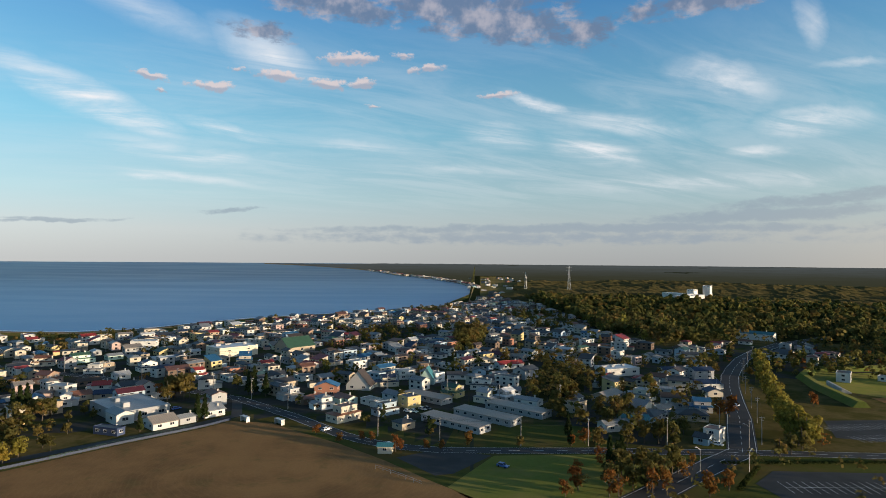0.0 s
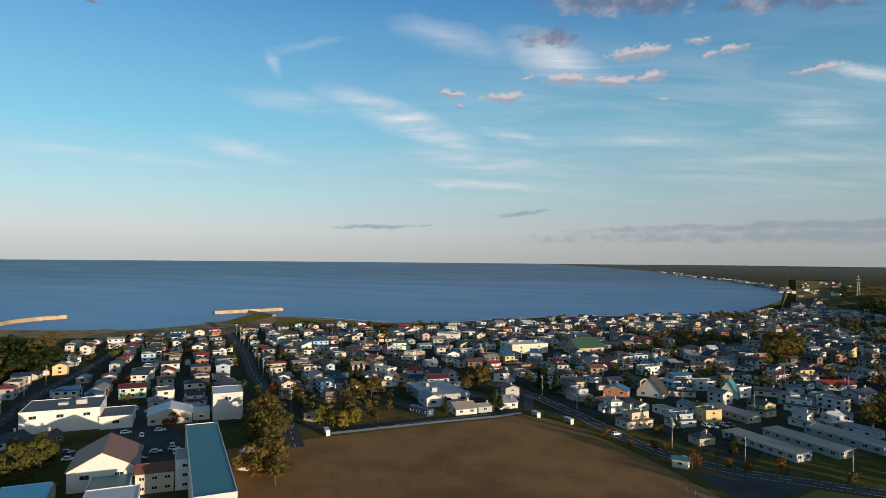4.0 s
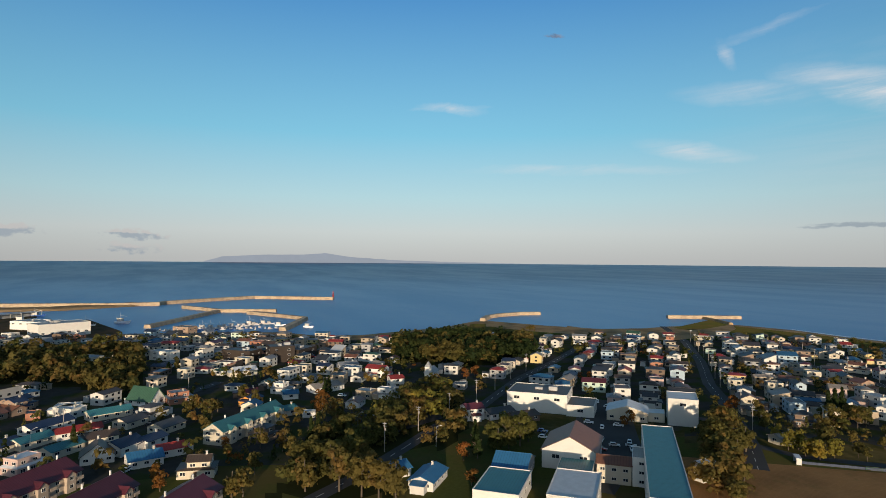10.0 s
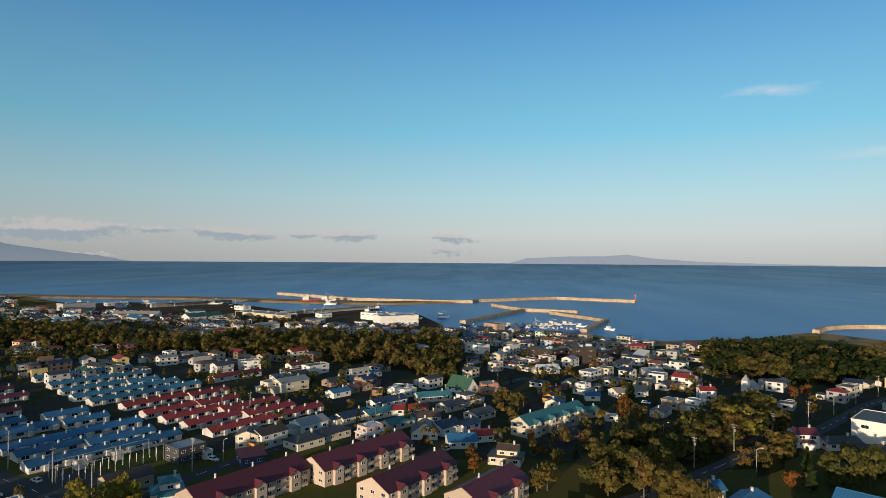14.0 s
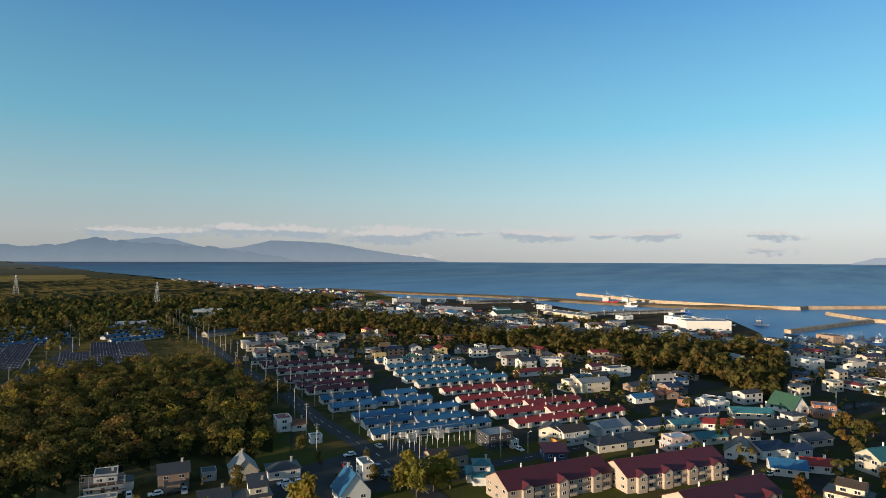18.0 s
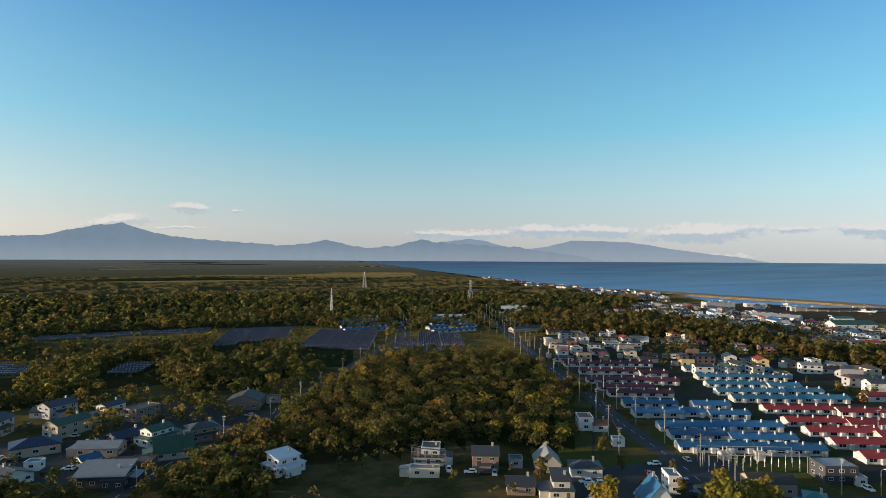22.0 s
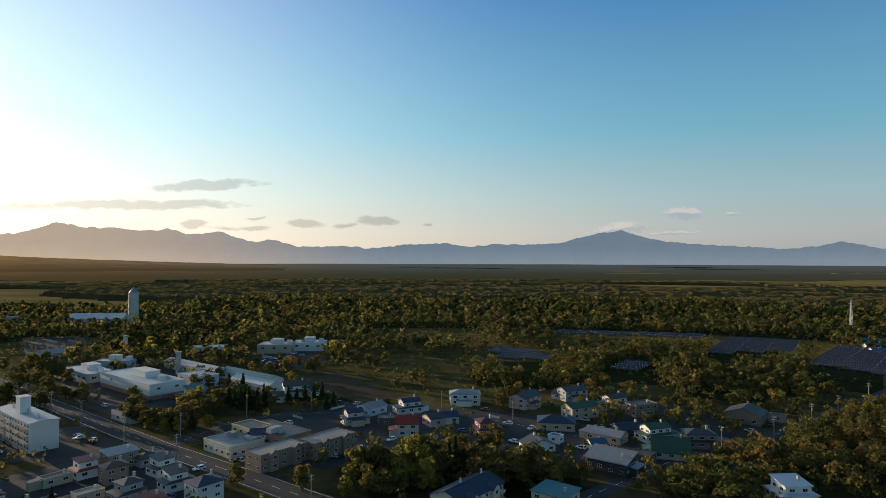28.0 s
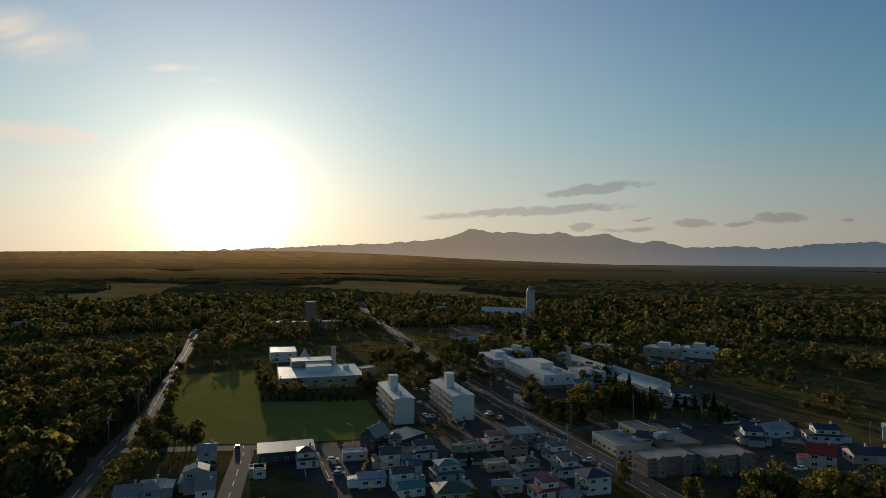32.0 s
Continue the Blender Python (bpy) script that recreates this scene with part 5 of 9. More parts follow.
        windows(ob, uw, ud, base + floor, 1, 4.0 if far else 3.0, "".join(order[:2]), floor, (1.6, 1.0), False, 3, (ux, 0.0))
    elif detail >= 2 and away < 245:
        windows(ob, w, d, base, storeys, 3.3, "".join(order[:2]), floor, door=False)
        windows(ob, w, d, base, 1, 7.0, order[2], floor)
    elif detail >= 2 and away < 330:
        windows(ob, w, d, base, storeys, 4.0, "".join(order[:2]), floor, (1.8, 1.15), False)
    elif detail >= 2:
        windows(ob, w, d, base, storeys, 4.6, "".join(order[:2]), floor, (1.9, 1.2), False, 2)
    elif detail == 1:
        windows(ob, w, d, base, storeys, 4.2, "".join(order[:2]), floor, door=False, limit=2)
    else:
        windows(ob, w, d, base, 1, 5.0, order[0], floor, door=False, limit=2)
    if chimney and detail >= 1:
        if "chimney" not in SHARED:
            SHARED["chimney"] = Geo().box(-0.3, -0.3, 0, 0.3, 0.3, 1.9).box(-0.38, -0.38, 1.9, 0.38, 0.38, 2.05).mesh("chimney", ["concrete"])
        part("chimney", SHARED["chimney"], None, ob, pose(ux + uw * 0.28, 0, h + (pitch * ud / 2 if roof != "flat" else 0) - 0.8))
    if porch:
        g = Geo().box(-w * 0.3, -d / 2 - 2.4, -0.2, w * 0.2, -d / 2 - 0.003, base + 2.3)
        porch_body = part("porch", g, [wall], ob)
        part("porch_roof", Geo().solid([(-w * 0.3 - 0.2, -d / 2 - 2.7, base + 2.3), (w * 0.2 + 0.2, -d / 2 - 2.7, base + 2.3), (w * 0.2 + 0.2, -d / 2 - 0.01, base + 2.9), (-w * 0.3 - 0.2, -d / 2 - 0.01, base + 2.9)],
                                       [(-w * 0.3 - 0.2, -d / 2 - 2.7, base + 2.45), (w * 0.2 + 0.2, -d / 2 - 2.7, base + 2.45), (w * 0.2 + 0.2, -d / 2 - 0.01, base + 3.05), (-w * 0.3 - 0.2, -d / 2 - 0.01, base + 3.05)]), ["r_" + top], porch_body)
    more = np.random.default_rng(abs(int(x * 31 + y * 17)) + 3)
    if name == "house" and detail >= 2 and away < 400:
        side = -1 if more.uniform() < 0.5 else 1
        if more.uniform() < 0.42 and w > 6:
            a, b = more.uniform(2.4, 3.6), d * more.uniform(0.55, 0.8)
            x0, x1 = (w / 2 + 0.004, w / 2 + a) if side > 0 else (-w / 2 - a, -w / 2 - 0.004)
            annex = part("annex", Geo().box(x0, -b / 2, -0.2, x1, b / 2, base + 2.2), [wall], ob)
            low = [(x0 - (0.25 if side < 0 else 0), -b / 2 - 0.25, base + (2.2 if side < 0 else 2.65)), (x1 + (0.25 if side > 0 else 0), -b / 2 - 0.25, base + (2.65 if side < 0 else 2.2)),
                   (x1 + (0.25 if side > 0 else 0), b / 2 + 0.25, base + (2.65 if side < 0 else 2.2)), (x0 - (0.25 if side < 0 else 0), b / 2 + 0.25, base + (2.2 if side < 0 else 2.65))]
            part("annex_roof", Geo().solid(low, [(p, q, z + 0.14) for p, q, z in low]), ["r_" + top], annex)
        if storeys == 2 and not tiered and more.uniform() < 0.35 and order[0] in "fb":
            s2, u = (-1 if order[0] == "f" else 1), more.uniform(-0.15, 0.15) * w
            y0, y1 = sorted((s2 * (d / 2 + 0.004), s2 * (d / 2 + 1.1)))
            z = base + floor
            e0, e1 = (y0, y0 + 0.08) if s2 < 0 else (y1 - 0.08, y1)
            part("balcony", Geo().box(u - w * 0.28, y0, z - 0.05, u + w * 0.28, y1, z + 0.08).box(u - w * 0.28, e0, z + 0.08, u + w * 0.28, e1, z + 0.95), [wall], ob)
    if name in ("hospital_building", "school_building") and w > 18 and roof == "flat" and away > 210:
        k = w * 0.16
        part("penthouse", Geo().box(-k, -d * 0.1, h + 0.13, k * 0.9, d * 0.32, h + 3.2).box(-k - 0.2, -d * 0.1 - 0.2, h + 3.2, k * 0.9 + 0.2, d * 0.32 + 0.2, h + 3.4), ["white"], ob)
        part("stair_head", Geo().box(w * 0.3, 0, h + 0.13, w * 0.3 + 3.4, 3.0, h + 2.5), ["white"], ob)
    if roof == "flat" and w * d > 230 and name not in ("school_building", "school_wing", "school_hall"):
        rr = np.random.default_rng(abs(int(x * 13 + y * 7)))
        for k in range(3):
            u, v, a = rr.uniform(-0.36, 0.36) * w, rr.uniform(-0.25, 0.25) * d, rr.uniform(0.9, 2.2)
            part("roof_unit", Geo().box(u - a, v - a * 0.7, h + 0.12, u + a, v + a * 0.7, h + 0.12 + rr.uniform(0.8, 2.0)), ["grey"], ob)
    if name == "apartment_house":
        n = max(2, round(w / 11))
        for k in range(n):
            u = (k + 0.5) * w / n - w / 2
            if roof == "gable":
                part("flue", Geo().tube(u + 2.5, 0.6, h + pitch * d / 2 - 0.6, h + pitch * d / 2 + 1.3, 0.3, 0.28, 8), ["white"], ob)
            bay = Geo().box(u - 1.7, -d / 2 - 1.1, -0.1, u + 1.7, -d / 2 - 0.003, h - 0.1)
            bay.solid([(u - 1.7, -d / 2 - 1.1, h - 0.1), (u + 1.7, -d / 2 - 1.1, h - 0.1), (u, -d / 2 - 1.1, h + 1.2)], [(u - 1.7, -d / 2 - 0.95, h - 0.1), (u + 1.7, -d / 2 - 0.95, h - 0.1), (u, -d / 2 - 0.95, h + 1.2)])
            stair_bay = part("stair_bay", bay, [wall], ob)
            bay_top = Geo()
            for s in (-1, 1):
                bay_top.solid([(u + s * 2.0, -d / 2 - 1.4, h - 0.25), (u, -d / 2 - 1.4, h + 1.25), (u, -d / 2 + 2.4, h + 1.25), (u + s * 2.0, -d / 2 + 0.2, h - 0.25)],
                                             [(u + s * 2.0, -d / 2 - 1.4, h - 0.1), (u, -d / 2 - 1.4, h + 1.4), (u, -d / 2 + 2.4, h + 1.4), (u + s * 2.0, -d / 2 + 0.2, h - 0.1)])
            part("bay_roof", bay_top, ["r_" + top], stair_bay)
            for lvl in range(storeys):
                z = base + lvl * floor
                part("window", pane_mesh(1.4, 1.1), None, ob, pose(u, -d / 2 - 1.1, z + 0.9))
                part("balcony", Geo().box(u + 2.2, -d / 2 - 1.1, z, u + 4.6, -d / 2 - 0.003, z + 0.12).box(u + 2.2, -d / 2 - 1.1, z + 0.12, u + 4.6, -d / 2 - 1.04, z + 1.0), [wall], ob)
    if taken:
        n = max(1, int(w / d))
        for k in range(n):
            u = ((k + 0.5) / n - 0.5) * w
            TAKEN.append((x + u * c, y + u * s, 0.55 * math.hypot(w / n, d)))
    return ob


def terrace(x, y, turn, length, top):
    """A row of one-storey homes under one roof: doors, windows, white chimneys and small porches."""
    base, h, d = 0.25, 2.2, 7.4
    word = {"red": "red", "maroon": "dull red", "blue": "blue", "teal_blue": "pale blue"}[top]
    ob = root("terrace_house", x, y, turn, 0, f"long low off-white terrace with a {word} metal roof and chimneys", "terrace house", "estate terraces")
    r, gable = roof_geo(length, d, h, "gable", 0.36, 0.45, 0.12)
    body = Geo().box(-length / 2, -d / 2, -0.2, length / 2, d / 2, h)
    n = len(body.v)
    body.v.extend(gable.v)
    body.f.extend([tuple(n + i for i in q) for q in gable.f])
    body.m.extend(gable.m)
    part("wall", body, ["off_white"], ob)
    part("roof", r, ["r_" + top], ob)
    if "flue" not in SHARED:
        SHARED["flue"] = Geo().box(-0.24, -0.24, 0, 0.24, 0.24, 1.6).box(-0.31, -0.31, 1.6, 0.31, 0.31, 1.7).mesh("chimney", ["white"])
        SHARED["lobby"] = Geo().box(-0.7, -0.9, -0.1, 0.7, 0.0, 1.95).box(-0.85, -1.05, 1.95, 0.85, 0.0, 2.05).mesh("porch", ["off_white"])
    units = max(2, round(length / 6.6))
    step = length / units
    for k in range(units):
        u = (k + 0.5) * step - length / 2
        part("chimney", SHARED["flue"], None, ob, pose(u + step * 0.3, -0.9, h + 0.5))
        part("porch", SHARED["lobby"], None, ob, pose(u + step * 0.26, -d / 2, base - 0.2))
        part("window", pane_mesh(2.6, 1.4), None, ob, pose(u - step * 0.2, -d / 2, base + 0.5))
    TAKEN.append((x, y, 4.0))
    for k in (-0.35, -0.18, 0.18, 0.35):
        TAKEN.append((x + k * length * math.cos(radians(turn)), y + k * length * math.sin(radians(turn)), 4.5))
    return ob


class Joined:
    """Geometry of many far things gathered into one mesh."""

    def __init__(self):
        self.geo, self.mats = Geo(), []

    def take(self, geo, mat, m):
        if mat not in self.mats:
            self.mats.append(mat)
        n, k = len(self.geo.v), self.mats.index(mat)
        (a, b, c, d), (e, f, g, h), (i, j, k2, l) = m[0], m[1], m[2]
        self.geo.v.extend([(a * x + b * y + c * z + d, e * x + f * y + g * z + h, i * x + j * y + k2 * z + l) for x, y, z in geo.v])
        self.geo.f.extend([tuple(n + i for i in q) for q in geo.f])
        self.geo.m.extend([k] * len(geo.f))

    def done(self, name, label, category):
        return tagged(part(name, self.geo, self.mats), label, category, "", "stuff")


def far_house(bag, x, y, turn, w, d, storeys, roof, wall, top, pitch):
    h = 0.32 + 2.45 * storeys
    m = pose(x, y, rise(math.hypot(x, y)), 0, 0, turn)
    r, gable = roof_geo(w, d, h, roof, pitch, 0.4, 0.18)
    bag.take(r, "r_" + top, m)
    gable.box(-w / 2, -d / 2, -0.3, w / 2, d / 2, h)
    bag.take(gable, wall, m)
    glass = Geo()
    n = max(1, int(w / 3.6))
    for lvl in range(storeys):
        z = 1.1 + 2.45 * lvl
        for k in range(n):
            u = (k + 0.5) * w / n - w / 2
            for s in (-1, 1):
                q = s * (d / 2 + 0.04)
                glass.face([(u - 0.8, q, z), (u + 0.8, q, z), (u + 0.8, q, z + 1.1), (u - 0.8, q, z + 1.1)])
        for s in (-1, 1):
            q = s * (w / 2 + 0.04)
            glass.face([(q, -0.8, z), (q, 0.8, z), (q, 0.8, z + 1.1), (q, -0.8, z + 1.1)])
    bag.take(glass, "glass", m)
    TAKEN.append((x, y, 0.45 * math.hypot(w, d)))


def pick(rng, table):
    names = list(table)
    p = np.array([table[n] for n in names], float)
    return names[int(rng.choice(len(names), p=p / p.sum()))]


WALLS = {"white": 10, "cream": 5.5, "beige": 3.5, "grey": 3, "tan": 1.6, "pale_blue": 1.2, "yellow": 1.2, "pink": 0.6, "brown": 1.6, "sage": 0.4, "brick": 0.8}
ROOFS = {"slate": 7, "umber": 5, "rust": 3, "dust": 2.4, "navy": 1.5, "red": 2.4, "steel": 2.2, "maroon": 1.0, "blue": 0.8, "green": 0.7, "snow": 0.8}


def town_fill():
    """Streets of houses in the parts of the town that lie further off."""
    rng = np.random.default_rng(21)
    count, bag, sheds = 0, Joined(), Joined()
    for turn, lo, hi in ((-42.0, -36, 62), (-33.0, 62, 140)):
        c, s = math.cos(radians(turn)), math.sin(radians(turn))
        for i in range(-72, 73):
            for j in range(-100, 101):
                u, v = i * 14.4 + rng.uniform(-3.6, 3.6) + 7 * (i // 6), j * 12.8 + rng.uniform(-2.2, 2.2) + 4.5 * (j // 2)
                x, y = u * c - v * s, u * s + v * c
                az, r = azr(x, y)
                az = az - 360 if az > 300 else az
                if not lo <= az < hi or not in_town(x, y) or wooded(x, y) or rng.uniform() < 0.10:
                    continue
                if rng.uniform() < 0.9 * max(0.0, noise.noise((x * 0.011, y * 0.011, 6.0)) - 0.08) * 2.2 + (0.25 if az < -7 else 0.0) and not 34 < az < 62:
                    continue
                if 62 < az < 112 and r < 420 and rng.uniform() < 0.6:
                    continue
                if not free(x, y, 5.0) or near_line(x, y, 5.0):
                    continue
                roof = pick(rng, {"gable": 5, "hip": 3, "flat": 2.0, "shed": 0.9})
                two = rng.uniform() < 0.48
                w, d = rng.uniform(6.8, 13.0), rng.uniform(5.6, 8.0)
                way = turn + (90 if rng.uniform() < 0.45 else 0) + rng.uniform(-9, 9)
                wall, top, pitch = pick(rng, WALLS), pick(rng, ROOFS), rng.uniform(0.24, 0.46)
                if r < 330 and count < 70:
                    house(x, y, way, w, d, 2 if two else 1, roof, wall, top, pitch, 1, True, rng.uniform() < 0.4)
                    count += 1
                else:
                    far_house(bag, x, y, way, w, d, 2 if two else 1, roof, wall, top, pitch)
                # a low shed or garage beside many a house
                if rng.uniform() < 0.6:
                    a = radians(way + rng.choice([0, 90, 180, 270]))
                    px, py = x + math.cos(a) * (w * 0.5 + 3.2), y + math.sin(a) * (w * 0.5 + 3.2)
                    if free(px, py, 1.8) and not near_line(px, py, 2.0):
                        g, gable = roof_geo(4.2, 3.2, 2.5, pick(rng, {"gable": 2, "flat": 2}), 0.3, 0.2)
                        m = pose(px, py, rise(r), 0, 0, way)
                        sheds.take(g, "r_" + pick(rng, ROOFS), m)
                        gable.box(-2.1, -1.6, -0.2, 2.1, 1.6, 2.5)
                        sheds.take(gable, pick(rng, WALLS), m)
    bag.done("distant_houses", "crowded quarter of small houses with coloured metal roofs", "houses")
    sheds.done("garden_sheds", "low sheds and garages between the houses", "sheds")
    return count


def town_trees():
    """Garden trees between the houses."""
    rng = np.random.default_rng(33)
    sets = {"olive": [], "dark": [], "russet": []}
    for k in range(17000):
        az = rng.uniform(-36, 141)
        r = math.sqrt(rng.uniform(215 ** 2, 900 ** 2))
        x, y = polar(az, r)
        if not in_town(x, y) or wooded(x, y) or near_line(x, y, 1.0) or not free(x, y, 1.3):
            continue
        thick = noise.noise((x * 0.011, y * 0.011, 6.0))
        if rng.uniform() > 0.30 + 1.9 * thick + (0.15 if az < -7 else 0.0) + (0.25 if 60 < az < 112 and r < 430 else 0.0):
            continue
        sets[pick(rng, {"olive": 6, "dark": 2.4, "russet": 1.2})].append((x, y))
    wood("garden_trees", sets["olive"], ["leaf_green", "leaf_mix", "leaf_ochre"], "garden trees in olive and ochre leaf between houses", 12, 6, 0.7, 0.68, 51)
    wood("garden_trees", sets["dark"], ["leaf_dark", "leaf_green"], "dark conifers and bushes in the gardens", 12, 6, 0.65, 0.62, 52, 0.6)
    wood("garden_trees", sets["russet"], ["leaf_red", "leaf_mix"], "russet garden trees between the houses", 11, 6, 0.6, 0.48, 53)

# ---- buildings told apart one by one ----
house(-141.9, 279.4, 318.0, 33.0, 22.0, 1, "flat", "grey", "steel", floor=4.19, name="warehouse", chimney=False, group="")
house(-137.9, 263.6, 138.0, 12.0, 7.1, 1, "gable", "white", "steel", floor=4.09, name="shed", chimney=False, group="")
house(-117.7, 257.4, 48.0, 10.3, 11.0, 1, "gable", "white", "dust")
house(-109.6, 263.4, 48.0, 6.9, 5.0, 1, "gable", "grey", "steel")
house(-132.6, 245.6, 342.5, 12.0, 4.0, 1, "flat", "navy_wall", "slate", name="storage_shed", chimney=False, group="")
house(-102.9, 275.8, 48.0, 9.2, 6.0, 1, "shed", "white", "steel")
house(-178.7, 292.6, 115.1, 9.0, 5.4, 2, "gable", "white", "steel", porch=True)
house(-199.3, 307.9, 21.5, 7.6, 8.0, 1, "hip", "pink", "slate")
house(-221.4, 344.1, 348.2, 12.7, 10.0, 2, "gable", "tan", "rust")
house(-194.3, 314.6, 342.0, 11.4, 7.0, 2, "flat", "white", "steel")
house(-179.6, 305.8, 48.0, 8.5, 8.0, 1, "gable", "beige", "rust")
house(-182.2, 329.8, 21.7, 8.4, 8.0, 1, "gable", "white", "red")
house(-169.2, 308.6, 18.9, 8.7, 7.0, 1, "gable", "beige", "navy")
house(-165.8, 324.9, 48.0, 9.9, 9.0, 1, "gable", "white", "slate", floor=3.28)
house(-212.1, 376.8, 2.8, 10.4, 10.0, 2, "flat", "white", "steel")
house(-208.9, 382.3, 48.0, 6.5, 8.0, 2, "flat", "beige", "umber")
house(-267.6, 391.7, 14.8, 9.4, 8.0, 1, "gable", "white", "slate")
house(-259.8, 399.7, 20.4, 14.1, 9.0, 2, "gable", "cream", "rust")
house(-243.0, 413.7, 48.0, 14.5, 9.0, 2, "gable", "sage", "green")
house(-184.1, 383.9, 138.0, 9.0, 10.9, 2, "gable", "white", "navy")
house(-187.5, 358.8, 48.0, 8.1, 8.0, 1, "gable", "white", "steel")
house(-128.1, 335.2, 20.6, 9.1, 9.0, 2, "hip", "white", "slate")
house(-143.8, 362.4, 48.0, 8.7, 8.0, 2, "gable", "white", "red", porch=True)
house(-140.5, 307.7, 19.3, 8.5, 3.0, 1, "flat", "white", "snow", name="container", chimney=False, group="")
house(-133.6, 415.1, 15.6, 10.1, 8.0, 2, "shed", "cream", "blue")
house(-129.1, 382.1, 48.0, 11.4, 8.0, 1, "flat", "brick", "umber")
house(-88.2, 338.6, 48.0, 11.7, 9.0, 1, "gable", "beige", "slate", floor=3.09)
house(-98.1, 364.3, 25.4, 8.9, 8.0, 1, "gable", "white", "slate")
house(-59.7, 319.6, 91.9, 8.0, 11.8, 2, "gable", "brick", "blue")
house(-44.5, 335.7, 79.6, 9.0, 13.3, 1, "gable", "white", "umber", pitch=1.15)
house(-43.1, 270.2, 48.0, 13.2, 8.0, 2, "flat", "cream", "rust", floor=3)
house(-34.1, 299.6, 318.0, 9.8, 6.0, 1, "flat", "white", "dust")
house(-26.5, 294.3, 348.1, 9.2, 6.0, 1, "flat", "white", "dust")
house(-23.6, 311.8, 318.0, 11.9, 7.0, 1, "gable", "white", "steel")
house(-7.3, 309.8, 318.0, 26.5, 8.0, 1, "shed", "grey", "dust", pitch=0.04, name="barrack", chimney=False, group="")
house(5.7, 262.1, 318.0, 32.4, 8.0, 1, "shed", "grey", "dust", pitch=0.04, name="barrack", chimney=False, group="")
house(20.0, 273.4, 318.0, 31.8, 8.0, 1, "shed", "grey", "dust", pitch=0.04, name="barrack", chimney=False, group="")
house(35.3, 286.2, 318.0, 31.8, 8.0, 1, "shed", "grey", "dust", pitch=0.04, name="barrack", chimney=False, group="")
house(-8.3, 352.6, 82.1, 8.0, 8.8, 1, "gable", "sage", "teal", pitch=1.5)
house(-3.6, 356.9, 48.0, 8.0, 7.0, 2, "flat", "white", "dust")
house(-30.3, 344.6, 18.1, 10.9, 8.0, 2, "gable", "cream", "navy")
house(-35.4, 377.2, 48.0, 18.0, 9.0, 2, "gable", "cream", "blue")
house(-55.4, 398.3, 48.0, 11.5, 8.0, 2, "flat", "white", "steel")
house(-21.9, 365.9, 22.7, 9.9, 8.0, 2, "flat", "white", "steel")
house(-10.6, 390.9, 16.9, 15.5, 9.0, 2, "flat", "brown", "umber")
house(-20.4, 224.8, 354.5, 5.2, 3.4, 1, "gable", "cream", "teal", name="hut", chimney=False, group="")
house(23.0, 337.3, 350.3, 14.2, 7.0, 2, "flat", "white", "slate", floor=2.46)
house(37.0, 324.8, 2.0, 8.7, 6.0, 1, "gable", "white", "steel")
house(9.0, 366.9, 2.4, 11.7, 7.0, 1, "gable", "white", "slate")
house(22.9, 382.4, 92.9, 8.0, 8.0, 1, "gable", "pale_blue", "slate")
house(44.0, 403.9, 23.4, 17.6, 8.0, 1, "gable", "white", "red", floor=3.09)
house(50.6, 371.9, 48.0, 14.1, 9.0, 2, "gable", "grey", "slate")
house(34.1, 369.5, 23.4, 9.6, 7.0, 1, "gable", "sage", "steel")
house(41.9, 364.7, 48.0, 11.8, 7.0, 1, "flat", "tan", "umber")
house(109.5, 385.2, 20.6, 23.8, 14.0, 1, "flat", "white", "snow", floor=4.19, name="community_hall", chimney=False, group="")
house(102.7, 315.4, 318.0, 11.4, 8.0, 2, "flat", "cream", "steel")
house(84.8, 315.0, 48.0, 16.4, 9.0, 1, "gable", "beige", "dust")
house(92.1, 286.7, 138.0, 9.0, 14.8, 1, "gable", "cream", "steel", floor=3.28)
house(83.2, 266.1, 353.1, 11.7, 8.0, 1, "gable", "white", "teal")
house(72.1, 258.2, 18.4, 11.4, 7.0, 1, "gable", "white", "steel")
house(93.8, 275.3, 48.0, 12.5, 8.0, 1, "hip", "grey", "slate")
house(144.7, 390.0, 11.0, 12.5, 7.0, 1, "gable", "white", "navy")
house(157.7, 374.5, 10.4, 12.7, 8.0, 2, "gable", "grey", "navy")
house(131.3, 341.9, 346.1, 10.8, 8.0, 2, "gable", "cream", "slate")
house(120.8, 330.3, 340.8, 11.2, 7.0, 1, "flat", "grey", "steel")
house(147.3, 344.1, 2.1, 13.7, 8.0, 1, "gable", "white", "navy", floor=3.09)
house(122.0, 291.5, 350.1, 10.5, 8.0, 2, "gable", "grey", "blue", porch=True)
house(112.6, 299.4, 344.7, 11.4, 8.0, 2, "gable", "grey", "umber")
house(143.2, 325.2, 91.4, 7.0, 8.2, 1, "gable", "cream", "navy")
house(112.1, 276.1, 349.3, 12.9, 9.0, 1, "hip", "beige", "slate")
house(103.0, 287.3, 15.6, 8.9, 7.0, 1, "gable", "white", "dust")
house(101.8, 239.5, 318.0, 5.4, 6.0, 1, "gable", "pale_blue", "slate")
house(107.4, 242.3, 318.0, 6.1, 7.0, 2, "flat", "white", "rust")
house(175.4, 439.6, 354.4, 16.3, 8.0, 2, "gable", "cream", "slate", porch=True)
house(-204.8, -44.4, 144.0, 39.2, 12.5, 2, "gable", "sandy", "maroon", pitch=0.5, floor=2.37, name="apartment_house", chimney=False, group="")
house(-175.5, -71.6, 147.6, 37.1, 12.5, 2, "gable", "sandy", "maroon", pitch=0.5, floor=2.37, name="apartment_house", chimney=False, group="")
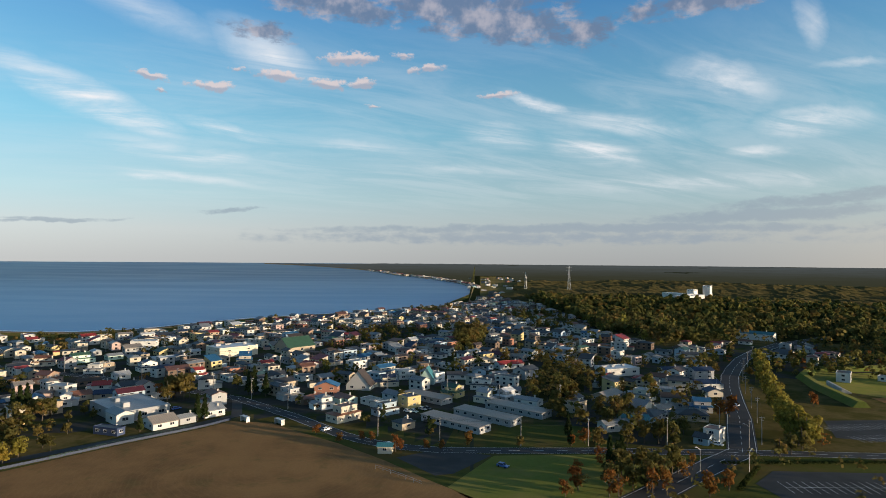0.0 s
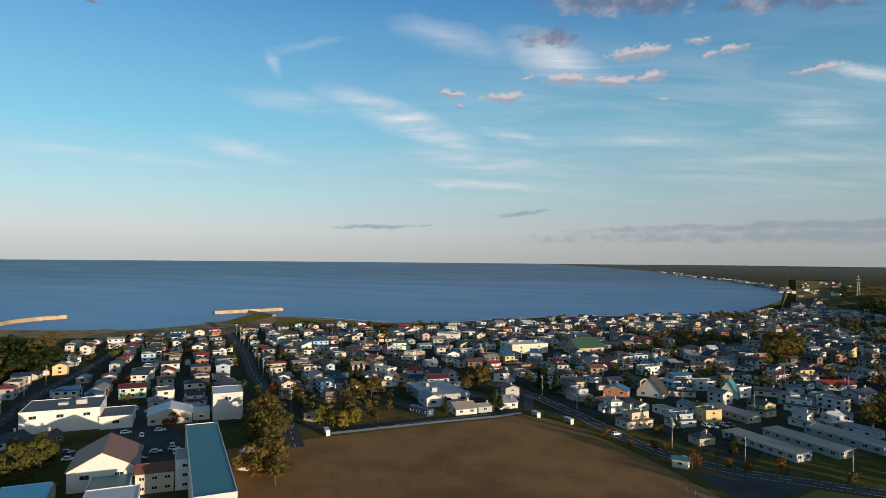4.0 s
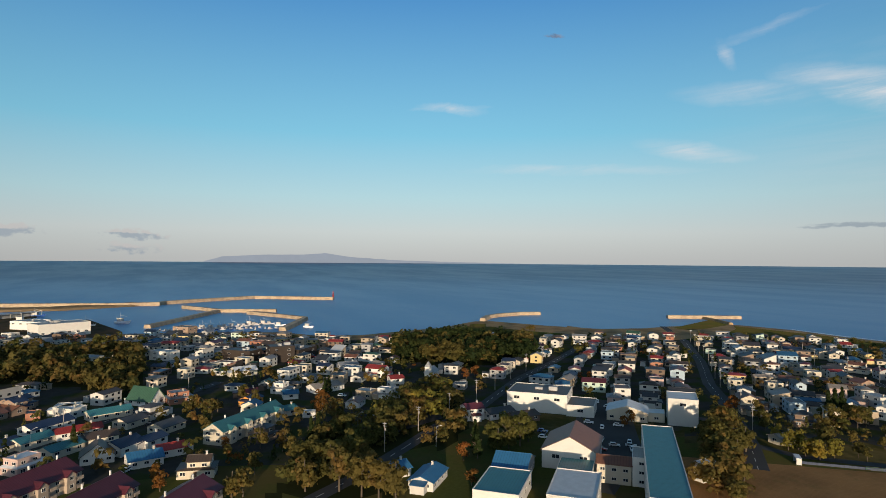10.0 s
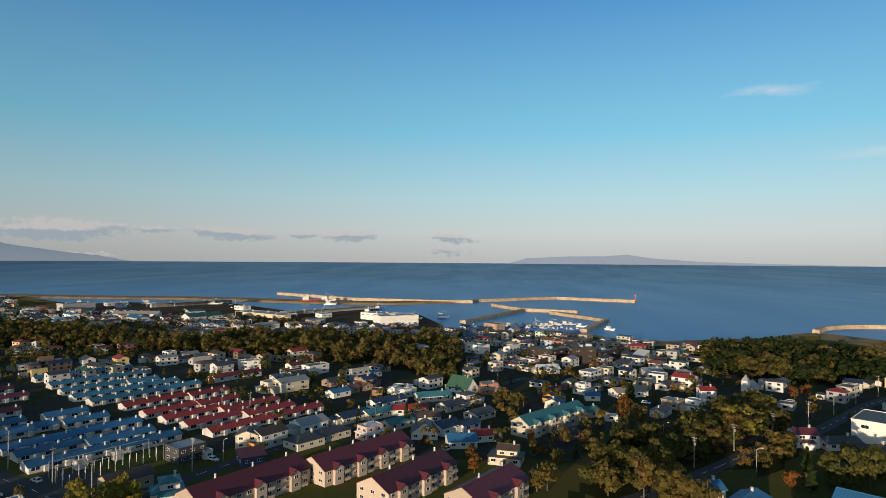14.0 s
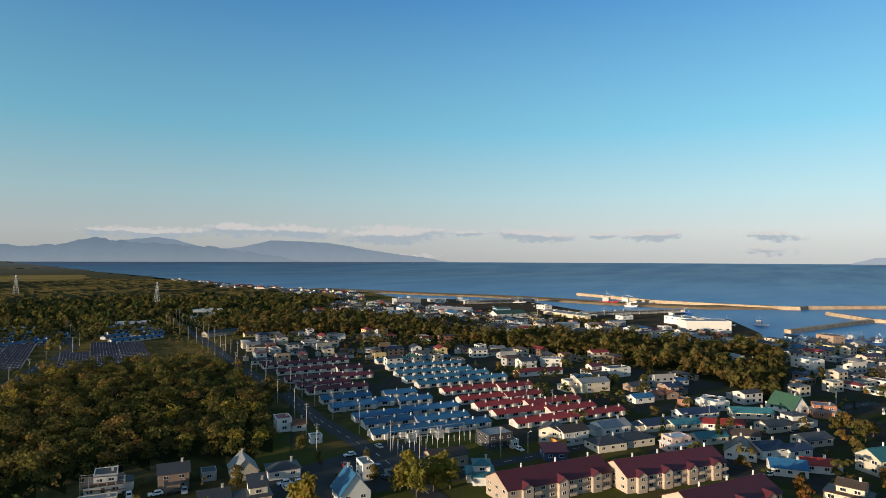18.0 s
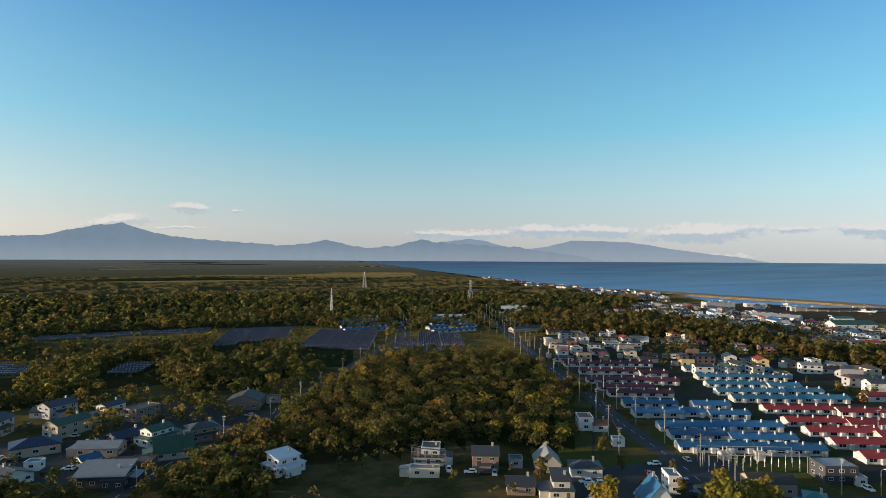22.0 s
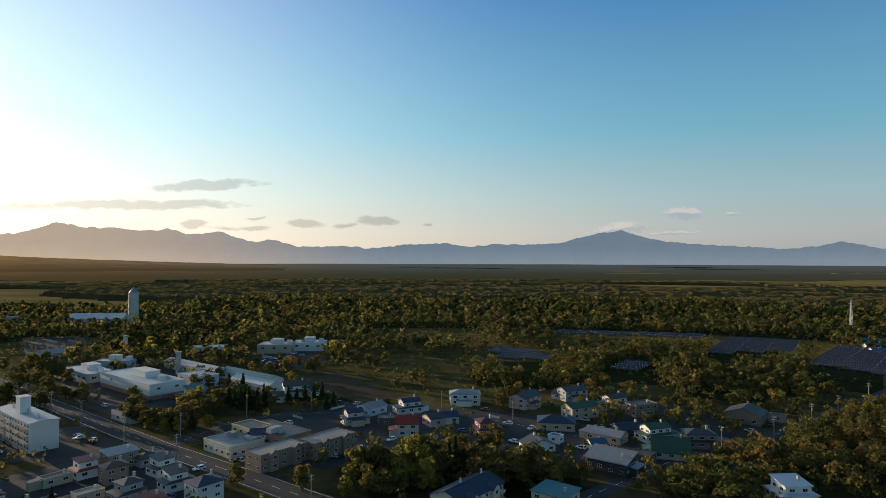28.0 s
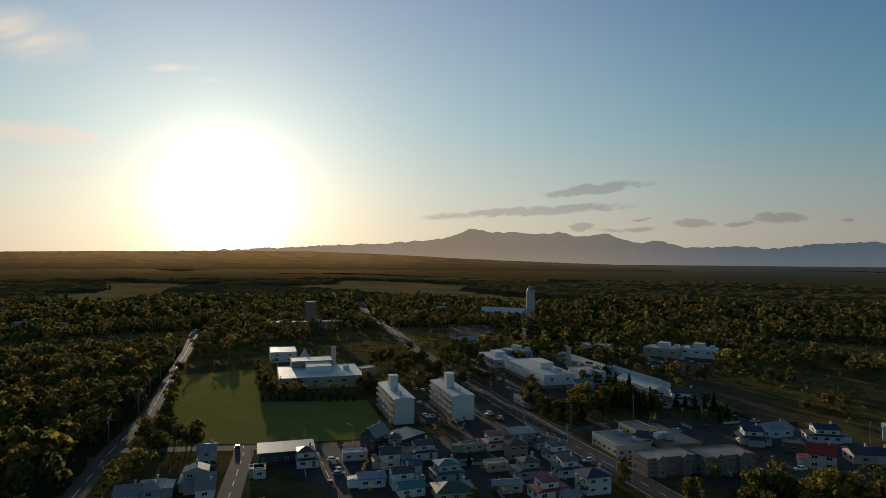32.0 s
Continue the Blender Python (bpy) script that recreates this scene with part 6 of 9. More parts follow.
house(-186.6, -25.0, 147.6, 32.4, 12.5, 2, "gable", "sandy", "maroon", pitch=0.5, floor=2.37, name="apartment_house", chimney=False, group="")
house(-178.3, -1.0, 147.6, 25.4, 12.5, 2, "gable", "sandy", "maroon", pitch=0.5, floor=2.37, name="apartment_house", chimney=False, group="")
house(-214.5, 5.1, 78.3, 11.3, 8.0, 2, "gable", "cream", "umber")
house(-242.1, -26.4, 185.0, 9.0, 10.3, 1, "gable", "white", "umber", pitch=0.75)
house(-269.8, -51.0, 139.0, 13.5, 7.0, 1, "gable", "cream", "teal")
house(-255.0, -39.3, 139.0, 13.2, 7.0, 1, "gable", "cream", "teal")
house(-278.3, -37.3, 110.6, 15.9, 7.0, 1, "gable", "white", "red")
house(-291.9, -50.1, 139.0, 18.8, 8.0, 1, "gable", "white", "navy")
house(-249.4, -19.1, 139.0, 11.1, 9.0, 1, "gable", "white", "navy", floor=3.09)
house(-255.2, -10.5, 139.0, 9.8, 7.0, 1, "gable", "white", "navy")
house(-265.6, -28.1, 110.7, 10.5, 8.0, 1, "gable", "cream", "umber")
house(-232.5, -11.5, 103.5, 10.7, 9.0, 1, "gable", "white", "blue")
house(-240.4, -3.5, 106.6, 9.1, 7.0, 1, "gable", "white", "red")
house(-274.1, -5.4, 139.0, 12.4, 8.0, 1, "gable", "cream", "slate")
house(-305.8, -29.4, 114.8, 17.2, 8.0, 1, "gable", "cream", "teal")
house(-287.3, -19.5, 139.0, 11.2, 8.0, 1, "gable", "cream", "slate")
house(-299.0, -11.7, 139.0, 11.2, 8.0, 2, "hip", "white", "slate")
house(-326.9, -15.7, 49.0, 14.3, 9.0, 1, "gable", "white", "green", pitch=1.2)
house(-325.9, -0.9, 105.3, 11.7, 10.0, 2, "flat", "brick", "steel")
house(-314.5, -45.4, 49.0, 10.7, 8.0, 1, "flat", "white", "snow", floor=3.64)
house(-329.9, -68.5, 139.0, 8.4, 8.0, 2, "gable", "tan", "navy")
house(-327.1, -69.8, 49.0, 10.1, 7.0, 1, "gable", "tan", "rust")
house(-261.4, 24.4, 139.0, 40.7, 9.0, 2, "gable", "cream", "teal", pitch=0.6, floor=2.55, name="apartment_house", chimney=False, group="")
house(-283.0, 44.2, 115.1, 6.8, 7.0, 1, "gable", "cream", "teal")
house(-274.4, 52.2, 78.7, 5.6, 2.6, 1, "flat", "white", "snow", name="trailer", chimney=False, group="")
house(-326.5, 70.0, 111.3, 16.5, 9.0, 1, "gable", "white", "dust")
house(-302.4, 86.4, 49.0, 8.7, 7.0, 1, "flat", "beige", "steel", floor=3.64)
house(-297.0, 95.2, 49.0, 12.1, 7.0, 2, "flat", "white", "steel")
house(-387.4, 34.4, 102.2, 13.2, 9.0, 1, "gable", "cream", "snow", floor=3.19)
house(-329.2, 48.6, 49.0, 9.2, 8.0, 2, "flat", "white", "steel")
house(-315.5, 50.4, 89.2, 7.2, 7.0, 1, "gable", "white", "blue")
house(-326.2, 31.0, 85.5, 8.9, 8.0, 1, "gable", "brown", "maroon")
house(-310.4, 31.3, 139.0, 9.0, 7.0, 1, "gable", "orange", "navy")
house(-406.9, 68.7, 49.0, 8.0, 7.0, 1, "gable", "white", "red")
house(-388.5, 98.2, 98.8, 12.4, 8.0, 1, "gable", "grey", "steel")
house(-355.7, 108.2, 49.0, 11.8, 8.0, 2, "gable", "white", "red", porch=True)
house(-322.2, 108.6, 92.3, 7.6, 7.0, 2, "gable", "white", "red")
house(-191.3, 64.5, 100.3, 7.8, 8.0, 1, "gable", "white", "blue")
house(-180.2, 71.9, 139.0, 14.3, 8.0, 1, "gable", "white", "blue")
house(-253.3, 158.6, 49.0, 27.9, 22.0, 1, "flat", "white", "umber", floor=8.19, name="assembly_hall", chimney=False, group="")
house(-237.1, 171.0, 49.0, 12.1, 18.0, 1, "flat", "white", "umber", floor=4.55, name="assembly_hall_wing", chimney=False, group="")
house(-222.0, 184.6, 139.0, 14.0, 17.2, 1, "gable", "cream", "snow", pitch=0.3, floor=3.82, name="kindergarten", chimney=False, group="")
house(-214.2, 194.1, 49.0, 6.8, 9.0, 1, "flat", "cream", "snow", floor=3.28, name="kindergarten_wing", chimney=False, group="")
house(-207.3, 202.2, 49.0, 12.2, 16.0, 1, "flat", "white", "snow", floor=10.92, name="theatre_hall", chimney=False, group="")
house(-170.2, 121.0, 49.0, 11.0, 20.0, 1, "flat", "white", "teal", floor=3.64, name="school_wing", chimney=False, group="")
house(-144.5, 102.0, 49.0, 12.9, 22.0, 1, "flat", "white", "snow", floor=7.28, name="school_hall", chimney=False, group="")
house(-161.0, 88.2, 49.0, 13.3, 21.0, 1, "flat", "white", "teal", floor=4.55, name="school_wing", chimney=False, group="")
house(-177.7, 101.1, 49.0, 11.0, 17.0, 1, "gable", "grey", "blue", floor=3.28, name="school_wing", chimney=False, group="")
house(-160.4, 128.3, 49.0, 10.5, 8.0, 2, "gable", "cream", "rust", floor=2.91, name="school_link", chimney=False, group="")
house(-156.4, 135.8, 49.0, 5.5, 12.0, 3, "flat", "white", "dust", floor=2.82, name="school_stair_block", chimney=False, group="")
house(-149.3, 155.2, 8.4, 3.4, 6.0, 2, "flat", "white", "snow", floor=2.73, name="school_annex", chimney=False, group="")
house(-246.0, 118.8, 89.3, 8.1, 8.0, 2, "gable", "white", "maroon", porch=True)
house(-244.3, 130.7, 98.4, 13.7, 8.0, 1, "gable", "white", "slate")
house(-234.6, 137.6, 97.8, 13.3, 8.0, 1, "gable", "brown", "umber")
house(-168.6, 216.0, 86.3, 9.4, 6.0, 1, "gable", "cream", "dust")
house(-102.8, -184.6, 147.6, 10.0, 9.0, 2, "flat", "white", "umber", floor=2.64)
house(-95.0, -173.5, 147.6, 9.5, 4.0, 1, "flat", "cream", "steel")
house(-116.6, -170.8, 147.6, 8.6, 9.0, 2, "gable", "tan", "slate", porch=True)
house(-134.1, -159.9, 237.6, 10.0, 8.0, 1, "gable", "cream", "steel", pitch=0.95)
house(-141.4, -149.7, 147.6, 9.8, 8.0, 1, "hip", "white", "slate")
house(-121.8, -139.2, 147.6, 7.0, 8.0, 2, "shed", "cream", "slate", pitch=0.3)
house(-114.0, -148.3, 147.6, 8.2, 8.0, 1, "gable", "tan", "slate")
house(-126.1, -166.6, 147.6, 4.4, 5.0, 1, "flat", "grey", "slate", name="garage", chimney=False, group="")
house(-178.6, -189.3, 147.6, 5.8, 8.0, 2, "flat", "white", "red")
house(-182.4, -184.7, 147.6, 5.9, 7.0, 1, "gable", "white", "rust")
house(-173.2, -165.8, 147.6, 4.3, 4.0, 1, "flat", "white", "steel", name="shed", chimney=False, group="")
house(-139.1, -118.8, 237.6, 9.0, 9.0, 1, "gable", "white", "blue", pitch=1.2)
house(-154.0, -125.8, 147.6, 3.6, 7.0, 2, "flat", "white", "steel")
house(-178.5, -110.5, 147.6, 13.1, 8.0, 1, "gable", "beige", "umber", floor=3.64, name="substation_building", chimney=False, group="")
house(-206.9, -106.4, 147.6, 10.2, 9.0, 2, "flat", "charcoal", "steel")
house(-209.6, -101.5, 147.6, 2.8, 8.0, 1, "flat", "white", "steel", name="garage", chimney=False, group="")
house(-223.4, -90.3, 189.9, 9.0, 8.1, 2, "gable", "cream", "umber")
house(-226.0, -83.9, 147.6, 11.6, 8.0, 2, "gable", "white", "umber")
house(-218.4, -85.7, 147.6, 4.1, 5.0, 1, "flat", "orange", "slate")
house(-205.7, -82.5, 125.5, 8.1, 8.0, 1, "shed", "navy_wall", "red", pitch=0.12, floor=2.64, name="shed", chimney=False, group="")
house(-172.9, -94.3, 123.1, 8.6, 8.0, 2, "hip", "white", "teal", porch=True)
house(-248.0, -75.0, 144.0, 13.1, 9.0, 1, "gable", "white", "steel", floor=3.09)
house(-225.9, -70.1, 144.0, 12.3, 9.0, 1, "hip", "cream", "slate")
house(-236.6, -63.6, 144.0, 15.0, 9.0, 1, "hip", "cream", "slate")
house(-263.5, -60.9, 144.0, 15.4, 8.0, 1, "gable", "cream", "navy")
house(-367.7, -122.0, 144.0, 12.6, 8.0, 2, "gable", "white", "maroon")
house(-316.1, -116.8, 144.0, 11.7, 9.0, 2, "flat", "cream", "steel")
house(-320.9, -107.2, 144.0, 17.4, 9.0, 2, "gable", "cream", "steel")
house(-369.8, -108.2, 144.0, 15.0, 8.0, 2, "flat", "white", "umber")
house(-336.1, -87.4, 144.0, 11.7, 8.0, 1, "gable", "tan", "slate")
house(-333.0, -70.5, 144.0, 16.4, 8.0, 2, "gable", "tan", "navy")
house(-319.1, -73.9, 144.0, 5.9, 7.0, 1, "gable", "tan", "rust")
house(-309.0, -78.4, 144.0, 11.2, 7.0, 1, "gable", "white", "blue")
house(-314.5, -59.1, 96.3, 5.4, 6.0, 1, "flat", "brick", "umber")
house(-318.9, -46.8, 85.9, 9.8, 8.0, 1, "flat", "white", "snow", floor=3.64)
house(-363.9, -164.9, 147.6, 11.4, 8.0, 2, "gable", "white", "slate")
house(-379.7, -154.0, 121.6, 12.8, 8.0, 2, "flat", "white", "steel")
house(-342.8, -153.1, 147.6, 17.9, 7.0, 1, "gable", "white", "red")
house(-354.4, -143.4, 147.6, 11.4, 7.0, 1, "gable", "white", "red")
house(105.5, -192.7, 245.0, 19.1, 9.0, 2, "flat", "tan", "dust", floor=2.73, name="apartment_house", chimney=False, group="")
house(94.4, -209.2, 245.0, 18.9, 10.0, 2, "flat", "tan", "dust", floor=2.73, name="apartment_house", chimney=False, group="")
house(117.2, -214.0, 245.0, 12.1, 26.0, 1, "flat", "tan", "slate", floor=5.46, name="shop", chimney=False, group="")
house(128.7, -215.1, 155.0, 12.9, 9.0, 2, "flat", "yellow", "slate", floor=2.91, name="shop", chimney=False, group="")
house(128.4, -202.8, 155.0, 17.6, 14.0, 1, "flat", "cream", "steel", floor=3.82, name="shop", chimney=False, group="")
house(122.5, -209.3, 203.0, 8.7, 9.0, 2, "gable", "white", "navy")
house(99.3, -249.4, 219.0, 10.8, 8.0, 2, "gable", "cream", "navy", porch=True)
house(98.2, -266.9, 245.0, 11.4, 8.0, 1, "gable", "pale_blue", "steel", floor=3.28)
house(85.5, -250.0, 202.0, 6.7, 7.0, 1, "flat", "brown", "slate", floor=3.09)
house(82.8, -273.5, 219.4, 12.3, 8.0, 2, "gable", "white", "navy")
house(72.4, -238.0, 200.0, 8.6, 8.2, 2, "gable", "cream", "red", pitch=0.62, tier=False)
house(65.7, -255.5, 222.3, 7.6, 8.0, 1, "gable", "pink", "slate", floor=3.09)
house(60.7, -296.5, 194.3, 14.6, 9.0, 2, "hip", "white", "steel", porch=True)
house(61.4, -260.1, 212.4, 8.8, 8.0, 1, "gable", "white", "navy", floor=2.91)
house(40.9, -246.8, 207.1, 10.6, 9.0, 2, "hip", "brick", "maroon")
house(31.3, -298.2, 245.0, 15.2, 9.0, 2, "gable", "pink", "slate", porch=True)
house(9.6, -318.6, 216.5, 12.9, 8.0, 2, "gable", "grey", "slate", porch=True)
house(15.9, -319.8, 155.0, 5.8, 7.0, 1, "gable", "grey", "slate")
house(5.2, -283.9, 221.0, 15.1, 8.0, 2, "gable", "beige", "green")
house(-9.5, -305.2, 220.4, 15.1, 8.0, 2, "gable", "white", "slate")
house(-22.1, -295.0, 218.7, 12.3, 8.0, 2, "flat", "tan", "umber")
house(14.6, -262.9, 184.5, 15.1, 11.0, 1, "hip", "beige", "navy", floor=2.91)
house(-5.4, -249.7, 155.0, 14.8, 8.0, 1, "gable", "beige", "steel", floor=2.73)
house(-14.4, -261.5, 209.7, 12.1, 8.0, 1, "gable", "charcoal", "navy")
house(-24.1, -255.1, 213.2, 13.5, 8.0, 2, "gable", "white", "green")
house(19.7, -230.2, 301.5, 8.0, 10.9, 1, "gable", "white", "slate")
house(-1.8, -237.6, 201.1, 6.1, 5.0, 1, "gable", "cream", "blue", name="shed", chimney=False, group="")
house(13.6, -241.9, 155.0, 4.7, 4.0, 1, "flat", "white", "blue", name="shed", chimney=False, group="")
house(-6.1, -216.4, 155.0, 14.7, 9.0, 1, "shed", "charcoal", "steel", pitch=0.25, floor=3.09)
house(-9.1, -211.8, 245.0, 7.2, 7.0, 1, "flat", "charcoal", "slate")
house(-17.4, -226.7, 155.0, 7.4, 6.0, 1, "flat", "brown", "umber", name="garage", chimney=False, group="")
house(-27.5, -234.4, 177.3, 12.5, 9.0, 1, "gable", "cream", "green", pitch=0.95)
house(-40.8, -250.5, 188.9, 14.3, 9.0, 2, "hip", "tan", "slate")
house(-65.8, -294.6, 245.0, 14.0, 14.8, 1, "gable", "tan", "umber", pitch=0.35, floor=3.82)
house(-79.3, -297.4, 155.0, 6.5, 4.0, 1, "flat", "beige", "slate", name="shed", chimney=False, group="")
house(-56.8, -200.4, 198.4, 11.1, 9.0, 2, "shed", "white", "snow", pitch=0.15, porch=True)
house(34.5, -172.8, 245.0, 20.4, 11.0, 2, "gable", "cream", "navy", name="apartment_house", chimney=False, group="")
house(10.0, -177.1, 155.0, 10.5, 9.0, 2, "shed", "cream", "teal", pitch=0.05)
house(235.6, -283.4, 155.0, 56.6, 19.0, 2, "flat", "white", "snow", floor=3.64, name="hospital_building", chimney=False, group="")
house(217.9, -277.8, 245.0, 19.6, 10.0, 1, "flat", "brick", "slate", floor=4.09, name="hospital_entrance", chimney=False, group="")
house(291.1, -305.5, 155.0, 36.7, 16.0, 1, "flat", "grey", "snow", floor=4.55, name="hospital_building", chimney=False, group="")
house(301.1, -337.7, 194.6, 22.6, 10.0, 1, "flat", "grey", "snow", floor=4.55, name="hospital_building", chimney=False, group="")
house(190.9, -318.1, 155.0, 47.7, 10.0, 1, "gable", "white", "teal", floor=4.09, name="hospital_wing", chimney=False, group="")
house(241.0, -337.7, 155.0, 62.3, 9.0, 1, "gable", "white", "snow", floor=4.09, name="hospital_wing", chimney=False, group="")
house(213.9, -301.7, 155.0, 19.1, 14.0, 2, "flat", "white", "snow", floor=3.09, name="hospital_wing", chimney=False, group="")
house(179.5, -303.6, 155.0, 35.1, 9.0, 1, "gable", "white", "snow", floor=3.64, name="hospital_wing", chimney=False, group="")
house(234.8, -428.5, 194.8, 25.4, 20.0, 1, "flat", "beige", "snow", floor=5.92, name="hospital_building", chimney=False, group="")
house(215.5, -444.5, 194.5, 24.4, 18.0, 1, "flat", "white", "snow", floor=5.92, name="hospital_building", chimney=False, group="")
house(279.1, -406.9, 207.3, 24.9, 12.0, 1, "flat", "white", "snow", floor=5, name="hospital_wing", chimney=False, group="")
house(193.2, -271.7, 245.0, 9.6, 8.0, 1, "shed", "white", "teal", floor=3.64)
house(198.8, -229.9, 155.0, 13.0, 7.0, 1, "flat", "grey", "steel", floor=3.28)
house(525.0, -565.3, 201.2, 55.3, 26.0, 1, "gable", "grey", "snow", floor=6.37, name="factory", chimney=False, group="")
house(377.1, -368.4, 245.0, 26.9, 12.0, 1, "gable", "grey", "steel", floor=2.73, name="greenhouse", chimney=False, group="")
house(150.9, -294.8, 218.5, 13.0, 9.0, 2, "gable", "white", "slate", porch=True)
house(153.2, -277.7, 202.7, 8.0, 8.0, 1, "gable", "cream", "slate", floor=2.91)
house(141.9, -296.1, 245.0, 8.1, 8.0, 1, "gable", "cream", "slate", floor=2.91)
house(312.0, -181.0, 245.0, 46.0, 40.0, 1, "flat", "beige", "snow", floor=5.46, name="school_building", chimney=False, group="")
house(332.0, -187.0, 245.0, 24.0, 18.0, 2, "flat", "beige", "snow", floor=4.6, name="school_hall", chimney=False, group="")
house(396.0, -200.5, 245.0, 17.5, 28.0, 2, "flat", "white", "snow", floor=3.2, name="school_building", chimney=False, group="")
house(309.9, -211.8, 269.5, 11.4, 8.0, 1, "flat", "beige", "snow", floor=4.55, name="school_wing", chimney=False, group="")
house(561.6, -309.1, 245.0, 73.9, 14.0, 1, "flat", "tan", "umber", floor=6.37, name="factory", chimney=False, group="")
house(731.2, -92.1, 245.0, 19.0, 12.0, 1, "gable", "white", "steel", floor=3.64, name="farm_shed", chimney=False, group="")
house(709.9, -114.2, 245.0, 22.5, 10.0, 1, "gable", "grey", "steel", floor=3.64, name="farm_shed", chimney=False, group="")
house(191.6, -68.7, 335.0, 8.0, 9.1, 2, "gable", "beige", "steel")
house(210.8, -79.2, 245.0, 5.9, 7.0, 2, "gable", "grey", "steel")
house(183.0, -68.4, 245.0, 5.2, 7.0, 1, "shed", "white", "steel")
house(193.7, -56.3, 245.0, 6.5, 9.0, 1, "hip", "grey", "steel")
house(193.9, -50.2, 245.0, 6.4, 8.0, 1, "gable", "grey", "steel")
house(198.9, -102.4, 245.0, 18.7, 10.0, 1, "shed", "charcoal", "snow", pitch=0.05, floor=3.46, name="carport", chimney=False, group="")
house(188.1, -87.6, 245.0, 3.9, 6.0, 1, "flat", "white", "steel", name="shed", chimney=False, group="")
house(189.0, -133.5, 290.4, 9.0, 6.6, 2, "gable", "charcoal", "steel", pitch=0.9)
house(184.2, -142.4, 279.8, 15.2, 9.0, 1, "shed", "charcoal", "steel", pitch=0.06, floor=3.64, name="carport", chimney=False, group="")
house(187.5, -104.6, 245.0, 7.4, 7, 2, "hip", "white", "slate", pitch=0.4, tier=True)
house(188.9, -87.0, 249.0, 4.7, 4, 1, "flat", "beige", "slate", pitch=0.4, name="garden_shed", chimney=False, group="")
house(182.3, -120.2, 241.0, 8.5, 4, 1, "flat", "off_white", "snow", pitch=0.4)
house(181.3, -136.9, 245.0, 6, 7, 2, "hip", "beige", "slate", pitch=0.4, tier=True)
house(168.8, -139.3, 249.0, 9.6, 7.5, 2, "gable", "white", "slate", pitch=0.3, tier=True)
house(168.4, -125.0, 241.0, 6.3, 7, 2, "gable", "cream", "slate", pitch=0.4, tier=False)
house(159.8, -127.7, 245.0, 5.9, 5, 1, "gable", "white", "blue", pitch=0.4)
house(147.1, -132.0, 249.0, 9.2, 7.5, 2, "hip", "grey", "teal", pitch=0.35, tier=True)
house(157.9, -110.4, 241.0, 8.2, 5, 1, "shed", "white", "blue", pitch=0.1)
house(150.9, -116.7, 245.0, 6.4, 6, 2, "gable", "white", "slate", pitch=0.35, tier=False)
house(144.6, -115.2, 249.0, 7.6, 5.5, 1, "gable", "white", "teal", pitch=0.35)
house(134.7, -123.6, 241.0, 11.5, 8.5, 1, "hip", "beige", "green", pitch=0.4)
house(159.3, -167.6, 245.0, 8.8, 6.5, 2, "shed", "white", "red", pitch=0.12, tier=True)
house(162.9, -158.6, 249.0, 8.5, 4, 1, "flat", "beige", "slate", pitch=0.3)
house(147.0, -164.9, 241.0, 6.8, 6, 2, "hip", "tan", "umber", pitch=0.4, tier=False)
house(142.7, -150.2, 245.0, 7.4, 4.6, 1, "flat", "beige", "dust", pitch=0.3)
house(132.2, -153.3, 249.0, 8.4, 7, 2, "hip", "grey", "slate", pitch=0.4, tier=True)
house(127.3, -138.9, 241.0, 8.6, 4.6, 1, "gable", "grey", "steel", pitch=0.3)
house(155.6, -177.1, 245.0, 9.8, 6.5, 2, "shed", "tan", "steel", pitch=0.12, tier=False)
house(137.0, -175.3, 249.0, 8.2, 6.8, 2, "shed", "white", "slate", pitch=0.14, tier=True)
house(124.5, -165.2, 241.0, 8.8, 7, 2, "shed", "white", "slate", pitch=0.14, tier=True)
house(110.8, -159.6, 245.0, 8.2, 7.6, 2, "hip", "white", "navy", pitch=0.4, tier=False)
house(117.0, -144.4, 249.0, 8.4, 6.8, 2, "shed", "white", "red", pitch=0.14, tier=True)
house(109.2, -146.3, 241.0, 5, 3.8, 1, "gable", "off_white", "steel", pitch=0.5, name="garden_shed", chimney=False, group="")
house(148.7, -181.9, 245.0, 7.4, 6.5, 1, "hip", "grey", "slate", pitch=0.4)
house(-640.8, -101.7, 120.5, 42.4, 24.0, 2, "flat", "white", "steel", floor=5.64, name="ice_house", chimney=False, group="")
house(-701.2, -126.6, 54.0, 50.7, 22.0, 1, "flat", "white", "steel", floor=7.74, name="fish_store", chimney=False, group="")
house(-711.5, -269.4, 57.6, 87.0, 24.0, 1, "flat", "cream", "dust", floor=5.46, name="fish_market", chimney=False, group="")
house(-878.8, -443.5, 147.6, 128.8, 24.0, 1, "flat", "grey", "steel", floor=5.46, name="fish_market", chimney=False, group="")
house(-802.1, -208.5, 144.0, 163.4, 13.0, 1, "flat", "grey", "steel", floor=4.55, name="wharf_shed", chimney=False, group="")
house(-770.5, -549.7, 147.6, 39.5, 20.0, 2, "flat", "grey", "slate", floor=4.55, name="harbour_office", chimney=False, group="")
house(-663.4, -324.0, 147.6, 41.0, 18.0, 1, "gable", "white", "green", floor=5.46, name="warehouse", chimney=False, group="")
house(-684.0, -412.3, 102.6, 49.2, 15.0, 1, "gable", "white", "steel", floor=4.55, name="warehouse", chimney=False, group="")
house(-561.9, -106.8, 107.7, 24.4, 14.0, 1, "gable", "cream", "steel", floor=4.09, name="warehouse", chimney=False, group="")
house(-525.0, -74.2, 94.5, 17.8, 12.0, 1, "gable", "white", "green", floor=4.09, name="warehouse", chimney=False, group="")
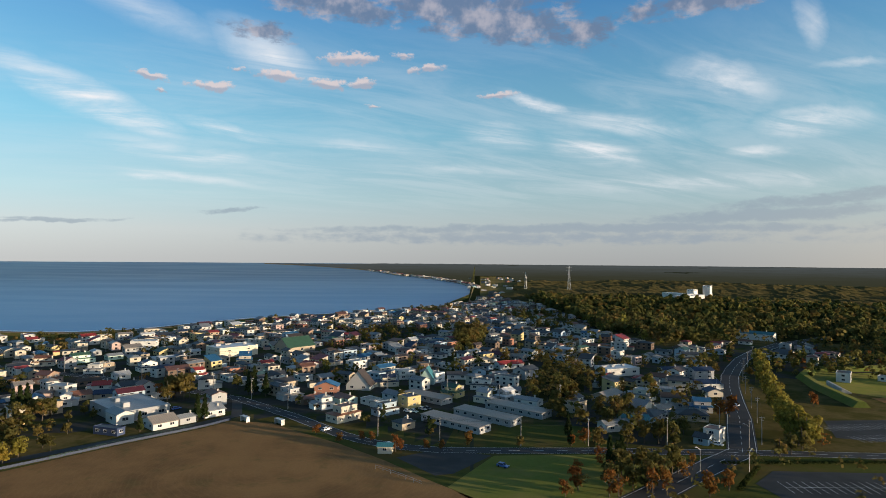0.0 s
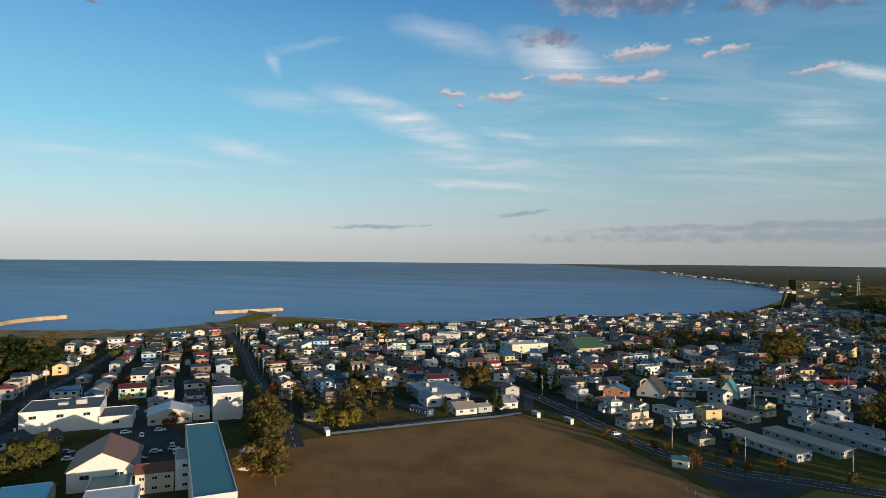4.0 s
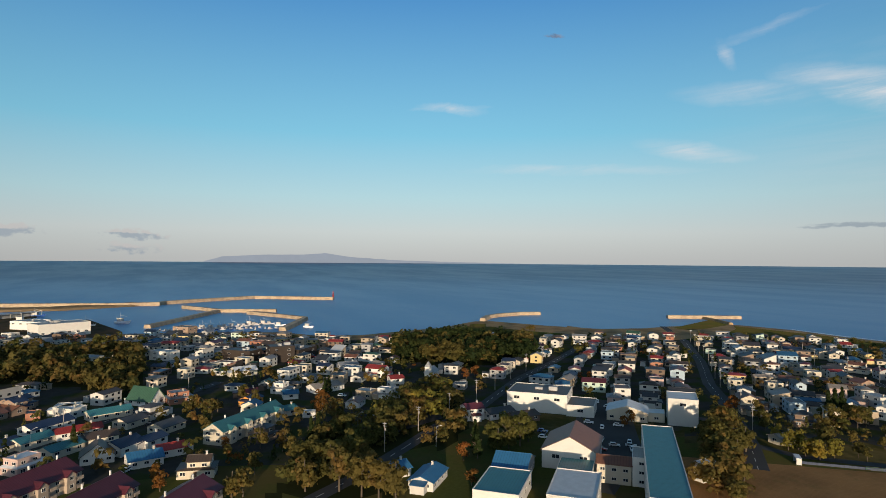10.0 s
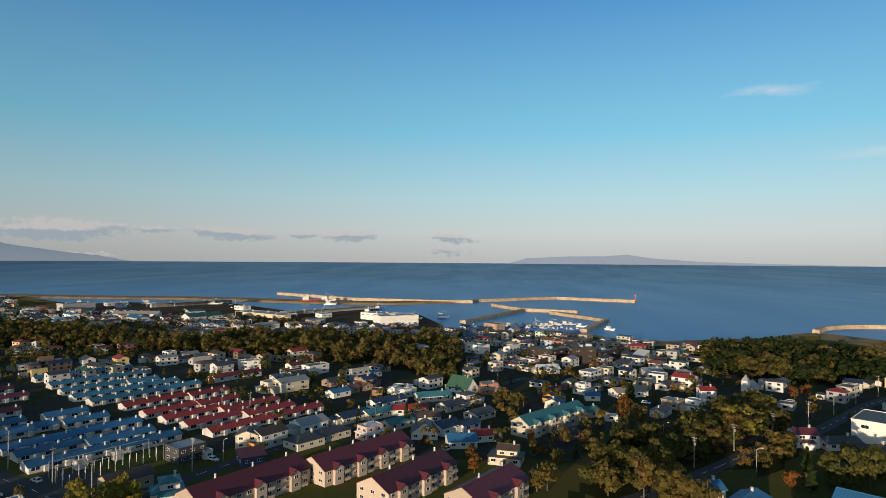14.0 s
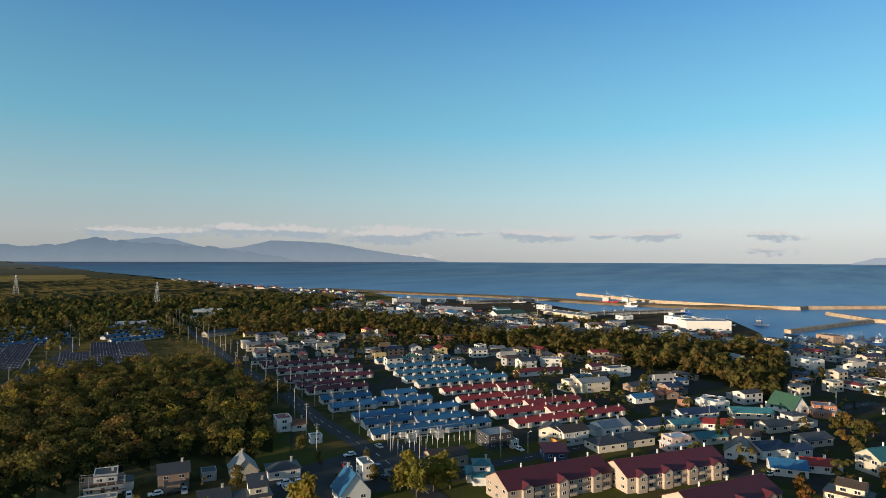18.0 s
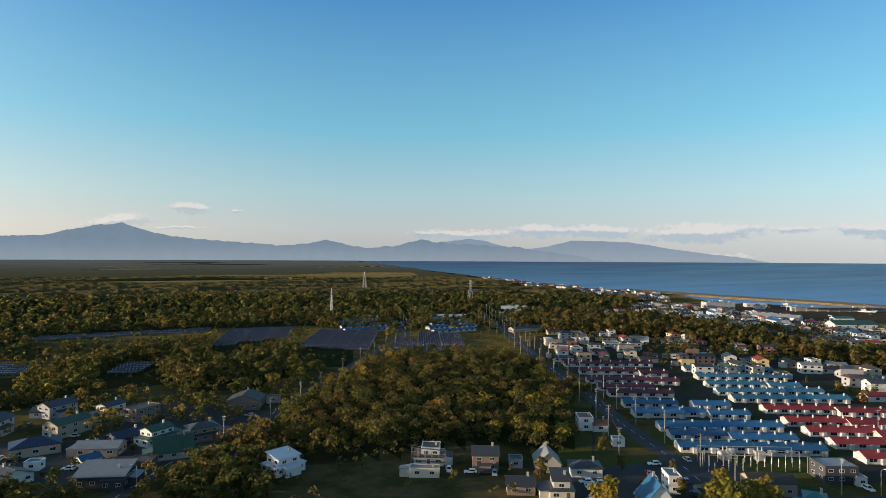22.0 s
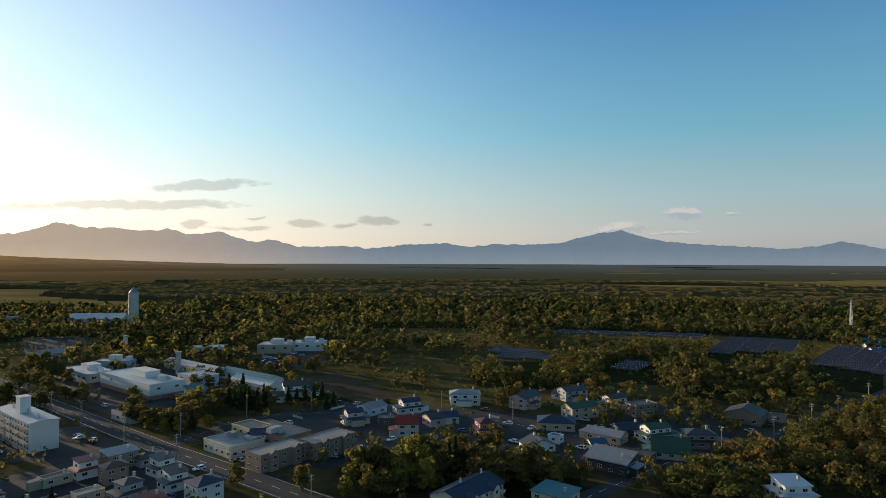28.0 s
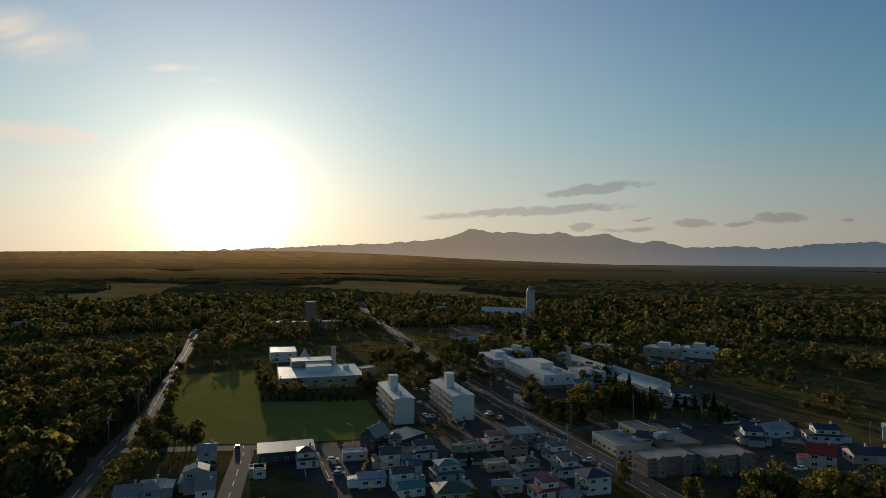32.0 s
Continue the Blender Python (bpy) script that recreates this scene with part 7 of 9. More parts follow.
house(-472.4, -631.2, 147.6, 36.0, 14.0, 2, "flat", "white", "snow", floor=4.09, name="office_building", chimney=False, group="")
house(-360.6, -604.7, 147.6, 39.7, 10.0, 1, "gable", "pale_blue", "snow", floor=3.09, name="barn", chimney=False, group="")
house(-274.5, -637.7, 147.6, 22.9, 10.0, 1, "gable", "pale_blue", "snow", floor=3.09, name="barn", chimney=False, group="")
house(-374.8, -467.1, 179.8, 53.8, 8.0, 1, "gable", "beige", "slate", floor=3.28, name="store_shed", chimney=False, group="")
house(-445.3, 38.2, 49.0, 22.0, 14.0, 2, "flat", "bark_brown", "slate", floor=3.46, name="town_hall", chimney=False, group="")
house(-433.6, 62.2, 94.1, 16.6, 16.0, 3, "flat", "bark_brown", "umber", floor=3.37, name="town_hall", chimney=False, group="")
house(-442.4, 76.9, 139.0, 24.2, 14.0, 2, "flat", "bark_brown", "umber", floor=3.37, name="town_hall", chimney=False, group="")
house(-584.2, 2.0, 49.0, 15.8, 12.0, 3, "flat", "tan", "umber", floor=3.28, name="office_building", chimney=False, group="")
house(-464.9, -11.2, 49.0, 17.6, 9.0, 2, "flat", "white", "steel", floor=2.91, name="shop", chimney=False, group="")
house(-454.6, -55.2, 49.0, 13.4, 10.0, 2, "flat", "cream", "steel", floor=2.91, name="shop", chimney=False, group="")
house(-448.6, -44.9, 88.2, 12.7, 10.0, 1, "hip", "pale_blue", "slate", floor=3.64)
house(460.8, 1201.4, 284.6, 71.7, 20.0, 1, "flat", "white", "snow", floor=10.5, name="factory", chimney=False, group="")
house(539.0, 1247.2, 48.0, 14.0, 14.0, 1, "flat", "white", "snow", floor=24.0, name="factory_tower", chimney=False, group="")
house(506.2, 1242.8, 48.0, 22.0, 14.0, 1, "flat", "white", "snow", floor=16.0, name="factory", chimney=False, group="")
house(470.3, 1167.6, 48.0, 89.1, 26.0, 2, "flat", "white", "snow", floor=4.09, name="factory", chimney=False, group="")
house(-231.1, 476.8, 12.9, 18.0, 12.0, 2, "flat", "white", "snow", floor=3.09, name="shop", chimney=False, group="")
house(-154.0, 450.1, 48.0, 30.3, 20.0, 2, "flat", "cream", "snow", floor=3.28, name="supermarket", chimney=False, group="")
house(-112.5, 469.4, 48.0, 24.1, 18.0, 1, "gable", "beige", "green", pitch=0.7, floor=4.55, name="temple_hall", chimney=False, group="")
house(289.1, 566.1, 318.0, 32.3, 10.0, 2, "gable", "white", "teal", floor=2.73)
terrace(-285.9, -295.3, 147.7, 37.2, "maroon")
terrace(-311.1, -281.5, 147.7, 18.6, "maroon")
terrace(-275.6, -271.6, 147.7, 35.4, "maroon")
terrace(-293.8, -253.3, 147.7, 15.8, "maroon")
terrace(-260.5, -249.6, 147.7, 34.6, "maroon")
terrace(-280.4, -234.1, 147.7, 15.5, "maroon")
terrace(-250.1, -234.0, 147.7, 28.9, "maroon")
terrace(-245.4, -219.9, 147.7, 32.4, "maroon")
terrace(-337.7, -246.9, 147.7, 32.5, "teal_blue")
terrace(-358.2, -230.2, 147.7, 19.7, "teal_blue")
terrace(-322.4, -226.2, 147.7, 32.4, "teal_blue")
terrace(-343.2, -211.4, 147.7, 16.6, "teal_blue")
terrace(-308.0, -210.0, 147.7, 30.6, "teal_blue")
terrace(-326.7, -193.7, 147.7, 16.2, "teal_blue")
terrace(-297.3, -194.5, 147.7, 33.5, "teal_blue")
terrace(-322.2, -180.9, 147.7, 18.5, "teal_blue")
terrace(-290.0, -181.0, 147.7, 32.8, "teal_blue")
terrace(-314.6, -166.6, 147.7, 22.5, "teal_blue")
terrace(-231.6, -201.9, 147.7, 24.8, "blue")
terrace(-221.0, -188.0, 147.7, 21.9, "blue")
terrace(-254.3, -185.8, 147.7, 16.5, "blue")
terrace(-233.3, -183.0, 147.7, 15.2, "blue")
terrace(-246.3, -171.1, 147.7, 16.9, "blue")
terrace(-213.9, -167.4, 147.7, 22.8, "blue")
terrace(-236.1, -154.9, 147.7, 25.8, "blue")
terrace(-207.8, -157.1, 147.7, 22.5, "blue")
terrace(-224.4, -141.6, 147.7, 24.0, "blue")
terrace(-199.7, -144.5, 147.7, 26.1, "blue")
terrace(-220.7, -129.1, 147.7, 24.4, "blue")
terrace(-282.4, -160.9, 147.7, 31.2, "red")
terrace(-302.0, -144.2, 147.7, 20.4, "red")
terrace(-267.6, -145.1, 147.7, 25.1, "red")
terrace(-285.0, -131.0, 147.7, 20.9, "red")
terrace(-261.3, -131.6, 147.7, 27.6, "red")
terrace(-279.6, -113.3, 147.7, 29.8, "red")
terrace(-254.3, -117.7, 147.7, 29.0, "red")
terrace(-271.4, -101.1, 147.7, 25.2, "red")
terrace(-245.8, -103.8, 147.7, 28.6, "red")
terrace(-269.1, -88.5, 147.7, 29.3, "red")
terrace(-266.8, -649.9, 182.5, 45.0, "blue")
terrace(-252.9, -609.3, 179.8, 46.5, "blue")
terrace(-234.8, -574.7, 183.3, 33.1, "blue")
terrace(-266.4, -566.5, 183.3, 33.2, "blue")
terrace(-232.8, -542.8, 183.2, 44.7, "blue")
terrace(-351.0, -589.9, 181.8, 42.1, "blue")
terrace(-334.5, -554.3, 177.7, 49.3, "blue")
terrace(-303.0, -526.7, 186.4, 26.2, "blue")
terrace(-329.0, -522.3, 190.7, 32.9, "blue")
terrace(-303.1, -497.1, 181.1, 46.0, "blue")
house(-146.8, 135.6, 140.6, 72.0, 10.5, 3, "flat", "white", "teal", floor=3.4, name="school_building", chimney=False, group="")
house(-181.6, 127.2, 139.0, 22.0, 18.5, 1, "gable", "white", "rust", pitch=0.52, floor=6.0, name="gymnasium", chimney=False, group="")


# ---- vehicles, poles, boats ----
def car_meshes(colour):
    if ("car", colour) not in SHARED:
        g = Geo()
        low = [(-2.1, -0.82, 0.32), (2.1, -0.82, 0.32), (2.1, 0.82, 0.32), (-2.1, 0.82, 0.32)]
        mid = [(-2.15, -0.84, 0.85), (2.05, -0.84, 0.78), (2.05, 0.84, 0.78), (-2.15, 0.84, 0.85)]
        g.solid(low, mid)
        g.solid([(-1.9, -0.78, 0.83), (1.0, -0.78, 0.80), (1.0, 0.78, 0.80), (-1.9, 0.78, 0.83)], [(-1.5, -0.64, 1.46), (0.25, -0.64, 1.46), (0.25, 0.64, 1.46), (-1.5, 0.64, 1.46)])
        glass = Geo()
        glass.solid([(-1.55, -0.77, 0.92), (0.72, -0.77, 0.92), (0.72, 0.77, 0.92), (-1.55, 0.77, 0.92)], [(-1.32, -0.675, 1.36), (0.22, -0.675, 1.36), (0.22, 0.675, 1.36), (-1.32, 0.675, 1.36)])
        glass.face([(0.93, -0.66, 0.90), (0.93, 0.66, 0.90), (0.34, 0.58, 1.41), (0.34, -0.58, 1.41)])
        glass.face([(-1.86, 0.66, 0.95), (-1.86, -0.66, 0.95), (-1.57, -0.58, 1.41), (-1.57, 0.58, 1.41)])
        w = Geo()
        ring = [(0.31 * math.cos(k * math.pi / 5), 0.31 * math.sin(k * math.pi / 5)) for k in range(10)]
        w.solid([(x, -0.1, z) for x, z in ring], [(x, 0.1, z) for x, z in ring])
        lamp = Geo().box(-0.04, -0.18, -0.07, 0.03, 0.18, 0.07)
        SHARED["car", colour] = (g.mesh("body", [colour]), glass.mesh("glazing", ["glass"]), w.mesh("wheel", ["rubber"]), lamp.mesh("headlight", ["frame"]))
    return SHARED["car", colour]


CAR_WORDS = {"c_white": "white", "c_black": "black", "c_silver": "silver", "c_blue": "dark blue", "c_red": "dark red"}


def car(x, y, turn, colour):
    body, glass, wheel, lamp = car_meshes(colour)
    ob = root("car", x, y, turn, 0.04, f"parked {CAR_WORDS[colour]} hatchback car on asphalt", "car", "parked cars")
    part("body", body, None, ob)
    part("glazing", glass, None, ob)
    for u in (-1.3, 1.3):
        for v in (-0.76, 0.76):
            part("wheel", wheel, None, ob, pose(u, v, 0.31))
    for v in (-0.6, 0.6) if math.hypot(x, y) < 270 else ():
        part("headlight", lamp, None, ob, pose(2.08, v, 0.66))
    TAKEN.append((x, y, 2.4))
    return ob


def utility_pole(x, y, turn, h=10.5):
    if "pole" not in SHARED:
        SHARED["pole"] = Geo().tube(0, 0, -0.2, 10.5, 0.19, 0.12, 8).mesh("post", ["pole"])
        SHARED["arm"] = Geo().box(-0.95, -0.06, 0, 0.95, 0.06, 0.12).tube(-0.8, 0, 0.12, 0.32, 0.06, 0.05, 6).tube(0.8, 0, 0.12, 0.32, 0.06, 0.05, 6).tube(0.25, 0, 0.12, 0.32, 0.06, 0.05, 6).box(-0.7, -0.06, -0.9, 0.7, 0.06, -0.78).box(-0.09, -0.1, -0.8, 0.09, 0.1, 0.05).mesh("crossarm", ["steel"])
        SHARED["can"] = Geo().tube(0.36, 0, 0, 0.85, 0.24, 0.24, 8).box(0.05, -0.05, 0.3, 0.36, 0.05, 0.4).mesh("transformer", ["pole"])
    ob = root("utility_pole", x, y, turn, 0, "grey concrete utility pole with crossarms beside the road", "utility pole", "utility poles")
    k = h / 10.5
    part("post", SHARED["pole"], None, ob).scale = (1, 1, k)
    part("crossarm", SHARED["arm"], None, ob, pose(0, 0, h - 0.6))
    if int(abs(x * 3 + y)) % 3 == 0:
        part("transformer", SHARED["can"], None, ob, pose(0, 0, h - 3.0))
    return ob


def poles_along(pts, gap, off, h=10.5, jitter=7):
    rng = np.random.default_rng(jitter)
    pts = [Vector(p) for p in pts]
    carry = gap * 0.4
    tops = []
    for a, b in zip(pts, pts[1:]):
        d = (b - a)
        length = d.length
        d.normalize()
        n = Vector((-d.y, d.x))
        while carry < length:
            p = a + d * carry + n * off
            if free(p.x, p.y, 0.5):
                hh = h * rng.uniform(0.92, 1.12)
                utility_pole(p.x, p.y, math.degrees(math.atan2(d.y, d.x)) + 90, hh)
                tops.append((p.x, p.y, hh - 0.2, n))
            carry += gap * rng.uniform(0.85, 1.15)
        carry -= length
    # the cables sag a little between the poles, each a run of its own
    runs, last = [], None
    for top in tops:
        if last is None or math.hypot(top[0] - last[0], top[1] - last[1]) > gap * 1.8:
            runs.append([])
        runs[-1].append(top)
        last = top
    for run in runs:
        if len(run) < 2:
            continue
        line = root("power_line", run[0][0], run[0][1], 0, 0, "run of thin black overhead wires between poles", "power line")
        for side, drop in ((-0.8, 0.0), (0.8, 0.0), (0.1, 1.6)):
            path = []
            for (x0, y0, z0, n), (x1, y1, z1, _) in zip(run, run[1:]):
                for k in range(5):
                    q = k / 5
                    path.append(Vector((x0 + (x1 - x0) * q + n.x * side - run[0][0], y0 + (y1 - y0) * q + n.y * side - run[0][1], z0 + (z1 - z0) * q - drop - 2.4 * q * (1 - q))))
            x1, y1, z1, n = run[-1]
            path.append(Vector((x1 + n.x * side - run[0][0], y1 + n.y * side - run[0][1], z1 - drop)))
            g, e = Geo(), 0.02
            for p in path:
                g.v.extend([(p.x + n.x * e, p.y + n.y * e, p.z - e), (p.x - n.x * e, p.y - n.y * e, p.z - e), (p.x, p.y, p.z + e)])
            for k in range(len(path) - 1):
                for i in range(3):
                    j = (i + 1) % 3
                    g.f.append((3 * k + i, 3 * k + j, 3 * k + 3 + j, 3 * k + 3 + i))
                    g.m.append(0)
            part("wire", g, ["rubber"], line)


def street_lamp(x, y, turn):
    if "lamp" not in SHARED:
        g = Geo().tube(0, 0, -0.1, 7.4, 0.10, 0.06, 8)
        last = (0, 0, 7.4)
        for k in range(1, 6):
            a = k / 5 * math.pi / 2
            p = (1.5 * math.sin(a) , 0, 7.4 + 0.9 * math.sin(a))
            g.bar(last, p, 0.05)
            last = p
        SHARED["lamp"] = g.mesh("post", ["steel"])
        SHARED["head"] = Geo().solid([(1.4, -0.14, 8.2), (2.2, -0.10, 8.2), (2.2, 0.10, 8.2), (1.4, 0.14, 8.2)], [(1.4, -0.12, 8.38), (2.1, -0.08, 8.34), (2.1, 0.08, 8.34), (1.4, 0.12, 8.38)]).mesh("lamp_head", ["frame"])
    ob = root("street_lamp", x, y, turn, 0, "tall curved grey street lamp beside the road", "street lamp", "street lamps")
    post = part("post", SHARED["lamp"], None, ob)
    part("lamp_head", SHARED["head"], None, post)


def boat(x, y, turn, size=1.0, hull="c_white", z=-0.8):
    key = ("boat", hull)
    if key not in SHARED:
        g = Geo()
        deck = [(-5, -1.5, 1.2), (2.5, -1.6, 1.4), (6.0, 0.0, 2.1), (2.5, 1.6, 1.4), (-5, 1.5, 1.2)]
        keel = [(-4.6, -1.0, 0.0), (2.2, -1.0, 0.0), (4.6, 0.0, 0.0), (2.2, 1.0, 0.0), (-4.6, 1.0, 0.0)]
        g.solid(keel, deck)
        cab = Geo().box(-3.2, -1.0, 1.2, 0.2, 1.0, 3.2).box(-3.4, -1.15, 3.2, 0.5, 1.15, 3.35)
        mast = Geo().tube(-1.4, 0, 3.3, 7.4, 0.08, 0.05, 6).bar((-1.4, 0, 5.4), (3.4, 0, 4.3), 0.05).bar((-3.9, 0, 1.2), (-3.9, 0, 4.6), 0.06)
        SHARED[key] = (g.mesh("hull", [hull]), cab.mesh("cabin", ["grey" if hull == "c_silver" else "off_white"]), mast.mesh("mast", ["steel"]))
    ob = root("fishing_boat", x, y, turn, z, "white fishing boat with a cabin and mast in the harbour", "boat", "fishing boats")
    ob.scale = (size, size, size)
    for name, me in zip(("hull", "cabin", "mast"), SHARED[key]):
        part(name, me, None, ob)
    return ob


def lattice(name, x, y, h, w, label, turn=0.0):
    """A steel lattice tower with cross bracing."""
    ob = root(name, x, y, turn, 0, label, "tower")
    g = Geo()
    steps = max(4, int(h / 5))
    legs = ((1, 1), (-1, 1), (-1, -1), (1, -1))
    for k in range(steps):
        z0, z1 = h * k / steps, h * (k + 1) / steps
        r0, r1 = w / 2 * (1 - 0.85 * k / steps), w / 2 * (1 - 0.85 * (k + 1) / steps)
        for (a, b), (c, d) in zip(legs, legs[1:] + legs[:1]):
            g.bar((a * r0, b * r0, z0), (a * r1, b * r1, z1), 0.14)
            g.bar((a * r0, b * r0, z0), (c * r1, d * r1, z1), 0.07)
            g.bar((a * r1, b * r1, z1), (c * r1, d * r1, z1), 0.07)
    part("lattice_frame", g, ["steel"], ob)
    for q in (0.72, 0.84, 0.95):
        part("crossarm", Geo().bar((-w * 0.8, 0, h * q), (w * 0.8, 0, h * q), 0.14), ["steel"], ob)
    return ob


poles_along([(-300, 404), (-190, 360), (-103, 314), (-62, 279), (-36, 252), (-14, 237), (25, 233), (59, 234), (88, 233), (120, 233)], 30, 0.5)
poles_along([(112, 229), (123, 253), (135, 279), (148, 312), (163, 348), (178, 380), (195, 410), (220, 450)], 32, -7.0)
poles_along([(-420, 412), (-328, 337), (-265, 279), (-230, 252), (-200, 226), (-172, 202)], 28, 4.5)
poles_along([(-364, 239), (-319, 185), (-264, 132), (-240, 100), (-218, 78), (-195, 54)], 30, -4.5)
poles_along([(-430, -640), (-328, -438), (-269, -328), (-227, -240), (-197, -186), (-175, -138), (-160, -112)], 24, 5.6, 12.0)
poles_along([(-380, -560), (-328, -438), (-269, -328), (-227, -240), (-197, -186), (-160, -140)], 30, -8.5, 13.0)
poles_along([(-300, -620), (-252, -497), (-163, -389), (-109, -321), (-81, -284), (-25, -226)], 34, 5.0)
poles_along([(60, -158), (121, -184), (200, -219), (292, -262), (469, -354)], 34, 7.0)
poles_along([(155, -200), (152, -232), (141, -252), (119, -263), (80, -272), (40, -268), (0, -250)], 30, 4.5, 9.5)
poles_along([(-160, -112), (-210, -85), (-260, -55), (-310, -22), (-370, 20)], 26, 4.2, 10.0)
poles_along([(245, -57), (296, -85), (390, -125), (480, -164)], 40, 5.0, 9.0)
poles_along([(-330, -200), (-290, -140), (-250, -80)], 24, 0.0, 9.0)
poles_along([(-40, 330), (40, 300), (110, 330)], 30, 0.0, 9.5)
poles_along([(-30, 420), (60, 390), (140, 400)], 34, 0.0, 9.5)
poles_along([(-220, 430), (-120, 400), (-40, 380)], 34, 0.0, 9.5)
poles_along([(-330, 420), (-250, 460), (-160, 500)], 36, 0.0, 9.5)
for x, y, a in ((102, 204, 40), (118, 236, 150), (121, 268, 160), (133, 296, 160), (150, 336, 160), (87, 207, 200), (-243, 66, 60), (-213, 88, 60), (-262, -50, 100), (-205, -92, 60), (218, -98, 30), (196, -128, 60), (186, -214, 150), (250, -232, 150), (-14, -205, 30)):
    street_lamp(x, y, a)

# fishing harbour
rng = np.random.default_rng(8)
for k in range(24):
    u = k / 23
    boat(-645 + 12 * u + rng.uniform(-6, 6), -20 + 105 * u, rng.uniform(0, 360), rng.uniform(0.55, 0.9), ("c_silver", "off_white", "c_blue")[k % 3], 0.05)
for k in range(12):
    boat(-655 - 3 * k + rng.uniform(-4, 4), 15 + 6.5 * k + rng.uniform(-3, 3), rng.uniform(30, 80), rng.uniform(0.8, 1.3), ("off_white", "c_silver")[k % 2])
for x, y, a, s, c in ((-980, -298, 80, 3.0, "c_red"), (-996, -272, 80, 2.6, "c_white"), (-930, -250, 100, 1.8, "c_white"), (-900, -420, 110, 2.0, "c_white"), (-890, -520, 120, 2.0, "c_white"), (-880, -620, 120, 1.6, "c_white"),
                      (-720, -90, 60, 1.7, "c_white"), (-745, -60, 60, 1.7, "c_white"), (-700, -120, 60, 1.4, "c_white"), (-790, -160, 70, 1.8, "c_white"), (-860, -160, 90, 1.6, "c_blue"), (-640, 120, 40, 1.2, "c_white"), (-665, 95, 50, 1.2, "c_white")):
    boat(x, y, a, s, c)
ob = root("lighthouse", -1068, 243, 0, 4.0, "small red harbour lighthouse on the breakwater end", "lighthouse")
part("tower", Geo().tube(0, 0, 0, 7.0, 1.5, 1.0, 12), ["r_red"], ob)
part("gallery", Geo().tube(0, 0, 7.0, 7.5, 1.6, 1.6, 12), ["c_white"], ob)
part("lantern", Geo().tube(0, 0, 7.5, 9.3, 0.8, 0.7, 10).tube(0, 0, 9.3, 10.2, 0.9, 0.1, 10), ["r_red"], ob)

# sheds, stores and stacked gear on the quay
rng = np.random.default_rng(14)
for k in range(26):
    x, y = rng.uniform(-900, -590), rng.uniform(-560, -80)
    if inside(x, y, QUAY) and free(x, y, 12) and inside(x * 1.05, y * 1.05, QUAY):
        house(x, y, rng.choice([54.0, 144.0]), rng.uniform(14, 30), rng.uniform(9, 15), 1, pick(rng, {"gable": 3, "flat": 2}), pick(rng, {"white": 4, "cream": 2, "grey": 2, "pale_blue": 1}), pick(rng, {"steel": 3, "green": 1, "rust": 1, "blue": 1, "snow": 1}), 0.25, floor=rng.uniform(4.0, 5.5), name="harbour_shed", chimney=False, group="harbour sheds")
for k in range(14):
    x, y = rng.uniform(-900, -600), rng.uniform(-560, -80)
    if inside(x, y, QUAY) and free(x, y, 3):
        car(x, y, rng.uniform(0, 180), pick(rng, {"c_white": 5, "c_silver": 2, "c_black": 1}))
# masts and towers
lattice("radio_mast", 261.5, 1267.8, 62, 7, "tall pale steel radio mast in the forest")
lattice("radio_mast", 195.5, 1445.7, 46, 6, "pale steel radio mast above the coast town")
lattice("power_pylon", -518.9, -802.5, 36, 7, "grey steel power pylon at the wood's edge")
lattice("power_pylon", -528.8, -1244.4, 38, 8, "grey steel power pylon in the forest")
lattice("radio_mast", -252.8, -694.3, 30, 2.5, "thin steel mast rising from the plain")
lattice("radio_mast", -258.9, -709.8, 32, 2.5, "thin steel mast rising from the plain")
ob = root("water_tower", 486.6, -571.5, 0, 0, "tall round pale concrete water tower with a domed cap", "water tower")
part("shaft", Geo().tube(0, 0, -0.5, 33, 5.2, 5.0, 24), ["concrete"], ob)
part("ring", Geo().tube(0, 0, 33, 34.6, 5.5, 5.5, 24), ["concrete"], ob)
part("dome", Geo().tube(0, 0, 34.6, 38.5, 4.6, 2.8, 20).tube(0, 0, 38.5, 40.3, 2.8, 0.3, 20), ["r_steel"], ob)
ob = root("silo", 571.2, -320.0, 20, 0, "brown square silo tower of a works", "silo")
part("shaft", Geo().box(-4, -4, -0.3, 4, 4, 25), ["tan"], ob)
part("cap", Geo().box(-4.3, -4.3, 25, 4.3, 4.3, 26), ["concrete"], ob)
ob = root("dome_shed", 616.2, -548.9, 30, 0, "pale round-roofed storage shed", "shed")
g = Geo()
arch = [(9 * math.cos(math.pi * k / 12), 8 * math.sin(math.pi * k / 12)) for k in range(13)]
g.solid([(-11, y, z) for y, z in arch], [(11, y, z) for y, z in arch])
part("shell", g, ["r_steel"], ob)
for x, y, h in ((328.6, -200.4, 16), (327.5, -377.1, 15), (248.0, -330.0, 13)):
    ob = root("boiler_chimney", x, y, 0, 0, "square concrete boiler chimney among roofs", "chimney")
    part("shaft", Geo().box(-1.1, -1.1, -0.2, 1.1, 1.1, h), ["concrete"], ob)
    part("cap", Geo().box(-1.3, -1.3, h, 1.3, 1.3, h + 0.5), ["concrete"], ob)

ob = root("roof_spire", 355.5, -195.3, 20, 0, "pointed pale metal skylight tower of the school", "tower")
part("tower", Geo().box(-2.2, -2.2, -0.2, 2.2, 2.2, 6.5), ["beige"], ob)
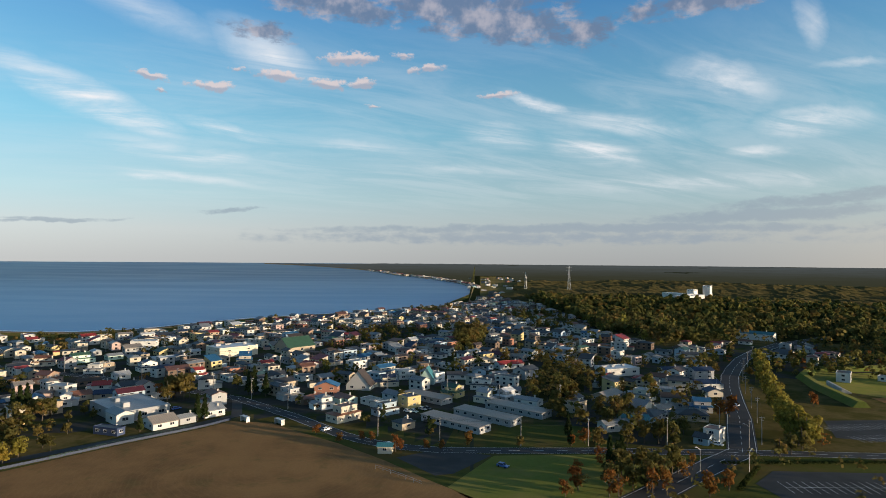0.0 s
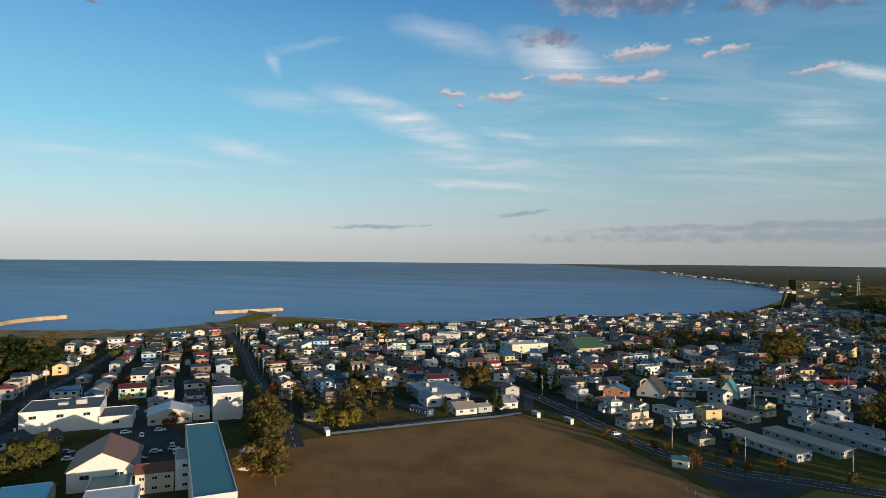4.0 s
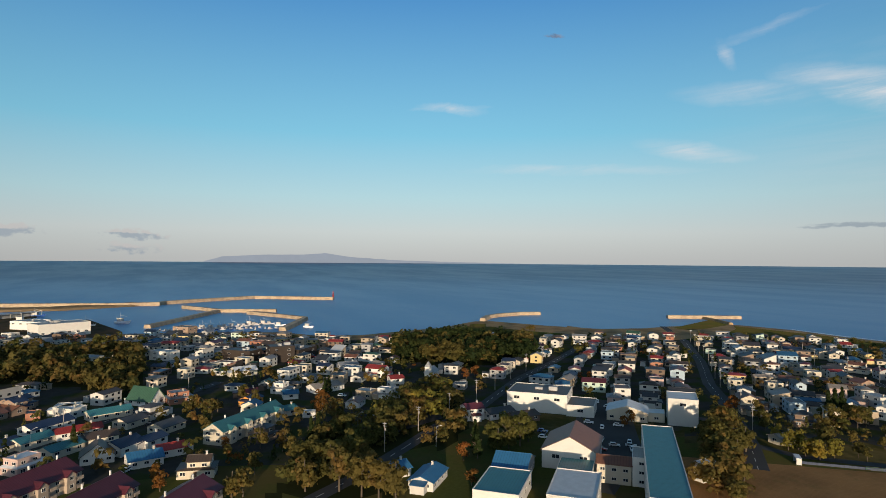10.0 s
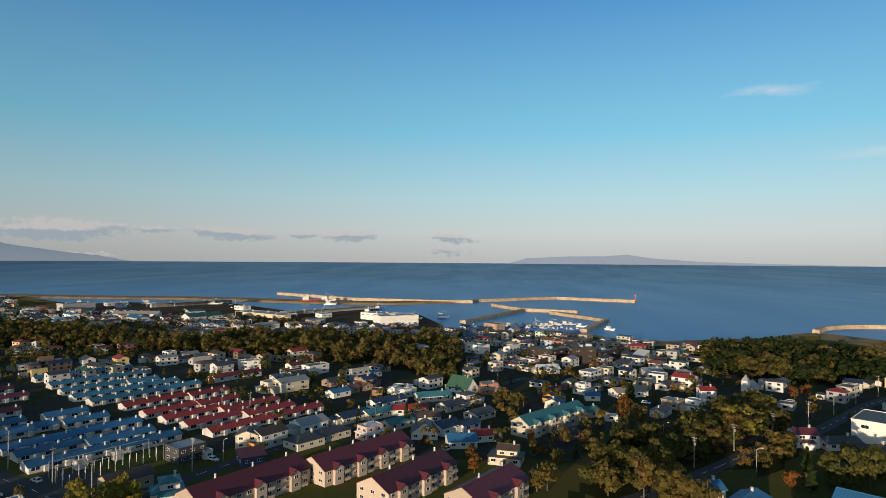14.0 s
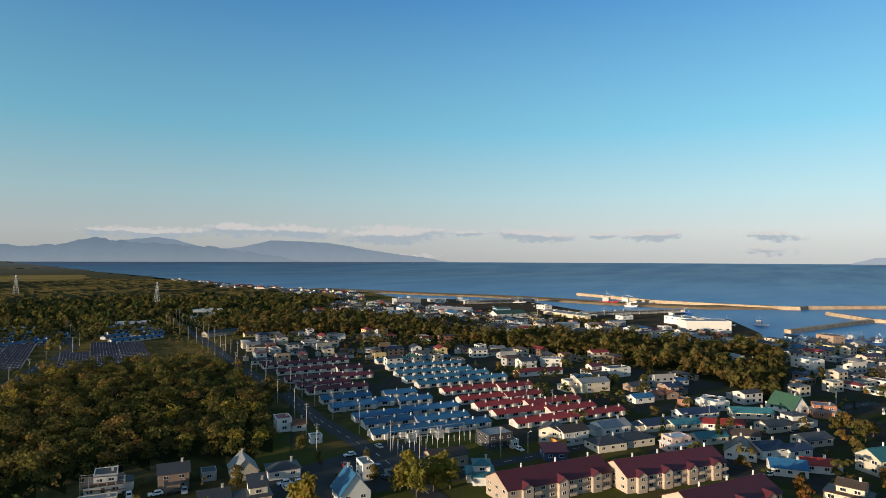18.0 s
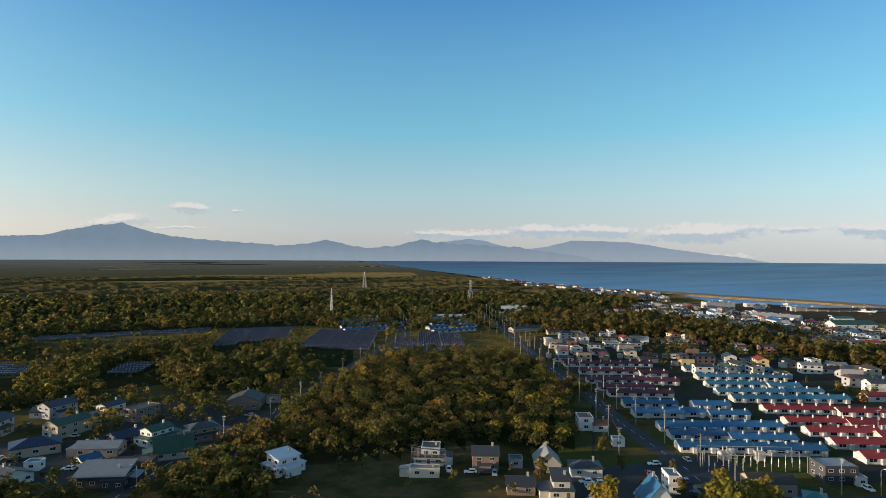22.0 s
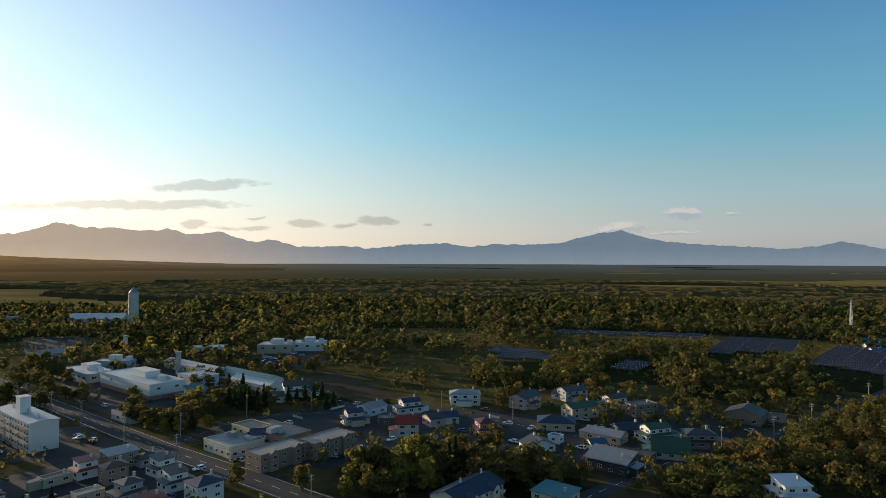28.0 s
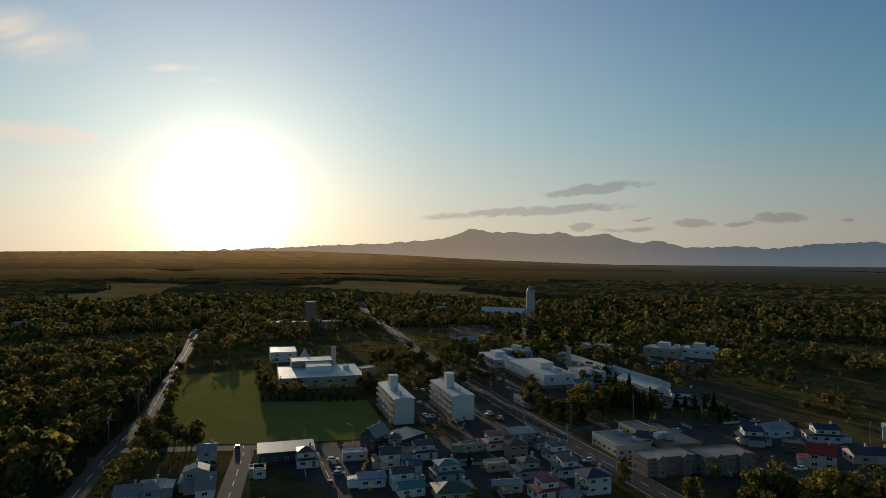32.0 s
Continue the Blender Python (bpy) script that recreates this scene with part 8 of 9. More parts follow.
part("spire", Geo().solid([(-2.6, -2.6, 6.5), (2.6, -2.6, 6.5), (2.6, 2.6, 6.5), (-2.6, 2.6, 6.5)], [(-0.1, -0.1, 12.5), (0.1, -0.1, 12.5), (0.1, 0.1, 12.5), (-0.1, 0.1, 12.5)]), ["r_snow"], ob)
# lift towers on the blocks of flats, stairs and balconies
ob = root("church", -340.9, 137.0, -41, 0, "small white church with a pointed belfry", "church")
ob.scale = (0.75, 0.75, 0.72)
part("nave", Geo().box(-8, -4, -0.2, 4, 4, 5), ["white"], ob)
r, gab = roof_geo(12, 8, 5, "gable", 0.9)
part("roof", r, ["r_steel"], ob, pose(-2, 0, 0))
part("belfry", Geo().box(4, -2.2, -0.2, 8, 2.2, 10), ["white"], ob)
part("spire", Geo().solid([(3.8, -2.4, 10), (8.2, -2.4, 10), (8.2, 2.4, 10), (3.8, 2.4, 10)], [(5.9, -0.1, 14.5), (6.1, -0.1, 14.5), (6.1, 0.1, 14.5), (5.9, 0.1, 14.5)]), ["r_steel"], ob)
TAKEN.append((-340.9, 137.0, 9))

# solar fields
def solar_field(poly, turn, gap, seed):
    if "solar" not in SHARED:
        g = Geo()
        g.solid([(-8.9, -1.7, 0.7), (8.9, -1.7, 0.7), (8.9, 1.7, 2.3), (-8.9, 1.7, 2.3)], [(-8.9, -1.7, 0.76), (8.9, -1.7, 0.76), (8.9, 1.7, 2.36), (-8.9, 1.7, 2.36)])
        grid = Geo()
        for k in range(10):
            u = -8.9 + k * 17.8 / 9
            grid.bar((u, -1.7, 0.78), (u, 1.7, 2.38), 0.035)
        grid.bar((-8.9, 0, 1.58), (8.9, 0, 1.58), 0.035)
        legs = Geo()
        for u in (-8, -4, 0, 4, 8):
            legs.bar((u, 1.2, -0.1), (u, 1.2, 2.1), 0.06).bar((u, -1.2, -0.1), (u, -1.2, 0.95), 0.06)
        for q in legs.f:
            grid.face([legs.v[i] for i in q])
        SHARED["solar"] = (g.mesh("panel", ["panel"]), grid.mesh("frame", ["frame"]))
    c, s = math.cos(radians(turn)), math.sin(radians(turn))
    xs, ys = [p[0] for p in poly], [p[1] for p in poly]
    cx, cy = sum(xs) / len(xs), sum(ys) / len(ys)
    for i in range(-12, 13):
        for j in range(-22, 23):
            u, v = i * 18.6, j * gap
            x, y = cx + u * c - v * s, cy + u * s + v * c
            if inside(x, y, poly) and not near_line(x, y, 7):
                ob = root("solar_panel_row", x, y, turn, 0, "tilted dark solar panels on steel legs in rough grass", "solar panel", "solar field")
                for name, me in zip(("panel", "frame"), SHARED["solar"]):
                    part(name, me, None, ob)
                TAKEN.append((x, y, 5))
                for side in (-6, 6):
                    TAKEN.append((x + side * c, y + side * s, 4))


for k, name in enumerate(("solar_a", "solar_b", "solar_c", "solar_d", "solar_e", "solar_f")):
    solar_field(MEADOWS[name], 160.0 if k > 1 else 152.0, 7.2, k)

# substation with its posts and insulators
ob = root("substation", -193, -126, -32.4, 0, "crowded electrical substation with grey posts and insulators", "substation")
rng = np.random.default_rng(3)
for i in range(7):
    for j in range(3):
        x, y = -15 + i * 4.6, -6 + j * 4.5
        h = rng.uniform(2.6, 4.8)
        part("insulator_post", Geo().tube(x, y, -0.1, h * 0.6, 0.10, 0.08, 6).tube(x, y, h * 0.6, h, 0.16, 0.09, 8), ["frame"], ob)
for j in range(3):
    part("gantry", Geo().bar((-17, -6 + j * 5, 0), (-17, -6 + j * 5, 5.4), 0.1).bar((15, -6 + j * 5, 0), (15, -6 + j * 5, 5.4), 0.1).bar((-17, -6 + j * 5, 5.4), (15, -6 + j * 5, 5.4), 0.08), ["steel"], ob)
for x in (-9, 3):
    part("transformer", Geo().box(x, -10, -0.1, x + 3.2, -7.4, 3.0).tube(x + 0.8, -8.6, 3, 4.6, 0.25, 0.15, 8).tube(x + 2.2, -8.6, 3, 4.6, 0.25, 0.15, 8), ["concrete"], ob)
TAKEN.append((-193, -126, 16))


def fence(pts, h, gap, mat, label, rails=2):
    ob = root("fence", pts[0][0], pts[0][1], 0, 0, label, "fence")
    o = Vector(pts[0])
    for a, b in zip(pts, pts[1:]):
        a, b = Vector(a) - o, Vector(b) - o
        n = max(1, int((b - a).length / gap))
        for k in range(n):
            p = a + (b - a) * k / n
            part("post", Geo().box(p.x - 0.06, p.y - 0.06, -0.1, p.x + 0.06, p.y + 0.06, h), [mat], ob)
        for r in range(rails):
            z = h * (0.95 - 0.42 * r)
            part("rail", Geo().bar((a.x, a.y, z), (b.x, b.y, z), 0.03), [mat], ob)
    return ob


fence([(-136, 214), (-122, 233), (-112, 246), (-103, 256)], 1.2, 4, "r_green", "low dark green rail fence along the school road")
fence([(-22, 207), (-14, 200), (-6, 192)], 1.4, 3, "steel", "low green fence at the park's edge")
fence([(-210.8, -115.9), (-201.6, -101.0), (-187.1, -103.7), (-173.9, -119.9)], 2.3, 2.5, "r_green", "tall green wire fence round the substation", 3)
band("field_screen", [(-150, 198), (-134, 217), (-120, 234), (-100, 256), (-92, 268)], 0.14, "r_navy", top=0.9, slope=0.02, kind="", label="long dark blue windbreak screen along the sports field", category="screen", road=False)
for x, y in ((-150, 199), (-85, 266), (-69, 262)):
    ob = root("dugout", x, y, -42, 0, "small white players' shelter at the field's edge", "shelter")
    part("wall", Geo().box(-2.5, 0.6, 0, 2.5, 0.8, 2.2).box(-2.5, -0.8, 0, -2.35, 0.6, 2.2).box(2.35, -0.8, 0, 2.5, 0.6, 2.2), ["white"], ob)
    part("roof", Geo().box(-2.7, -1.0, 2.2, 2.7, 0.95, 2.34), ["r_snow"], ob)

# scaffolding before a house under repair
ob = root("scaffold", -95.3, -183.6, 134.7, 0, "grey tube scaffolding before a house under repair", "scaffold")
for k in range(6):
    for v in (0.0, 1.0):
        part("post", Geo().tube(11.81 * k / 5, v, -0.05, 6.4, 0.05, 0.05, 6), ["steel"], ob)
for z in (2.0, 4.0, 6.0):
    part("deck", Geo().box(0, 0.1, z, 11.81, 0.9, z + 0.06), ["wood"], ob)
    part("rail", Geo().bar((0, 0, z + 0.9), (11.81, 0, z + 0.9), 0.03), ["steel"], ob)

# painted bays
def bays(x, y, turn, count, step, length, rows):
    g = Geo()
    for r in range(rows):
        for k in range(count + 1):
            u, v = k * step, r * (length * 2 + 7)
            g.face([(u - 0.07, v - length, 0.06), (u + 0.07, v - length, 0.06), (u + 0.07, v + length, 0.06), (u - 0.07, v + length, 0.06)])
        g.face([(0, r * (length * 2 + 7) - 0.07, 0.064), (count * step, r * (length * 2 + 7) - 0.07, 0.064), (count * step, r * (length * 2 + 7) + 0.07, 0.064), (0, r * (length * 2 + 7) + 0.07, 0.064)])
    ob = part("parking_bay_lines", g, ["paint"])
    ob.matrix_world = pose(x, y, 0, 0, 0, turn)
    tagged(ob, "white painted parking bays on asphalt", "road marking", "", "structure")


bays(108, 176, 0, 14, 2.6, 5, 2)
bays(166, 246, 10, 12, 2.6, 4.6, 2)
bays(120, -215, -25, 10, 2.6, 4.0, 1)

# stadium bank and its stand
band("grass_bank", [(205, 300), (212, 345), (222, 378), (240, 400), (300, 408)], 12, "lawn", top=3.0, slope=4.5, kind="structure", label="mown green bank round the sports ground", category="bank", road=False)
ob = root("bleachers", 222, 345, 75, 0.0, "low concrete spectator steps on the grass bank", "bleachers")
for k in range(4):
    part("step", Geo().box(-12, -3 + k * 1.2, -0.2, 12, -3 + (k + 1) * 1.2, 0.6 + k * 0.6), ["concrete"], ob)
plot("running_ground", [(225, 322), (300, 322), (290, 290), (222, 292)], "soil", 0.04, "brown infield soil of the ball ground")
ob = root("hedge_row", 98, 214, 0, 0, "long clipped dark hedge beside the parking lot", "hedge")
hr = np.random.default_rng(6)
for a, b in (((98, 214), (165, 216)), ((92, 190), (108, 210))):
    n = 40
    cs = [(a[0] - 98 + (b[0] - a[0]) * k / n, a[1] - 214 + (b[1] - a[1]) * k / n, 0.6) for k in range(n)]
    part("leaves", quads("leaves", leaf_cloud(hr, cs, [(1.1, 1.0, 0.8)] * n, 30, 0.25), ["hedge"]), None, ob)

# the two blocks of flats
for x, y, d in ((224.0, -169.3, 8.7), (212.2, -193.0, 9.7)):
    block = house(x, y, 335.0, 37.2, d, 4, "gable", "white", "snow", pitch=0.12, floor=2.6, name="apartment_block", chimney=False, group="", label="four-storey white block of flats with balconies and a roof tower")
    part("roof_tower", Geo().box(-2.4, -1.0, 10.9, 2.4, 2.6, 17.2).box(-2.6, -1.2, 17.2, 2.6, 2.8, 17.45), ["white"], block, pose(1.0, 0, 0))
    for k in range(5):
        for lvl in range(4):
            u = -14.6 + k * 7.3
            balcony = part("balcony", Geo().box(u - 2.6, d / 2 + 0.003, 0.35 + lvl * 2.65, u + 2.6, d / 2 + 1.2, 0.50 + lvl * 2.65), ["beige"], block)
            part("railing", Geo().box(u - 2.6, d / 2 + 1.1, 0.50 + lvl * 2.65, u + 2.6, d / 2 + 1.2, 1.5 + lvl * 2.65), ["beige"], balcony)
    for u in (-15, -4, 12):
        part("roof_vent", Geo().tube(u, 0.8, 10.8, 13.4, 0.35, 0.3, 8), ["concrete"], block)

rng = np.random.default_rng(12)
# far settlements along both coasts, and scattered farms
far = Joined()
for k in range(430):
    if k < 190:
        az = rng.uniform(129.5, 146)
        r = shore(az) - rng.uniform(60, 260) * (1 + (az - 129) / 30)
    elif k > 375:
        az, r = rng.uniform(-8.5, -2.4), rng.uniform(1000, 2400)
    else:
        az = rng.uniform(-3.0, 7.0)
        r = float(np.interp(az, [c[0] for c in COAST], [c[1] for c in COAST])) + rng.uniform(20, 160)
    x, y = polar(az, r)
    far_house(far, x, y, rng.uniform(0, 180), rng.uniform(9, 18), rng.uniform(7, 10), int(rng.integers(1, 3)), pick(rng, {"gable": 4, "flat": 1}), pick(rng, WALLS), pick(rng, ROOFS), 0.4)
far.done("distant_houses", "far villages strung along the coast", "houses")

# ---- parked cars and single trees ----
car(-15.6, 284.2, -40, "c_white")
car(-12.7, 284.3, -46, "c_white")
car(-8.9, 288.7, -45, "c_silver")
car(-6.6, 289.9, -45, "c_black")
car(-14.8, 270.1, -47, "c_white")
car(-6.0, 265.7, -36, "c_black")
car(-139.2, 297.8, -40, "c_black")
car(-136.8, 295.6, -36, "c_silver")
car(-134.7, 294.5, -43, "c_white")
car(-132.6, 293.4, -40, "c_white")
car(-130.5, 292.4, -44, "c_white")
car(-123.4, 286.0, 50, "c_blue")
car(144.0, 300.6, 43, "c_white")
car(106.0, 236.4, -45, "c_white")
car(21.0, 209.8, -38, "c_blue")
car(-47.3, 253.1, 53, "c_white")
car(-124.4, 422.0, 42, "c_white")
car(-19.4, 232.3, -47, "c_silver")
car(215.8, -246.4, -23, "c_white")
car(226.0, -247.2, -27, "c_silver")
car(197.5, -202.3, -22, "c_silver")
car(187.3, -199.4, -23, "c_silver")
car(127.5, -180.8, 66, "c_white")
car(120.0, -191.6, 61, "c_black")
car(83.6, -215.3, -19, "c_silver")
car(88.9, -203.8, -31, "c_silver")
car(75.8, -228.3, 61, "c_white")
car(24.6, -257.8, 66, "c_silver")
car(20.1, -254.6, -26, "c_black")
car(4.0, -235.4, -30, "c_white")
car(9.9, -304.7, -29, "c_white")
car(-20.5, -260.7, -24, "c_red")
car(-74.4, -288.3, 66, "c_black")
car(-63.1, -275.7, -30, "c_silver")
car(19.3, -302.4, 68, "c_black")
car(3.0, -277.2, -19, "c_silver")
car(112.0, -204.7, -28, "c_black")
car(232.7, -401.9, 59, "c_silver")
car(227.3, -398.0, 62, "c_silver")
car(222.9, -396.5, -25, "c_silver")
car(218.5, -395.1, -28, "c_white")
car(211.4, -386.8, -29, "c_white")
car(220.4, -384.5, 69, "c_white")
car(212.7, -376.9, 60, "c_white")
car(208.6, -375.6, -30, "c_silver")
car(223.3, -415.4, 71, "c_blue")
car(217.5, -411.4, -21, "c_red")
car(216.5, -420.1, 64, "c_white")
car(206.7, -414.2, -20, "c_silver")
car(196.8, -406.0, -27, "c_blue")
car(223.8, -265.1, 69, "c_red")
car(217.5, -261.6, 69, "c_red")
car(212.6, -260.3, -23, "c_black")
car(204.6, -270.0, 63, "c_red")
car(205.7, -275.1, 60, "c_silver")
car(-95.6, -180.4, -30, "c_white")
car(-98.1, -177.3, 63, "c_white")
car(-103.9, -173.2, 60, "c_white")
car(-108.9, -168.0, -30, "c_white")
car(-112.8, -164.8, -32, "c_black")
car(-115.0, -163.0, 55, "c_silver")
car(-135.5, -142.8, -27, "c_white")
car(-137.8, -140.0, -27, "c_white")
car(-206.0, -95.9, 62, "c_white")
car(-305.5, -81.4, -31, "c_silver")
car(-255.2, -107.2, -30, "c_white")
car(-227.6, -145.8, -29, "c_silver")
car(220.3, -93.8, -26, "c_black")
car(211.8, -176.8, -23, "c_white")
car(208.0, -176.9, 66, "c_white")
car(231.9, -189.9, -22, "c_white")
car(194.9, -200.3, 60, "c_white")
car(185.8, -197.4, -27, "c_black")
car(119.1, -192.1, -30, "c_silver")
car(87.1, -203.9, 64, "c_black")
car(84.8, -210.6, 62, "c_white")
car(253.6, -214.7, 60, "c_black")
car(253.7, -210.0, -21, "c_white")
car(258.4, -208.8, -19, "c_silver")
car(248.4, -214.3, -22, "c_silver")
car(130.0, -166.5, -20, "c_white")
car(-266.1, 79.7, -44, "c_white")
car(-269.1, 83.3, 43, "c_black")
car(-258.4, 78.2, -44, "c_black")
car(-189.6, 158.7, -40, "c_white")
car(-186.5, 156.9, 52, "c_silver")
car(-182.4, 154.1, -36, "c_white")
car(-196.6, 150.9, -46, "c_white")
car(-187.2, 143.7, 43, "c_red")
car(-309.2, 75.5, 51, "c_white")
car(-215.8, 136.3, 48, "c_blue")
car(-212.2, 134.5, -43, "c_black")
car(-208.1, 131.9, 45, "c_white")
car(-247.1, -22.1, -48, "c_white")
car(-225.5, -16.5, -37, "c_white")
car(-226.0, 339.9, 51, "c_black")
car(-315.2, 371.6, 53, "c_blue")
car(-439.4, 2.7, 49, "c_black")
car(-282.8, -12.0, 44, "c_black")
car(-494.3, 70.6, 54, "c_blue")
car(-488.8, 75.7, -43, "c_silver")
car(-476.7, 62.1, -40, "c_blue")
car(-442.6, 86.2, -45, "c_blue")
car(-479.7, 87.7, -41, "c_silver")
car(-478.9, 79.2, -41, "c_silver")
car(-494.9, 68.3, -43, "c_white")
car(-443.7, 62.7, 50, "c_white")
car(-443.3, 83.3, -44, "c_silver")
car(-481.1, 89.3, -48, "c_white")
car(-459.8, 68.2, 52, "c_white")
car(-441.7, 79.7, -46, "c_white")
car(-487.3, 93.4, -41, "c_black")
car(-453.7, 77.5, -46, "c_white")
car(-485.9, 79.2, -37, "c_black")
car(-492.3, 79.1, -39, "c_white")
car(-438.7, 86.1, 52, "c_red")
car(-477.3, 79.4, -45, "c_silver")
tree("yellow", 196.6, 378.5, 1.30)
tree("yellow", 187.3, 357.3, 1.30)
tree("yellow", 177.6, 335.4, 1.30)
tree("yellow", 170.5, 318.7, 1.30)
tree("yellow", 163.1, 301.2, 1.30)
tree("yellow", 155.9, 284.5, 1.30)
tree("yellow", 149.7, 269.6, 1.30)
tree("yellow", 144.5, 257.0, 1.30)
tree("yellow", 140.6, 246.3, 1.30)
tree("yellow", 138.2, 238.0, 1.30)
tree("yellow", 139.1, 235.1, 1.30)
tree("yellow", 144.4, 240.3, 1.30)
tree("yellow", 192.0, 367.6, 1.30)
tree("yellow", 174.0, 326.9, 1.30)
tree("yellow", 158.9, 292.1, 1.30)
tree("yellow", 147.0, 263.1, 1.30)
tree("yellow", 139.0, 241.7, 1.30)
tree("yellow", 208.3, 404.5, 1.30)
tree("yellow", 142.6, 251.9, 1.30)
tree("red", 42.0, 189.2, 0.90)
tree("red", 37.0, 183.7, 0.60)
tree("red", 49.6, 234.1, 0.60)
tree("red", 55.4, 237.9, 0.80)
tree("red", 10.0, 233.1, 0.65)
tree("red", -31.0, 239.2, 0.55)
tree("red", -39.4, 236.8, 0.55)
tree("red", -26.4, 237.1, 0.50)
tree("red", -14.8, 226.9, 0.60)
tree("red", -5.5, 227.8, 0.50)
tree("red", -0.4, 228.0, 0.50)
tree("red", -50.1, 246.4, 0.60)
tree("red", 126.0, 278.5, 1.20)
tree("red", 131.1, 280.6, 1.10)
tree("red", 80.4, 184.6, 0.80)
tree("red", 88.8, 190.2, 0.80)
tree("red", 182.6, 301.9, 0.90)
tree("broad", 58.3, 199.3, 1.00)
tree("broad", 59.0, 189.6, 1.00)
tree("broad", 52.0, 189.4, 0.90)
tree("broad", 63.4, 189.7, 1.00)
tree("broad", 69.0, 198.6, 1.00)
tree("broad", 70.0, 193.6, 0.90)
tree("broad", 76.5, 204.0, 0.90)
tree("broad", 66.2, 203.7, 0.90)
tree("broad", 58.2, 227.5, 0.90)
tree("broad", 70.8, 234.7, 0.90)
tree("broad", 78.5, 238.5, 0.90)
tree("broad", 84.1, 238.7, 1.00)
tree("broad", 29.3, 230.1, 0.50)
tree("broad", 78.8, 205.1, 0.80)
tree("broad", 121.6, 221.3, 0.80)
tree("broad", 134.5, 229.5, 0.90)
tree("broad", 127.9, 225.3, 0.80)
tree("sparse", 50.2, 184.0, 1.10)
tree("sparse", 53.0, 184.1, 1.10)
tree("sparse", 68.3, 186.6, 1.00)
tree("sparse", 63.5, 185.2, 1.00)
tree("sparse", 78.6, 199.8, 0.90)
tree("sparse", 84.9, 208.5, 0.80)
tree("sparse", -16.8, 225.5, 0.80)
tree("sparse", 146.4, 236.7, 1.00)
tree("pine", 59.8, 209.1, 1.00)
tree("pine", 56.1, 204.6, 1.00)
tree("pine", 63.8, 218.0, 0.90)
tree("pine", 50.4, 245.3, 0.80)
tree("pine", 49.2, 234.1, 0.70)
tree("pine", -105.6, 266.4, 0.90)
tree("pine", -103.8, 269.3, 0.90)
tree("pine", -121.8, 248.4, 0.75)
tree("pine", -194.5, 283.6, 1.10)
tree("pine", -193.4, 286.9, 1.00)
tree("pine", -172.7, 273.9, 0.70)
tree("pine", -96.7, 316.9, 1.10)
tree("pine", -90.1, 314.5, 1.10)
tree("pine", -100.4, 319.4, 1.00)
tree("broad", -178.2, 268.8, 0.95)
tree("broad", -171.5, 264.3, 0.95)
tree("broad", -172.1, 271.0, 0.95)
tree("broad", -173.2, 251.0, 0.95)
tree("broad", -172.0, 242.9, 0.95)
tree("broad", -157.9, 221.9, 0.95)
tree("broad", -152.7, 218.8, 0.95)
tree("broad", -146.1, 225.5, 0.60)
tree("broad", -141.8, 223.6, 0.50)
tree("broad", -134.0, 309.0, 1.20)
tree("broad", -128.2, 305.5, 1.30)
tree("broad", -127.0, 309.3, 1.20)
tree("broad", -139.6, 315.3, 1.00)
tree("broad", -20.1, 304.4, 0.60)
tree("broad", 25.5, 314.8, 0.70)
tree("broad", 46.8, 322.2, 1.00)
tree("broad", 55.1, 336.6, 1.00)
tree("broad", 55.6, 297.6, 1.10)
tree("broad", 64.7, 322.8, 1.10)
tree("broad", 61.3, 292.1, 1.10)
tree("broad", 52.9, 276.2, 1.00)
tree("broad", 48.6, 281.1, 0.80)
tree("broad", 69.6, 258.2, 1.00)
tree("broad", 75.7, 267.3, 1.10)
tree("broad", 85.1, 282.2, 1.10)
tree("broad", 70.8, 276.7, 1.00)
tree("broad", 81.4, 254.3, 1.00)
tree("broad", 80.1, 337.5, 0.80)
tree("broad", 87.9, 337.9, 0.80)
tree("broad", 98.9, 338.3, 0.70)
tree("green", -3.8, 254.3, 0.50)
tree("green", -159.2, 274.4, 0.60)
tree("green", -151.6, 267.8, 0.50)
tree("green", -160.8, 264.7, 0.50)
tree("green", -109.9, 330.2, 0.80)
tree("green", 98.6, 250.7, 0.80)
tree("green", 88.2, 235.2, 0.90)
tree("green", 86.5, 242.5, 0.90)
tree("green", -199.7, 106.8, 1.00)
tree("green", -201.1, 112.3, 1.10)
tree("green", -202.6, 118.0, 1.10)
tree("green", -206.4, 123.9, 1.00)
tree("green", -214.3, 118.3, 1.00)
tree("green", -216.1, 124.5, 1.00)
tree("green", -206.7, 107.6, 1.00)
tree("pine", -195.4, 96.6, 0.90)
tree("pine", -202.7, 99.1, 0.90)
tree("pine", -227.9, 44.2, 0.90)
tree("pine", -230.4, 47.2, 0.90)
tree("pine", -308.5, 66.6, 0.90)
tree("pine", -314.2, 69.9, 0.80)
tree("pine", -257.3, -35.8, 0.80)
tree("broad", -234.8, 26.9, 0.90)
tree("broad", -310.6, 27.4, 0.90)
tree("broad", -302.8, 31.8, 0.90)
tree("broad", -224.4, 62.5, 0.90)
tree("broad", -242.5, 79.5, 0.80)
tree("broad", -237.7, 80.3, 0.80)
tree("broad", -248.7, 87.8, 0.80)
tree("broad", -251.2, 93.9, 0.80)
tree("broad", -203.1, 41.3, 1.10)
tree("broad", -198.8, 45.0, 1.10)
tree("broad", -183.4, 44.2, 1.20)
tree("broad", -176.6, 49.3, 1.20)
tree("broad", -173.9, 53.7, 1.20)
tree("broad", -170.8, 57.9, 1.10)
tree("broad", -187.1, 34.7, 1.10)
tree("broad", -228.4, 34.1, 0.80)
